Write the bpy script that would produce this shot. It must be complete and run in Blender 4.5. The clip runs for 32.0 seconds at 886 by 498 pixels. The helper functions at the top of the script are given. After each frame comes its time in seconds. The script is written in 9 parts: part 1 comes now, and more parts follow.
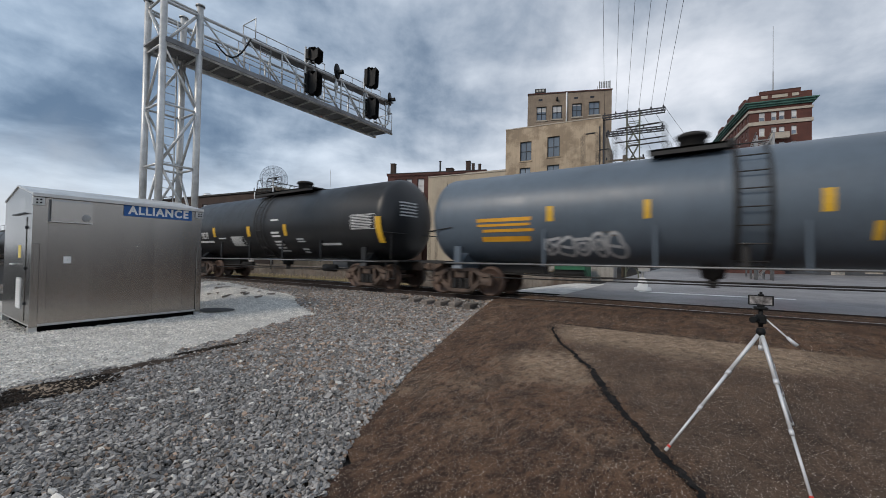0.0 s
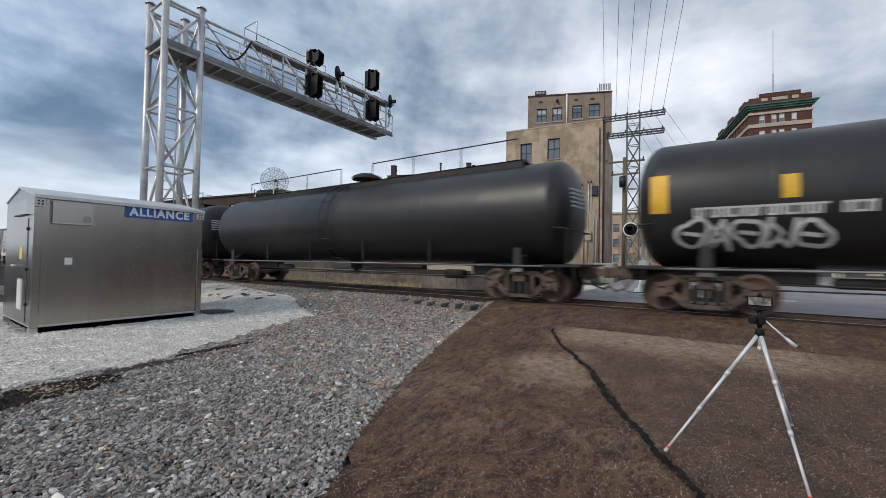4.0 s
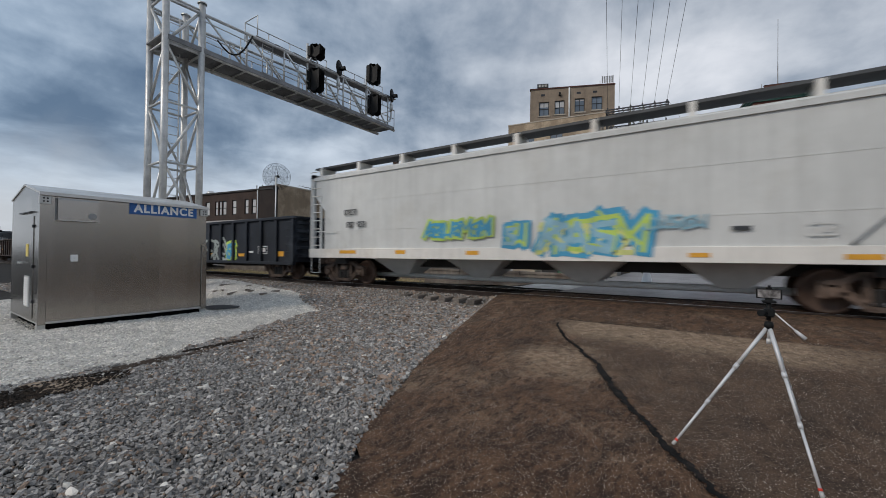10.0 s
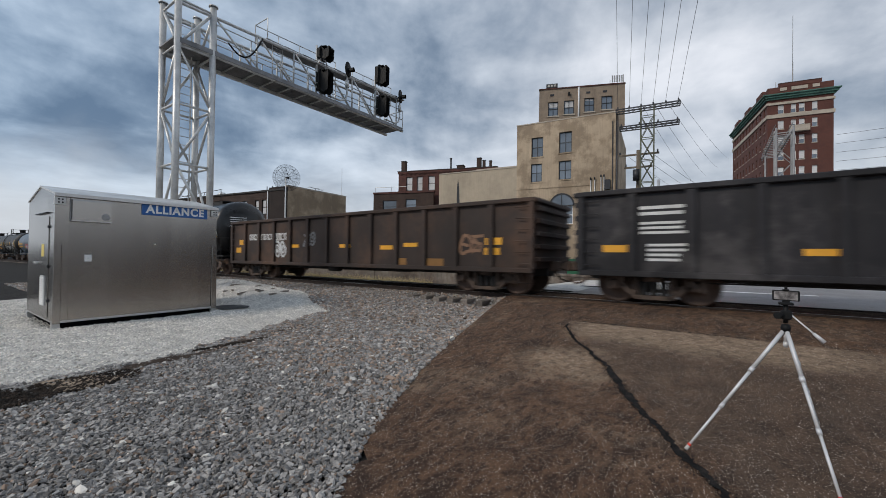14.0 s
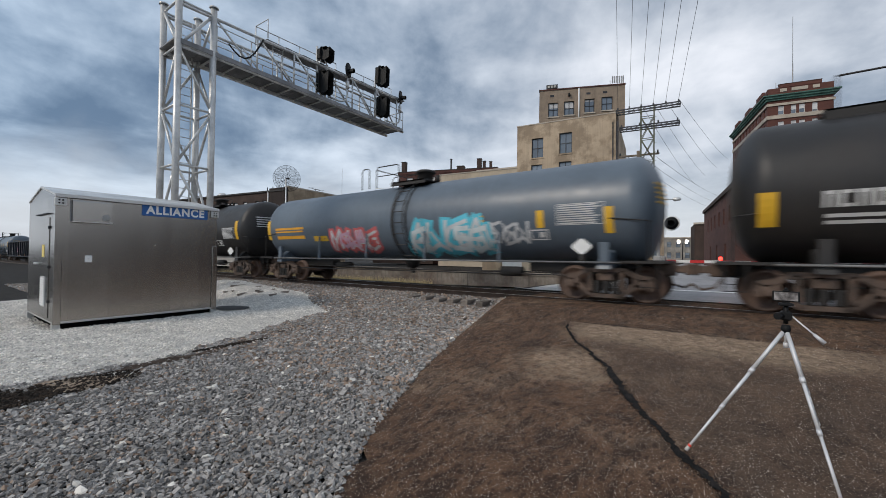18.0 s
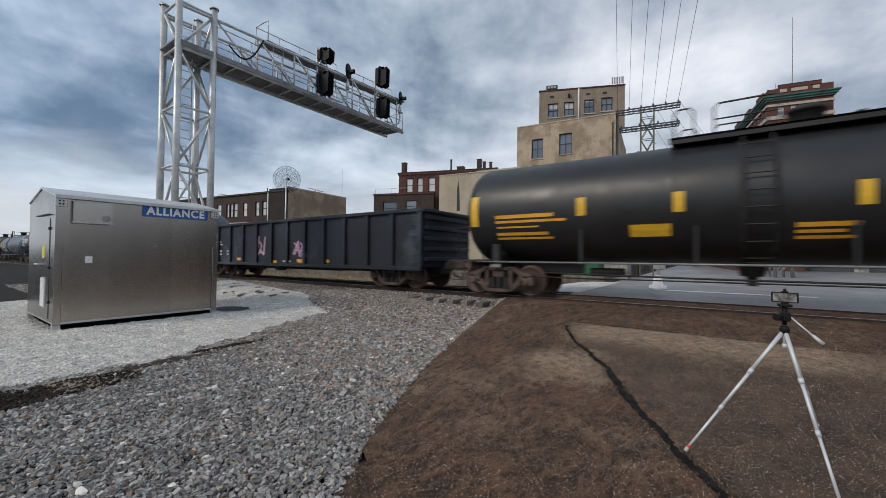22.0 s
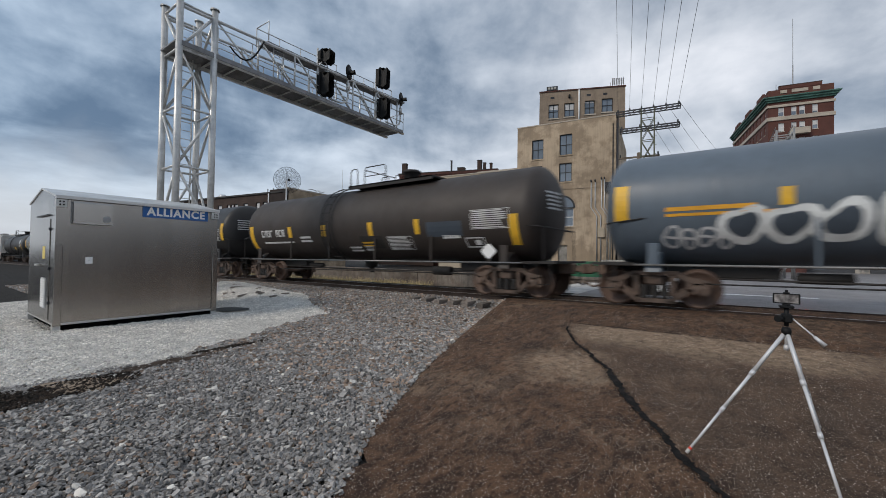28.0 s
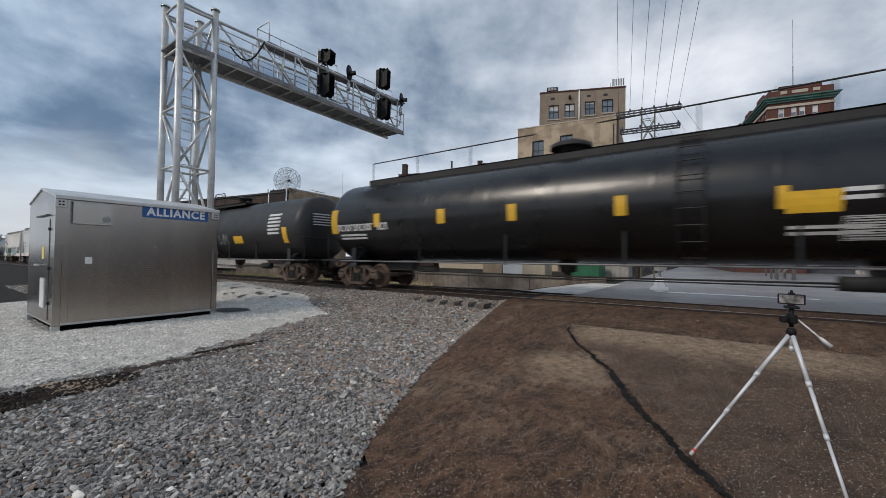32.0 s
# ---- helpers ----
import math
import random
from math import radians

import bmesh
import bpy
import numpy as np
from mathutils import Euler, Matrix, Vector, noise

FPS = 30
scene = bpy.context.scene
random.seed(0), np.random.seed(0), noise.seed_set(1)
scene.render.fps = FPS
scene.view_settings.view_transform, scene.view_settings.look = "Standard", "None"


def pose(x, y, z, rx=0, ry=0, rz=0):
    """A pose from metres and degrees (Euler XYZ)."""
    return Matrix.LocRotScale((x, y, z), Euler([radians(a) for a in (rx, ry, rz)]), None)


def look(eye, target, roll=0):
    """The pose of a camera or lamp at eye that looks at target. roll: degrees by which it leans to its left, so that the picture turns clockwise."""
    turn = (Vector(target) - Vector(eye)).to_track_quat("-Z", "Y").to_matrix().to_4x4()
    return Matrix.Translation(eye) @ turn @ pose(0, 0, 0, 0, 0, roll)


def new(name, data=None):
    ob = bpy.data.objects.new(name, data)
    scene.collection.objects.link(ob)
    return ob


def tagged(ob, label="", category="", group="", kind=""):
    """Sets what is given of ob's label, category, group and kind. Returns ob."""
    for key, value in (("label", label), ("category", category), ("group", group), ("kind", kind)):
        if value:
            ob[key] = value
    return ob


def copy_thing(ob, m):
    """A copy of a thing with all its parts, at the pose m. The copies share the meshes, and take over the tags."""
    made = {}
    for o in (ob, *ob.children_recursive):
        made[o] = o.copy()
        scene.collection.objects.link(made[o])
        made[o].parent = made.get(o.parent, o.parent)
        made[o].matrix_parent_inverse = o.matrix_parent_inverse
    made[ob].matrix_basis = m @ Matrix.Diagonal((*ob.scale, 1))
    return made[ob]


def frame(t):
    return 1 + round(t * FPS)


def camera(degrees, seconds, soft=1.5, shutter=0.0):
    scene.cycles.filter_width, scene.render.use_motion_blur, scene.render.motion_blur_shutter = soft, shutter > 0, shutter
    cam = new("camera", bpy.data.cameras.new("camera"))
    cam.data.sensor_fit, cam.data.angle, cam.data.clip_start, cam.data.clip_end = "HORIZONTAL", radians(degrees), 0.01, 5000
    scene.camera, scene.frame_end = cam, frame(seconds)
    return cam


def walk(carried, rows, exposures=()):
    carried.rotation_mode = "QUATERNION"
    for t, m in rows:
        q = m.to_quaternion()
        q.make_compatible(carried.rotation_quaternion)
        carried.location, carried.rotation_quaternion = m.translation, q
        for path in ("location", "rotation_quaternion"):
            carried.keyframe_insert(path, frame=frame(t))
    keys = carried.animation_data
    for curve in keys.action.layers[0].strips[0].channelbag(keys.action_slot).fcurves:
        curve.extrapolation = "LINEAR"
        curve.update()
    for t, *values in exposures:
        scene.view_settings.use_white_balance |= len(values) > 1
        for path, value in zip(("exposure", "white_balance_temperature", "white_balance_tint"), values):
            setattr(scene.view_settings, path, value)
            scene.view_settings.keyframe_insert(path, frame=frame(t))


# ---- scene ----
cam = camera(97.3, 32.0, soft=0.6, shutter=0.28)
PATH = [
    (0, pose(-0.005, -0.036, 1.634, 91.05, -1.04, -56.54)),
    (0.5, pose(-0.009, -0.036, 1.631, 91.15, -1.02, -56.53)),
    (1, pose(-0.010, -0.032, 1.627, 91.22, -1.02, -56.52)),
    (1.5, pose(-0.010, -0.030, 1.622, 91.27, -1.04, -56.51)),
    (2, pose(-0.010, -0.034, 1.621, 91.30, -1.06, -56.50)),
    (2.5, pose(-0.008, -0.040, 1.622, 91.32, -1.06, -56.49)),
    (3, pose(-0.008, -0.043, 1.622, 91.32, -1.06, -56.49)),
    (3.5, pose(-0.010, -0.047, 1.626, 91.31, -1.07, -56.49)),
    (5.5, pose(-0.023, -0.048, 1.627, 91.34, -1.08, -56.48)),
    (6, pose(-0.020, -0.044, 1.626, 91.31, -1.06, -56.47)),
    (6.5, pose(-0.017, -0.044, 1.627, 91.11, -0.95, -56.39)),
    (7, pose(-0.019, -0.041, 1.626, 90.75, -0.78, -56.27)),
    (7.5, pose(-0.021, -0.039, 1.624, 90.51, -0.70, -56.20)),
    (8, pose(-0.024, -0.039, 1.623, 90.48, -0.70, -56.20)),
    (8.5, pose(-0.028, -0.038, 1.623, 90.49, -0.69, -56.19)),
    (9, pose(-0.033, -0.035, 1.622, 90.51, -0.68, -56.19)),
    (9.5, pose(-0.034, -0.027, 1.622, 90.53, -0.69, -56.20)),
    (10, pose(-0.030, -0.008, 1.622, 90.55, -0.71, -56.17)),
    (10.5, pose(-0.022, 0.013, 1.619, 90.58, -0.72, -56.01)),
    (11, pose(-0.012, 0.021, 1.617, 90.59, -0.73, -55.69)),
    (11.5, pose(-0.011, 0.026, 1.613, 90.61, -0.73, -55.65)),
    (12, pose(-0.007, 0.020, 1.615, 90.61, -0.74, -55.62)),
    (12.5, pose(-0.001, 0.009, 1.618, 90.61, -0.75, -55.51)),
    (13, pose(0.001, 0.007, 1.616, 90.63, -0.76, -55.15)),
    (13.5, pose(0.001, 0.005, 1.616, 90.65, -0.78, -54.98)),
    (14, pose(0.001, 0.002, 1.617, 90.65, -0.78, -54.93)),
    (14.5, pose(0.001, -0.002, 1.620, 90.64, -0.79, -54.92)),
    (16.5, pose(-0.007, -0.004, 1.616, 90.75, -0.78, -54.89)),
    (17, pose(-0.004, -0.002, 1.616, 90.75, -0.77, -54.90)),
    (17.5, pose(-0.001, -0.000, 1.615, 90.76, -0.77, -54.90)),
    (18, pose(0.001, -0.000, 1.617, 90.76, -0.78, -54.90)),
    (18.5, pose(0.000, -0.000, 1.619, 90.75, -0.80, -54.91)),
    (19, pose(-0.000, -0.001, 1.620, 90.75, -0.80, -54.91)),
    (19.5, pose(-0.002, -0.004, 1.622, 90.74, -0.80, -54.91)),
    (20, pose(-0.005, -0.007, 1.623, 90.74, -0.80, -54.90)),
    (20.5, pose(-0.008, -0.009, 1.624, 90.76, -0.78, -54.89)),
    (21, pose(-0.008, -0.011, 1.624, 90.78, -0.77, -54.88)),
    (21.5, pose(-0.007, -0.011, 1.623, 90.81, -0.77, -54.89)),
    (22, pose(-0.005, -0.007, 1.622, 90.84, -0.78, -54.90)),
    (22.5, pose(-0.003, -0.005, 1.623, 90.85, -0.80, -54.90)),
    (23, pose(-0.002, -0.003, 1.622, 90.85, -0.80, -54.90)),
    (23.5, pose(-0.002, -0.001, 1.621, 90.86, -0.81, -54.89)),
    (24, pose(-0.004, 0.003, 1.623, 90.85, -0.81, -54.88)),
    (24.5, pose(-0.003, 0.007, 1.623, 90.86, -0.81, -54.88)),
    (25, pose(0.003, 0.013, 1.622, 90.87, -0.81, -54.89)),
    (25.5, pose(0.007, 0.019, 1.620, 90.89, -0.80, -54.89)),
    (27.5, pose(0.010, 0.004, 1.619, 90.99, -0.79, -54.84)),
    (28, pose(0.002, -0.002, 1.622, 90.97, -0.81, -54.85)),
    (28.5, pose(-0.001, -0.007, 1.624, 90.97, -0.82, -54.85)),
    (29, pose(-0.002, -0.008, 1.624, 90.97, -0.81, -54.85)),
    (29.5, pose(0.001, -0.005, 1.623, 90.98, -0.81, -54.84)),
    (30, pose(0.006, -0.002, 1.622, 90.99, -0.80, -54.84)),
    (30.5, pose(0.010, 0.004, 1.622, 91.00, -0.81, -54.84)),
    (31, pose(0.012, 0.012, 1.622, 91.02, -0.83, -54.85)),
    (31.5, pose(0.015, 0.020, 1.619, 91.05, -0.84, -54.85)),
    (32, pose(0.015, 0.026, 1.615, 91.08, -0.85, -54.85)),
]

# the phone darkens its picture a little while the white cars fill it
EXPOSURES = [(0, 0.0), (2, 0.08), (3, 0.15), (6, 0.15), (7.2, 0.14), (8, 0.05), (8.7, -0.22), (10.6, -0.2), (11.6, 0.0), (14, -0.06), (17, 0.04), (20, 0.02), (23, -0.02), (25, -0.09), (28, -0.06), (30, 0.05), (31, -0.02), (32, -0.04)]
walk(cam, PATH, EXPOSURES)


# ---------------------------------------------------------------- light
world = bpy.data.worlds.new("sky")
scene.world = world
world.use_nodes = True
SUN_EL, SUN_AZ = 38.0, 158.0   # degrees; azimuth counter-clockwise from +X of where the light comes from


def sky_nodes():
    nt = world.node_tree
    nt.nodes.clear()
    N, L = nt.nodes.new, nt.links.new
    out, bg = N("ShaderNodeOutputWorld"), N("ShaderNodeBackground")
    sky = N("ShaderNodeTexSky")
    sky.sky_type = "NISHITA"
    sky.sun_disc = False
    sky.sun_elevation, sky.sun_rotation = radians(SUN_EL), radians(90 - SUN_AZ)
    sky.air_density, sky.dust_density, sky.ozone_density = 1.2, 2.0, 1.5
    tc = N("ShaderNodeTexCoord")
    sep = N("ShaderNodeSeparateXYZ")
    L(tc.outputs["Generated"], sep.inputs[0])

    def math_node(op, a, b=None, c=None):
        n = N("ShaderNodeMath")
        n.operation = op
        for i, v in enumerate((a, b, c)):
            if v is None:
                continue
            if isinstance(v, (int, float)):
                n.inputs[i].default_value = v
            else:
                L(v, n.inputs[i])
        return n.outputs[0]

    # a broken cloud deck overhead: the view's direction met with a flat layer, so that it closes up towards the horizon
    high = math_node("ADD", math_node("MAXIMUM", sep.outputs["Z"], 0.0), 0.20)
    comb = N("ShaderNodeCombineXYZ")
    L(math_node("DIVIDE", sep.outputs["X"], high), comb.inputs[0])
    L(math_node("DIVIDE", sep.outputs["Y"], high), comb.inputs[1])
    L(math_node("MULTIPLY", sep.outputs["Z"], 1.6), comb.inputs[2])

    def noise_tex(scale, detail, rough, dist, off, vec=None):
        mp = N("ShaderNodeMapping")
        mp.inputs["Location"].default_value = off
        L(vec or comb.outputs[0], mp.inputs[0])
        n = N("ShaderNodeTexNoise")
        n.inputs["Scale"].default_value = scale
        n.inputs["Detail"].default_value = detail
        n.inputs["Roughness"].default_value = rough
        n.inputs["Distortion"].default_value = dist
        L(mp.outputs[0], n.inputs["Vector"])
        return n

    big = noise_tex(0.75, 3.0, 0.45, 0.0, SKY_BIG).outputs["Fac"]
    mid = noise_tex(2.3, 7.0, 0.53, 0.25, SKY_MID).outputs["Fac"]
    # puffs that keep their round shape at any height
    puff = noise_tex(4.6, 6.0, 0.55, 0.2, SKY_PUFF, tc.outputs["Generated"]).outputs["Fac"]
    mixed = math_node("ADD", math_node("MULTIPLY", big, 0.38), math_node("ADD", math_node("MULTIPLY", mid, 0.30), math_node("MULTIPLY", puff, 0.32)))
    mixed = math_node("MULTIPLY_ADD", math_node("SUBTRACT", mixed, 0.5), 2.55, 0.575)
    # thinner, and so lighter, towards one side
    side = math_node("ADD", math_node("MULTIPLY", sep.outputs["X"], 0.80), math_node("MULTIPLY", sep.outputs["Y"], -0.60))
    mixed = math_node("ADD", mixed, math_node("MULTIPLY", side, SKY_SIDE))
    ramp = N("ShaderNodeValToRGB")
    el = ramp.color_ramp.elements
    el[0].position, el[0].color = 0.28, (0.130, 0.185, 0.262, 1)
    el[1].position, el[1].color = 0.92, (0.76, 0.81, 0.87, 1)
    for p, c in ((0.40, (0.205, 0.265, 0.345, 1)), (0.50, (0.315, 0.378, 0.458, 1)), (0.58, (0.410, 0.470, 0.545, 1)), (0.68, (0.53, 0.59, 0.66, 1))):
        e = el.new(p)
        e.color = c
    L(mixed, ramp.inputs[0])
    # paler, warmer light low over the horizon
    low = N("ShaderNodeMapRange")
    low.inputs["From Min"].default_value, low.inputs["From Max"].default_value = 0.0, 0.24
    low.inputs["To Min"].default_value, low.inputs["To Max"].default_value = 0.75, 0.0
    low.interpolation_type = "SMOOTHSTEP"
    L(math_node("ADD", sep.outputs["Z"], math_node("MULTIPLY", math_node("SUBTRACT", puff, 0.5), 0.30)), low.inputs["Value"])
    # bluer away from the light, greyer towards it
    tint = N("ShaderNodeMapRange")
    tint.inputs["From Min"].default_value, tint.inputs["From Max"].default_value = -0.6, 0.6
    L(side, tint.inputs["Value"])
    hue = N("ShaderNodeMix")
    hue.data_type = "RGBA"
    L(tint.outputs[0], hue.inputs["Factor"])
    hue.inputs["A"].default_value, hue.inputs["B"].default_value = (0.88, 1.0, 1.12, 1), (1.03, 1.0, 1.0, 1)
    tinted = N("ShaderNodeMix")
    tinted.data_type, tinted.blend_type = "RGBA", "MULTIPLY"
    tinted.inputs["Factor"].default_value = 1.0
    L(ramp.outputs[0], tinted.inputs["A"])
    L(hue.outputs["Result"], tinted.inputs["B"])
    mix = N("ShaderNodeMix")
    mix.data_type = "RGBA"
    L(low.outputs[0], mix.inputs["Factor"])
    L(tinted.outputs["Result"], mix.inputs["A"])
    mix.inputs["B"].default_value = (0.72, 0.75, 0.79, 1)
    # a little of the clear sky shows through the thin places
    mix2 = N("ShaderNodeMix")
    mix2.data_type = "RGBA"
    mix2.inputs["Factor"].default_value = 0.9
    dim = N("ShaderNodeMix")
    dim.data_type, dim.blend_type = "RGBA", "MULTIPLY"
    dim.inputs["Factor"].default_value = 1.0
    dim.inputs["B"].default_value = (SKY_CLEAR, SKY_CLEAR, SKY_CLEAR, 1)
    L(sky.outputs[0], dim.inputs["A"])
    L(dim.outputs["Result"], mix2.inputs["A"])
    L(mix.outputs["Result"], mix2.inputs["B"])
    L(mix2.outputs["Result"], bg.inputs["Color"])
    bg.inputs["Strength"].default_value = SKY_STRENGTH
    L(bg.outputs[0], out.inputs[0])


SKY_CLEAR, SKY_STRENGTH = 0.08, 1.15
SKY_BIG, SKY_MID, SKY_PUFF, SKY_SIDE = (1.86, 8.66, 0.0), (0.52, 4.97, 0.0), (3.02, 1.91, 0.6), 0.03
sky_nodes()
sun_data = bpy.data.lights.new("sun", "SUN")
sun_data.energy, sun_data.angle, sun_data.color = 1.7, radians(16), (1.0, 0.90, 0.78)
sun = new("sun", sun_data)
sd = Vector((math.cos(radians(SUN_AZ)) * math.cos(radians(SUN_EL)), math.sin(radians(SUN_AZ)) * math.cos(radians(SUN_EL)), math.sin(radians(SUN_EL))))
sun.matrix_world = look(sd * 50, (0, 0, 0))


# ---------------------------------------------------------------- materials
MATS = {}


def mat(name, base, rough=0.6, metal=0.0, vary=0.25, scale=6.0, bump=0.0, bump_scale=60.0, second=None, second_at=0.6,
        per_object=0.0, per_island=0.0, rvar=0.12, emit=0.0, coat=0.0, stretch=(1, 1, 1), streak=0.0, spec=0.5, soft=0.12):
    """A surface with two scales of tone, optional second colour in patches, streaks down the side and fine relief."""
    if name in MATS:
        return MATS[name]
    m = bpy.data.materials.new(name)
    m.use_nodes = True
    nt = m.node_tree
    N, L = nt.nodes.new, nt.links.new
    b = nt.nodes["Principled BSDF"]
    b.inputs["Roughness"].default_value = rough
    b.inputs["Metallic"].default_value = metal
    b.inputs["Specular IOR Level"].default_value = spec
    b.inputs["Coat Weight"].default_value = coat
    tc = N("ShaderNodeTexCoord")
    mp = N("ShaderNodeMapping")
    mp.inputs["Scale"].default_value = stretch
    L(tc.outputs["Object"], mp.inputs[0])

    def noise_tex(sc, det=4.0, ro=0.55, vec=None):
        n = N("ShaderNodeTexNoise")
        n.inputs["Scale"].default_value, n.inputs["Detail"].default_value, n.inputs["Roughness"].default_value = sc, det, ro
        L(vec or mp.outputs[0], n.inputs["Vector"])
        return n.outputs["Fac"]

    def mixc(f, a, c, blend="MIX"):
        n = N("ShaderNodeMix")
        n.data_type, n.blend_type = "RGBA", blend
        for sock, v in (("Factor", f), ("A", a), ("B", c)):
            if isinstance(v, (int, float)):
                n.inputs[sock].default_value = v
            elif isinstance(v, tuple):
                n.inputs[sock].default_value = (*v[:3], 1)
            else:
                L(v, n.inputs[sock])
        return n.outputs["Result"]

    def rng(v, a, c, d, e):
        n = N("ShaderNodeMapRange")
        for i, x in enumerate((a, c, d, e)):
            n.inputs[i + 1].default_value = x
        L(v, n.inputs[0])
        return n.outputs[0]

    coarse = noise_tex(scale * 0.18, 4)
    fine = noise_tex(scale, 6, 0.65)
    tone = rng(coarse, 0.3, 0.7, 1 - vary, 1 + vary)
    tone2 = rng(fine, 0.25, 0.75, 1 - vary * 0.8, 1 + vary * 0.8)
    mul = N("ShaderNodeMath")
    mul.operation = "MULTIPLY"
    L(tone, mul.inputs[0])
    L(tone2, mul.inputs[1])
    value = mul.outputs[0]
    col = base
    if second:
        patch = rng(noise_tex(scale * 0.3, 7, 0.7), second_at - soft, second_at + soft, 0, 1)
        col = mixc(patch, base, second)
    if streak:
        mp2 = N("ShaderNodeMapping")
        mp2.inputs["Scale"].default_value = (5, 5, 0.25)
        L(tc.outputs["Object"], mp2.inputs[0])
        st = rng(noise_tex(1.6, 5, 0.6, mp2.outputs[0]), 0.45, 0.75, 0, streak)
        col = mixc(st, col, tuple(c * 0.35 + 0.03 for c in base))
    if per_object:
        oi = N("ShaderNodeObjectInfo")
        k = rng(oi.outputs["Random"], 0, 1, 1 - per_object, 1 + per_object)
        mm = N("ShaderNodeMath")
        mm.operation = "MULTIPLY"
        L(value, mm.inputs[0])
        L(k, mm.inputs[1])
        value = mm.outputs[0]
    if per_island:
        ge = N("ShaderNodeNewGeometry")
        k = rng(ge.outputs["Random Per Island"], 0, 1, 1 - per_island, 1 + per_island)
        mm = N("ShaderNodeMath")
        mm.operation = "MULTIPLY"
        L(value, mm.inputs[0])
        L(k, mm.inputs[1])
        value = mm.outputs[0]
    cv = N("ShaderNodeCombineColor")
    for i in range(3):
        L(value, cv.inputs[i])
    col = mixc(1.0, col, cv.outputs[0], "MULTIPLY")
    L(col, b.inputs["Base Color"])
    rr = rng(fine, 0.2, 0.8, max(0.02, rough - rvar), min(1, rough + rvar))
    L(rr, b.inputs["Roughness"])
    if bump:
        bn = N("ShaderNodeBump")
        bn.inputs["Strength"].default_value = bump
        bn.inputs["Distance"].default_value = 0.02
        L(noise_tex(bump_scale, 5, 0.6), bn.inputs["Height"])
        L(bn.outputs[0], b.inputs["Normal"])
    if emit:
        b.inputs["Emission Color"].default_value = (*base[:3], 1)
        b.inputs["Emission Strength"].default_value = emit
    MATS[name] = m
    return m


def asphalt(name, base, dark, pale):
    """Dusty asphalt: mottled binder, small stones of many tones, fine relief."""
    m = bpy.data.materials.new(name)
    m.use_nodes = True
    nt = m.node_tree
    N, L = nt.nodes.new, nt.links.new
    b = nt.nodes["Principled BSDF"]
    b.inputs["Roughness"].default_value = 0.9
    b.inputs["Specular IOR Level"].default_value = 0.2
    tc = N("ShaderNodeTexCoord")

    def tex(sc, det, ro, dist=0.0, stretch=(1, 1, 1)):
        mp = N("ShaderNodeMapping")
        mp.inputs["Scale"].default_value = stretch
        mp.inputs["Rotation"].default_value = (0, 0, 0.5)
        L(tc.outputs["Object"], mp.inputs[0])
        n = N("ShaderNodeTexNoise")
        n.inputs["Scale"].default_value, n.inputs["Detail"].default_value = sc, det
        n.inputs["Roughness"].default_value, n.inputs["Distortion"].default_value = ro, dist
        L(mp.outputs[0], n.inputs["Vector"])
        return n.outputs["Fac"]

    def rng(v, lo, hi, c=0.0, d=1.0):
        n = N("ShaderNodeMapRange")
        for k, x in enumerate((lo, hi, c, d)):
            n.inputs[k + 1].default_value = x
        L(v, n.inputs[0])
        return n.outputs[0]

    def mixc(f, p, q):
        n = N("ShaderNodeMix")
        n.data_type = "RGBA"
        for sock, x in (("Factor", f), ("A", p), ("B", q)):
            if isinstance(x, tuple):
                n.inputs[sock].default_value = (*x, 1)
            elif isinstance(x, float):
                n.inputs[sock].default_value = x
            else:
                L(x, n.inputs[sock])
        return n.outputs["Result"]

    def calc(op, p, q):
        n = N("ShaderNodeMath")
        n.operation, n.use_clamp = op, op == "MULTIPLY"
        for k, v in enumerate((p, q)):
            if isinstance(v, (int, float)):
                n.inputs[k].default_value = v
            else:
                L(v, n.inputs[k])
        return n.outputs[0]

    xyz = N("ShaderNodeSeparateXYZ")
    L(tc.outputs["Object"], xyz.inputs[0])
    X, Y = xyz.outputs[0], xyz.outputs[1]
    ragged = calc("SUBTRACT", tex(1.9, 7, 0.68, 0.6), 0.5)
    torn = calc("SUBTRACT", calc("ADD", tex(2.7, 8, 0.75, 0.8), tex(1.3, 6, 0.7, 0.6)), 1.0)
    # greyer paving on one side of the long crack, worn pale along its upper edge and in one spot
    line = N("ShaderNodeMath")
    line.operation = "MULTIPLY_ADD"
    L(X, line.inputs[0])
    line.inputs[1].default_value, line.inputs[2].default_value = 0.577, -1.97
    below = calc("ADD", calc("SUBTRACT", line.outputs[0], Y), ragged)
    old = calc("MULTIPLY", rng(below, -0.05, 0.25), rng(X, 7.96, 7.88))
    strip = calc("MULTIPLY", rng(calc("ADD", X, torn), 6.5, 7.2), rng(X, 7.98, 7.86))
    strip = calc("MULTIPLY", strip, calc("MULTIPLY", rng(calc("ADD", Y, torn), 2.5, 1.9), rng(calc("ADD", Y, torn), -2.6, -0.9)))
    dx, dy = calc("SUBTRACT", X, 5.55), calc("SUBTRACT", Y, 1.78)
    spot = rng(calc("ADD", calc("SQRT", calc("ADD", calc("POWER", dx, 2.0), calc("POWER", dy, 2.0)), 0.0), torn), 0.85, 0.30)
    worn = calc("MULTIPLY", calc("MAXIMUM", strip, spot), rng(tex(9, 6, 0.7), 0.36, 0.60, 0.25, 1.0))

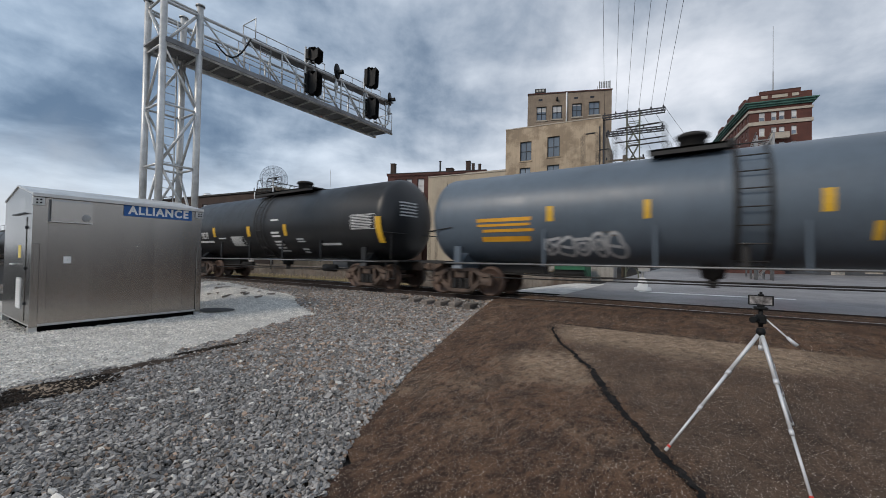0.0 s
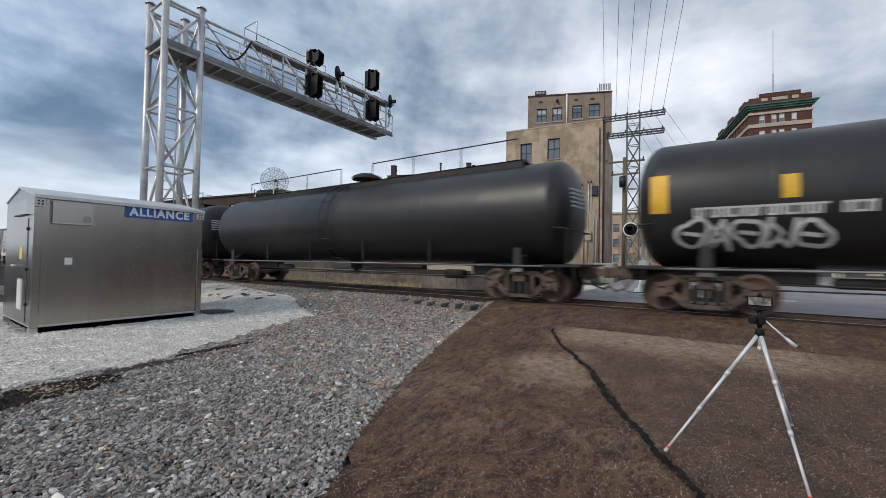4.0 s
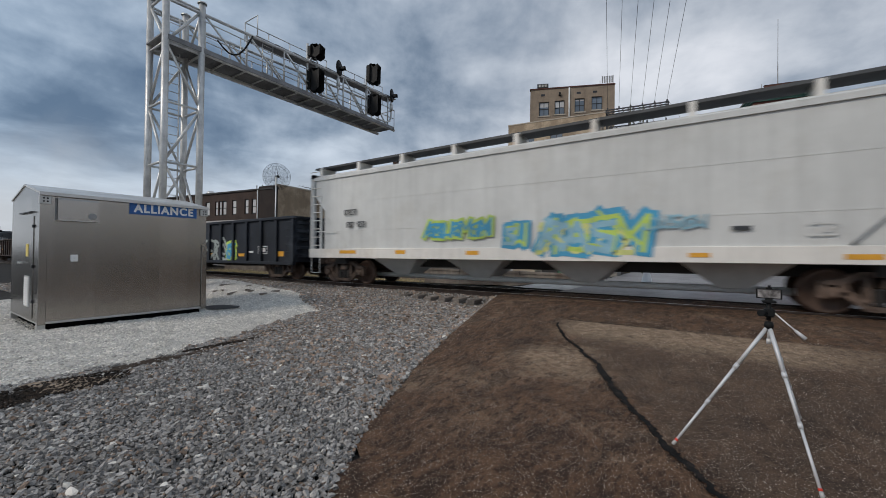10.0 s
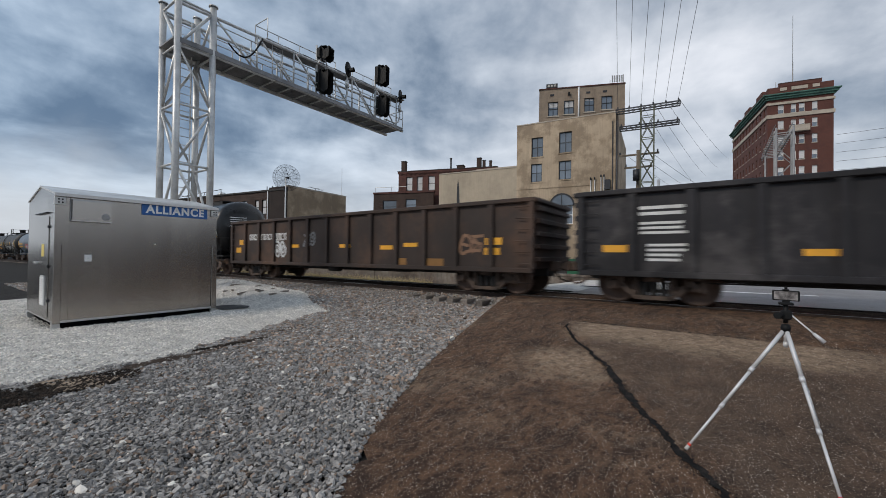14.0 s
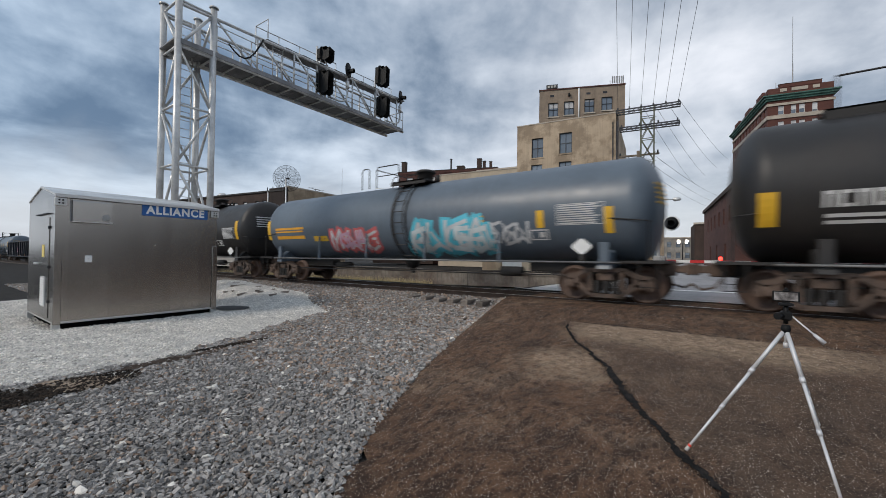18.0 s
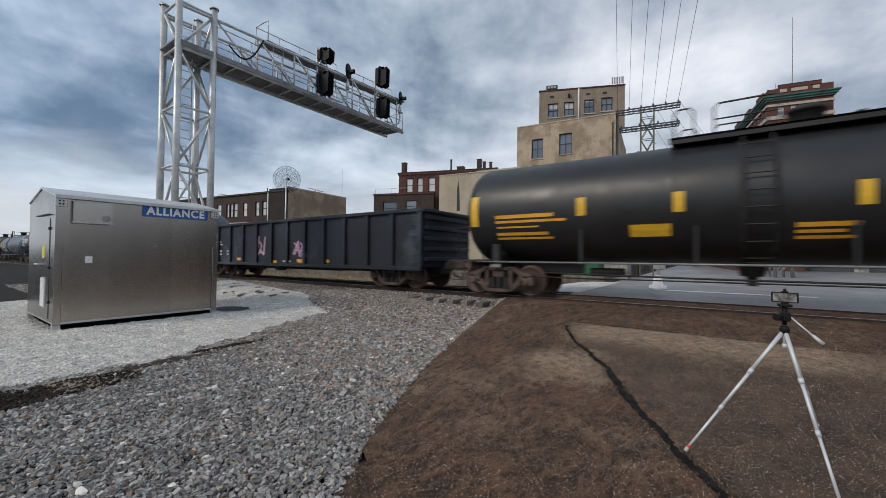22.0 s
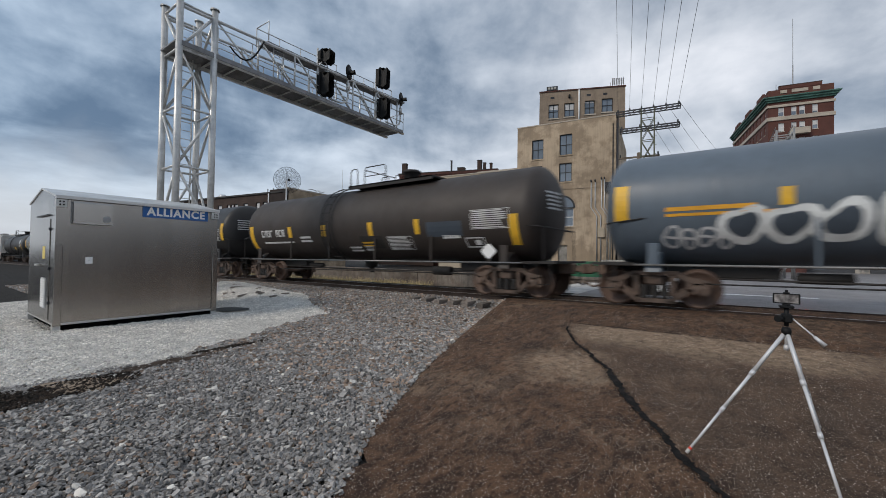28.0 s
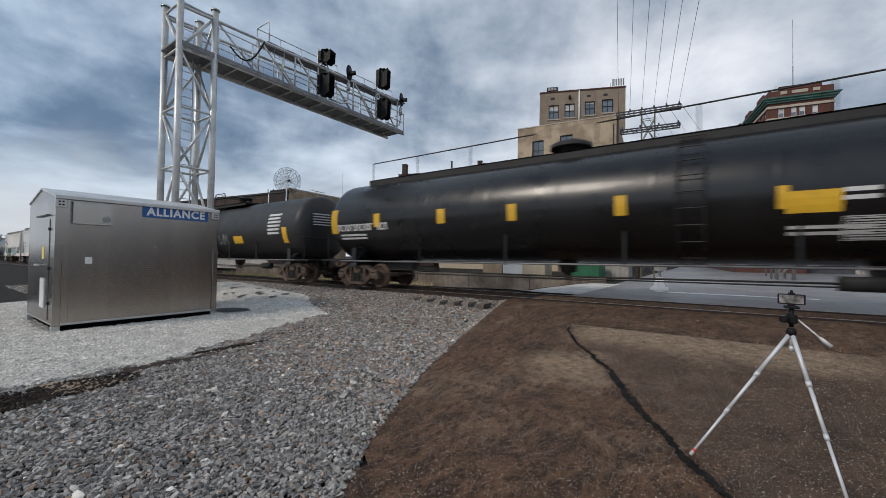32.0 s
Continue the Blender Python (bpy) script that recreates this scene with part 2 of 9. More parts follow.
    col = mixc(rng(tex(2.6, 6, 0.72, 0.5, (0.75, 1.7, 1)), 0.44, 0.60, 0.0, 1.0), base, dark)
    col = mixc(rng(tex(0.7, 5, 0.6, 0.8), 0.52, 0.72, 0.0, 0.35), col, pale)
    col = mixc(rng(tex(8.5, 4, 0.6, 0.3, (0.7, 1.5, 1)), 0.51, 0.62, 0.0, 0.85), col, dark)
    col = mixc(calc("MULTIPLY", old, 0.65), col, mixc(rng(tex(3.1, 6, 0.7), 0.42, 0.62), (0.132, 0.092, 0.066), (0.066, 0.047, 0.036)))
    col = mixc(calc("MULTIPLY", worn, 0.85), col, pale)
    col = mixc(rng(tex(34, 6, 0.8), 0.46, 0.66, 0.0, 0.75), col, tuple(c * 0.7 for c in dark))
    for size, often, reach in ((52, 0.68, 0.26), (105, 0.60, 0.38)):
        vo = N("ShaderNodeTexVoronoi")
        vo.inputs["Scale"].default_value = size
        L(tc.outputs["Object"], vo.inputs["Vector"])
        sp = N("ShaderNodeSeparateColor")
        L(vo.outputs["Color"], sp.inputs[0])
        stone = calc("MULTIPLY", rng(sp.outputs[0], often, often + 0.04), rng(vo.outputs["Distance"], reach, reach - 0.09))
        tone = mixc(calc("POWER", sp.outputs[1], 1.7), (0.09, 0.065, 0.05), (0.52, 0.41, 0.30))
        col = mixc(stone, col, tone)
    L(col, b.inputs["Base Color"])
    bn = N("ShaderNodeBump")
    bn.inputs["Strength"].default_value, bn.inputs["Distance"].default_value = 1.0, 0.012
    add = N("ShaderNodeMath")
    add.operation = "ADD"
    L(tex(60, 6, 0.75), add.inputs[0])
    L(tex(7, 4, 0.6), add.inputs[1])
    L(add.outputs[0], bn.inputs["Height"])
    L(bn.outputs[0], b.inputs["Normal"])
    return m


M_ASPHALT = asphalt("brown_asphalt", (0.152, 0.085, 0.050), (0.046, 0.027, 0.019), (0.44, 0.32, 0.22))
M_TAR = mat("crack_tar", (0.013, 0.012, 0.012), 0.85, 0, 0.5, 30, 1.0, 60, spec=0.15, second=(0.035, 0.029, 0.025), second_at=0.58)
# bed coloured near black, to stand for the shade between stones
M_EARTH = mat("ballast_bed_gap_shade", (0.028, 0.025, 0.022), 0.95, 0, 0.4, 14, 1.0, 60, spec=0.2)
M_STONE = mat("ballast_stone", (0.285, 0.270, 0.255), 0.8, 0, 0.3, 30, 0.5, 80, per_island=0.55, spec=0.35)
M_STONEB = mat("brown_stone", (0.29, 0.215, 0.165), 0.9, 0, 0.3, 20, 0.4, 80, per_island=0.55, spec=0.3)
M_GRIT = mat("tan_grit", (0.42, 0.36, 0.30), 0.85, 0, 0.2, 20, per_island=0.55)
M_STONEW = mat("pale_stone", (0.62, 0.59, 0.54), 0.8, 0, 0.2, 20, 0.3, 80, per_island=0.25)
M_SOIL = mat("dark_soil", (0.030, 0.025, 0.021), 0.95, 0, 0.5, 20, 1.0, 60, spec=0.15, second=(0.085, 0.06, 0.045), second_at=0.6)
M_LIME = mat("limestone_gravel", (0.60, 0.57, 0.53), 0.95, 0, 0.22, 12, 1.0, 70, spec=0.2)
M_LIMEST = mat("limestone_chip", (0.68, 0.65, 0.60), 0.9, 0, 0.2, 20, 0.3, 80, per_island=0.32, spec=0.2)
M_RAIL = mat("rusty_rail", (0.045, 0.032, 0.027), 0.7, 0.4, 0.35, 12, 0.4, 60)
M_RAILTOP = mat("worn_rail_head", (0.42, 0.42, 0.43), 0.3, 1.0, 0.1, 20)
M_TIE = mat("tie_timber", (0.21, 0.18, 0.155), 0.9, 0, 0.4, 9, 0.8, 40, per_object=0.3, stretch=(1, 6, 6))
M_ROADFAR = mat("grey_road", (0.225, 0.218, 0.222), 0.5, 0, 0.2, 3, 0.4, 60, second=(0.16, 0.155, 0.155), second_at=0.58)
M_PAINT = mat("road_paint", (0.75, 0.75, 0.74), 0.6, 0, 0.2, 10)
M_GALV = mat("galvanised_steel", (0.60, 0.60, 0.59), 0.42, 0.45, 0.14, 9, 0.1, 40, second=(0.46, 0.46, 0.46), second_at=0.6)
M_ALU = mat("brushed_aluminium", (0.375, 0.355, 0.335), 0.235, 1.0, 0.05, 2.0, stretch=(1, 1, 0.15), per_object=0.13, rvar=0.02)
M_GALVD = mat("weathered_galvanised", (0.30, 0.30, 0.30), 0.6, 0.3, 0.2, 5)
M_ALUR = mat("bright_aluminium", (0.62, 0.61, 0.60), 0.4, 0.7, 0.1, 6)
M_BLUE = mat("sign_blue", (0.022, 0.115, 0.36), 0.45, 0, 0.05, 4)
M_WHITE = mat("white_paint", (0.78, 0.78, 0.77), 0.5, 0, 0.08, 8)
M_BLACK = mat("black_metal", (0.009, 0.0095, 0.010), 0.6, 0.0, 0.3, 8, spec=0.25)
M_CONC = mat("old_concrete", (0.34, 0.32, 0.29), 0.9, 0, 0.25, 3, 0.5, 50, second=(0.20, 0.19, 0.17), second_at=0.6, streak=0.5)
M_TANB = mat("tan_painted_brick", (0.48, 0.375, 0.265), 0.85, 0, 0.14, 1.3, 0.35, 14, second=(0.315, 0.24, 0.165), second_at=0.50, soft=0.05, streak=0.3)
M_CREAM = mat("cream_render", (0.46, 0.385, 0.29), 0.85, 0, 0.10, 2.0, 0.3, 14, second=(0.40, 0.33, 0.25), second_at=0.6, streak=0.15)
M_RED = mat("red_brick", (0.105, 0.042, 0.033), 0.88, 0, 0.25, 4, 0.5, 20, second=(0.070, 0.032, 0.027), second_at=0.55, streak=0.25)
M_REDB = mat("tower_brick", (0.115, 0.045, 0.034), 0.88, 0, 0.15, 2, 0.4, 10, second=(0.085, 0.036, 0.029), second_at=0.6)
M_DKBR = mat("dark_brown_brick", (0.058, 0.037, 0.029), 0.88, 0, 0.25, 4, 0.5, 18, second=(0.05, 0.032, 0.026), second_at=0.55)
M_LIMEB = mat("limestone_band", (0.46, 0.40, 0.33), 0.8, 0, 0.15, 4, 0.3, 20)
M_COPPER = mat("green_copper", (0.070, 0.165, 0.132), 0.7, 0, 0.3, 4, 0.3, 20, second=(0.04, 0.11, 0.09), second_at=0.55)
M_SLATE = mat("grey_peeling_paint", (0.055, 0.058, 0.064), 0.8, 0, 0.3, 2, 0.5, 14, second=(0.33, 0.28, 0.22), second_at=0.69, soft=0.03)
# pale blue-grey base: part of the reflected sky is in the colour
M_WIN = mat("sky_tinted_glass", (0.16, 0.195, 0.24), 0.08, 0.0, 0.25, 0.8, per_object=0.35, spec=0.8)
M_BLIND = mat("window_blind", (0.62, 0.62, 0.62), 0.6, 0, 0.08, 3, per_object=0.15)
M_FRAME = mat("dark_window_frame", (0.02, 0.022, 0.028), 0.5, 0, 0.2, 6)
# roofing tar, and the painted darkness inside the buildings
M_ROOF_INSIDE = mat("tar_roof_dark_inside", (0.05, 0.048, 0.046), 0.9, 0, 0.3, 5)
M_WOOD = mat("weathered_pole", (0.16, 0.13, 0.10), 0.9, 0, 0.3, 6, 0.5, 40, stretch=(4, 4, 0.4))
M_TOWERGREEN = mat("mossy_steel", (0.115, 0.12, 0.085), 0.7, 0.2, 0.35, 5, 0.3, 30)
M_REDLAMP = mat("red_lamp", (1.0, 0.03, 0.02), 0.4, 0, 0.0, 4, emit=6.0)
M_GLOBE = mat("lit_globe", (1.0, 0.93, 0.8), 0.4, 0, 0.0, 4, emit=4.0)
M_REDP = mat("red_reflective", (0.55, 0.03, 0.03), 0.5, 0, 0.1, 8)
M_MARKS = mat("pale_sign_marks", (0.55, 0.54, 0.50), 0.7)
M_GREENP = mat("green_paint", (0.02, 0.13, 0.065), 0.6, 0, 0.2, 5)


# ---------------------------------------------------------------- mesh helpers
class Geo:
    """Collects vertices and faces for one mesh."""

    def __init__(self):
        self.v, self.f, self.s = [], [], []

    def face(self, pts, smooth=False):
        i = len(self.v)
        self.v.extend(tuple(p) for p in pts)
        self.f.append(tuple(range(i, i + len(pts))))
        self.s.append(smooth)

    def add(self, verts, faces, smooth=False):
        i = len(self.v)
        self.v.extend(tuple(p) for p in verts)
        for f in faces:
            self.f.append(tuple(k + i for k in f))
            self.s.append(smooth)

    def box(self, x0, x1, y0, y1, z0, z1, bevel=0.0):
        if bevel <= 0:
            p = [(x, y, z) for z in (z0, z1) for y in (y0, y1) for x in (x0, x1)]
            self.add(p, [(0, 2, 3, 1), (4, 5, 7, 6), (0, 1, 5, 4), (2, 6, 7, 3), (0, 4, 6, 2), (1, 3, 7, 5)])
            return self
        b = bevel
        p, idx = [], {}
        for sx in (0, 1):
            for sy in (0, 1):
                for sz in (0, 1):
                    X, Y, Z = (x0, x1)[sx], (y0, y1)[sy], (z0, z1)[sz]
                    dx, dy, dz = b * (1 - 2 * sx), b * (1 - 2 * sy), b * (1 - 2 * sz)
                    for a, q in enumerate(((X, Y + dy, Z + dz), (X + dx, Y, Z + dz), (X + dx, Y + dy, Z))):
                        idx[(sx, sy, sz, a)] = len(p)
                        p.append(q)
        I = lambda sx, sy, sz, a: idx[(sx, sy, sz, a)]
        fs = []
        for s in (0, 1):
            q = [I(s, 0, 0, 0), I(s, 1, 0, 0), I(s, 1, 1, 0), I(s, 0, 1, 0)]
            fs.append(q if s else q[::-1])
            q = [I(0, s, 0, 1), I(1, s, 0, 1), I(1, s, 1, 1), I(0, s, 1, 1)]
            fs.append(q[::-1] if s else q)
            q = [I(0, 0, s, 2), I(1, 0, s, 2), I(1, 1, s, 2), I(0, 1, s, 2)]
            fs.append(q if s else q[::-1])
        for a in (0, 1):
            for c in (0, 1):
                fs.append([I(a, c, 0, 0), I(a, c, 1, 0), I(a, c, 1, 1), I(a, c, 0, 1)])
                fs.append([I(a, 0, c, 0), I(a, 1, c, 0), I(a, 1, c, 2), I(a, 0, c, 2)])
                fs.append([I(0, a, c, 1), I(1, a, c, 1), I(1, a, c, 2), I(0, a, c, 2)])
        for sx in (0, 1):
            for sy in (0, 1):
                for sz in (0, 1):
                    fs.append([I(sx, sy, sz, 0), I(sx, sy, sz, 1), I(sx, sy, sz, 2)])
        self.add(p, [tuple(f) for f in fs])
        return self

    def tube(self, p0, p1, r, n=8, r1=None, caps=True):
        p0, p1 = Vector(p0), Vector(p1)
        d = p1 - p0
        if d.length < 1e-6:
            return self
        d.normalize()
        a = d.orthogonal().normalized()
        b = d.cross(a)
        r1 = r if r1 is None else r1
        i = len(self.v)
        for p, q in ((p0, r), (p1, r1)):
            for k in range(n):
                t = 2 * math.pi * k / n
                self.v.append(tuple(p + (a * math.cos(t) + b * math.sin(t)) * q))
        for k in range(n):
            m = (k + 1) % n
            self.f.append((i + k, i + m, i + n + m, i + n + k))
            self.s.append(n > 5)
        if caps:
            self.f.append(tuple(i + k for k in range(n))[::-1])
            self.f.append(tuple(i + n + k for k in range(n)))
            self.s += [False, False]
        return self

    def path(self, pts, r, n=6):
        """One bent tube through the points."""
        pts = [Vector(p) for p in pts]
        i, m = len(self.v), len(pts)
        ref = None
        for k, p in enumerate(pts):
            d = (pts[min(k + 1, m - 1)] - pts[max(k - 1, 0)]).normalized()
            a = d.orthogonal() if ref is None else ref - d * ref.dot(d)
            if a.length < 1e-4:
                a = d.orthogonal()
            a.normalize()
            ref = a
            b = d.cross(a)
            for j in range(n):
                t = 2 * math.pi * j / n
                self.v.append(tuple(p + (a * math.cos(t) + b * math.sin(t)) * r))
        for k in range(m - 1):
            for j in range(n):
                q = (j + 1) % n
                self.f.append((i + k * n + j, i + k * n + q, i + (k + 1) * n + q, i + (k + 1) * n + j))
                self.s.append(n > 5)
        self.f.append(tuple(i + j for j in range(n))[::-1])
        self.f.append(tuple(i + (m - 1) * n + j for j in range(n)))
        self.s += [False, False]
        return self

    def lathe(self, prof, axis="y", n=32, centre=(0, 0, 0), smooth=True):
        """prof: (distance along the axis, radius)."""
        i = len(self.v)
        cx, cy, cz = centre
        for a, r in prof:
            for k in range(n):
                t = 2 * math.pi * k / n
                u, w = r * math.cos(t), r * math.sin(t)
                self.v.append({"y": (cx + u, cy + a, cz + w), "x": (cx + a, cy + u, cz + w), "z": (cx + u, cy + w, cz + a)}[axis])
        for j in range(len(prof) - 1):
            for k in range(n):
                m = (k + 1) % n
                self.f.append((i + j * n + k, i + j * n + m, i + (j + 1) * n + m, i + (j + 1) * n + k))
                self.s.append(smooth)
        return self

    def prism(self, poly, axis, a0, a1):
        """poly in the two other axes (in x, y, z order), pushed from a0 to a1 along axis."""
        def at(p, a):
            return {"x": (a, p[0], p[1]), "y": (p[0], a, p[1]), "z": (p[0], p[1], a)}[axis]
        n = len(poly)
        self.add([at(p, a0) for p in poly] + [at(p, a1) for p in poly],
                 [tuple(range(n))[::-1], tuple(range(n, 2 * n))] + [(k, (k + 1) % n, n + (k + 1) % n, n + k) for k in range(n)])
        return self

    def mesh(self, name, material):
        me = bpy.data.meshes.new(name)
        me.from_pydata(self.v, [], self.f)
        me.polygons.foreach_set("use_smooth", self.s)
        if material:
            me.materials.append(material)
        me.update()
        return me


def part(name, geo, material, parent, label="", at=None):
    me = geo if isinstance(geo, bpy.types.Mesh) else geo.mesh(name, material)
    ob = new(name, me)
    ob.parent = parent
    if at is not None:
        ob.matrix_basis = at
    if label:
        ob["label"] = label
    return ob


SHARED = {}


def shared(key, make, material):
    if key not in SHARED:
        SHARED[key] = make().mesh(key, material)
    return SHARED[key]


def empty(name, m=None):
    ob = new(name)
    ob.empty_display_size = 0.3
    if m is not None:
        ob.matrix_basis = m
    return ob


def B(x0, x1, y0, y1, z0, z1, bevel=0.0):
    return Geo().box(x0, x1, y0, y1, z0, z1, bevel)


def text_mesh(body, size, depth, bold=0.0, spacing=1.0):
    cu = bpy.data.curves.new("lettering", "FONT")
    cu.body, cu.size, cu.extrude, cu.offset = body, size, depth, bold
    cu.align_x, cu.align_y, cu.space_character = "CENTER", "CENTER", spacing
    ob = bpy.data.objects.new("lettering", cu)
    scene.collection.objects.link(ob)
    bpy.context.view_layer.update()
    me = bpy.data.meshes.new_from_object(ob.evaluated_get(bpy.context.evaluated_depsgraph_get()))
    bpy.data.objects.remove(ob)
    return me


def smooth(a, b, x):
    t = min(1.0, max(0.0, (x - a) / (b - a)))
    return t * t * (3 - 2 * t)


# ---------------------------------------------------------------- the lie of the land
TRACK_X, GRADE, RAIL_Z = 11.8, -0.0083, 0.45
EDGE = ((-30, -14.0), (0.0, 1.0), (1.7, 2.05), (2.4, 2.5), (3.1, 2.85), (4.2, 3.35), (5.9, 3.9), (9.0, 4.75), (10.3, 5.2), (30, 9))


def edge_y(x):
    for (a, ya), (b, yb) in zip(EDGE, EDGE[1:]):
        if x <= b:
            return ya + (yb - ya) * (x - a) / (b - a)
    return EDGE[-1][1]


def ground_z(x, y):
    base = GRADE * max(-600.0, min(y, 900.0))
    w = smooth(-0.25, 0.30, y - edge_y(x))          # 0 on the road, 1 on the ballast
    far = smooth(13.2, 15.5, x) * smooth(4.8, 10.5, y) * (1 - smooth(60, 90, y)) * (1 - smooth(20.6, 21.4, x))
    road = 0.40 * smooth(3.5, 10.2, x)
    ball = (0.01 + 0.14 * smooth(6.6, 9.5, y)) * smooth(7.0, 9.6, x) + (0.24 - 0.14 * smooth(6.6, 9.5, y)) * smooth(10.4, 10.9, x) + 0.05 * smooth(3.5, 7.2, x)
    back = max(smooth(9.0, 11.0, x), smooth(25, 60, abs(y)))
    z = (road * (1 - w) + ball * w) + base * back
    if x > 12.9:
        z += 0.15 * w * smooth(12.9, 13.5, x)
    return z - 0.85 * far



# ---------------------------------------------------------------- ground
def sheet(xs, ys, fn, dz=0.0):
    g = Geo()
    n = len(ys)
    for x in xs:
        for y in ys:
            g.v.append((x, y, fn(x, y) + dz))
    for i in range(len(xs) - 1):
        for j in range(n - 1):
            g.f.append((i * n + j, (i + 1) * n + j, (i + 1) * n + j + 1, i * n + j + 1))
            g.s.append(True)
    return g


def steps(*spans):
    out = []
    for a, b, s in spans:
        n = max(1, round((b - a) / s))
        out += [a + (b - a) * k / n for k in range(n)]
    return out + [spans[-1][1]]


XS = steps((-1500, -60, 240), (-60, -8, 8), (-8, 0, 1), (0, 16, 0.2), (16, 30, 0.7), (30, 100, 10), (100, 1800, 200))
YS = steps((-1500, -600, 300), (-600, -60, 45), (-60, -8, 8), (-8, -3, 0.5), (-3, 14, 0.2), (14, 30, 0.6), (30, 110, 5), (110, 900, 40), (900, 1800, 300))
ground = tagged(new("ground", sheet(XS, YS, lambda x, y: ground_z(x, y) - 0.02).mesh("ground", M_EARTH)),
                "dark grey crushed stone and bare earth beside a railway", "ground", kind="structure")


def strip_mesh(poly_fn, xs, n, dz):
    """A sheet between two edges y0(x), y1(x), draped over the ground."""
    g = Geo()
    for x in xs:
        y0, y1 = poly_fn(x)
        for k in range(n + 1):
            y = y0 + (y1 - y0) * k / n
            g.v.append((x, y, ground_z(x, y) + dz))
    for i in range(len(xs) - 1):
        for k in range(n):
            a = i * (n + 1) + k
            g.f.append((a, a + n + 1, a + n + 2, a + 1))
            g.s.append(True)
    return g


def road_edges(x):
    return -9.0 - 0.3 * max(0, -x), edge_y(x) + 0.06 * math.sin(x * 5.1) + 0.05 * math.sin(x * 13.7) + 0.03 * math.sin(x * 31)


road = tagged(new("road", strip_mesh(road_edges, steps((-8, 0, 0.5), (0, 10.95, 0.12)), 90, 0.012).mesh("road", M_ASPHALT)),
              "worn brown asphalt approach rising to the rail crossing", "road", kind="structure")
road_between = tagged(new("crossing_road", strip_mesh(lambda x: (-9.0, 4.7), steps((11.16, 12.44, 0.16)), 60, 0.02).mesh("crossing_road", M_ASPHALT)),
                      "brown asphalt filling between the rails of the crossing", "road", kind="structure")
road_far = tagged(new("far_road", strip_mesh(lambda x: (-9.5 - 0.4 * (x - 12.6), 4.0 + 0.02 * (x - 12.6)), steps((12.64, 30, 0.5), (30, 150, 10)), 60, 0.014).mesh("far_road", M_ROADFAR)),
                  "damp grey asphalt street beyond the tracks", "road", kind="structure")
stop_line = tagged(new("stop_line", strip_mesh(lambda x: (-2.6, 1.95), [16.55, 16.75, 16.95], 30, 0.022).mesh("stop_line", M_PAINT)),
                   "worn white stop line painted on the street", "marking", kind="structure")


def blob_mesh(cx, cy, rx, ry, turn, seed, dz, rings=10, n=56, rough=0.22):
    rnd = random.Random(seed)
    ph = [rnd.uniform(0, 6.28) for _ in range(6)]
    g = Geo()
    c, s = math.cos(turn), math.sin(turn)
    for k in range(rings + 1):
        for j in range(n):
            t = 2 * math.pi * j / n
            w = 1 + rough * (math.sin(2 * t + ph[0]) * 0.6 + math.sin(3 * t + ph[1]) * 0.5 + math.sin(7 * t + ph[2]) * 0.3 + math.sin(13 * t + ph[3]) * 0.18)
            u, v = rx * w * k / rings * math.cos(t), ry * w * k / rings * math.sin(t)
            x, y = cx + u * c - v * s, cy + u * s + v * c
            g.v.append((x, y, ground_z(x, y) + dz - 0.006 * (k / rings) ** 3))
    for k in range(rings):
        for j in range(n):
            m = (j + 1) % n
            g.f.append((k * n + j, (k + 1) * n + j, (k + 1) * n + m, k * n + m))
            g.s.append(True)
    return g


def joint():
    """A broken dark line, wider here and there."""
    g = Geo()
    rnd = random.Random(21)
    for k in range(90):
        y = 2.25 - 0.045 * k
        x = 7.93 + 0.014 * (2.2 - y) + 0.012 * math.sin(k * 0.6)
        w = max(0.002, (0.020 + rnd.uniform(-0.012, 0.012)) * (1 - k / 110))
        for q in (x - w, x + w):
            g.v.append((q, y, ground_z(q, y) + 0.017))
    for k in range(89):
        if k < 30 or rnd.random() < 0.55:
            g.f.append((2 * k, 2 * k + 1, 2 * k + 3, 2 * k + 2))
            g.s.append(True)
    return g


# edge of the older paving: a thin dark joint across the approach
tagged(new("paving_joint", joint().mesh("paving_joint", M_TAR)),
       "dark joint where newer asphalt meets the old paving", "road joint", kind="structure")


def crack():
    pts = ((7.62, 2.34), (7.45, 2.33), (7.15, 2.21), (6.68, 1.96), (6.04, 1.50), (5.63, 1.21), (5.1, 0.96), (4.82, 0.84), (4.27, 0.52), (3.77, 0.25), (3.5, 0.10), (3.2, -0.09), (2.5, -0.5), (1.5, -1.1))
    g = Geo()
    rnd = random.Random(8)
    line = []
    for (x0, y0), (x1, y1) in zip(pts, pts[1:]):
        n = max(2, int(math.hypot(x1 - x0, y1 - y0) / 0.03))
        line += [(x0 + (x1 - x0) * k / n, y0 + (y1 - y0) * k / n) for k in range(n)]
    n = len(line)
    for k, (x, y) in enumerate(line):
        y += 0.012 * math.sin(k * 0.23) + 0.008 * math.sin(k * 0.9)
        swell = 0.6 + 0.4 * smooth(0.05, 0.3, k / n) + 0.35 * math.exp(-((k / n - 0.42) / 0.07) ** 2)
        for s in (-1, 1):
            w = 1.1 * swell * (0.024 + 0.007 * math.sin(k * 0.31 + s) + rnd.uniform(-0.014, 0.016))
            xx, yy = x - s * w * 0.5, y + s * w
            g.v.append((xx, yy, ground_z(xx, yy) + 0.026))
    for k in range(len(line) - 1):
        g.f.append((2 * k, 2 * k + 1, 2 * k + 3, 2 * k + 2))
        g.s.append(True)
    return g


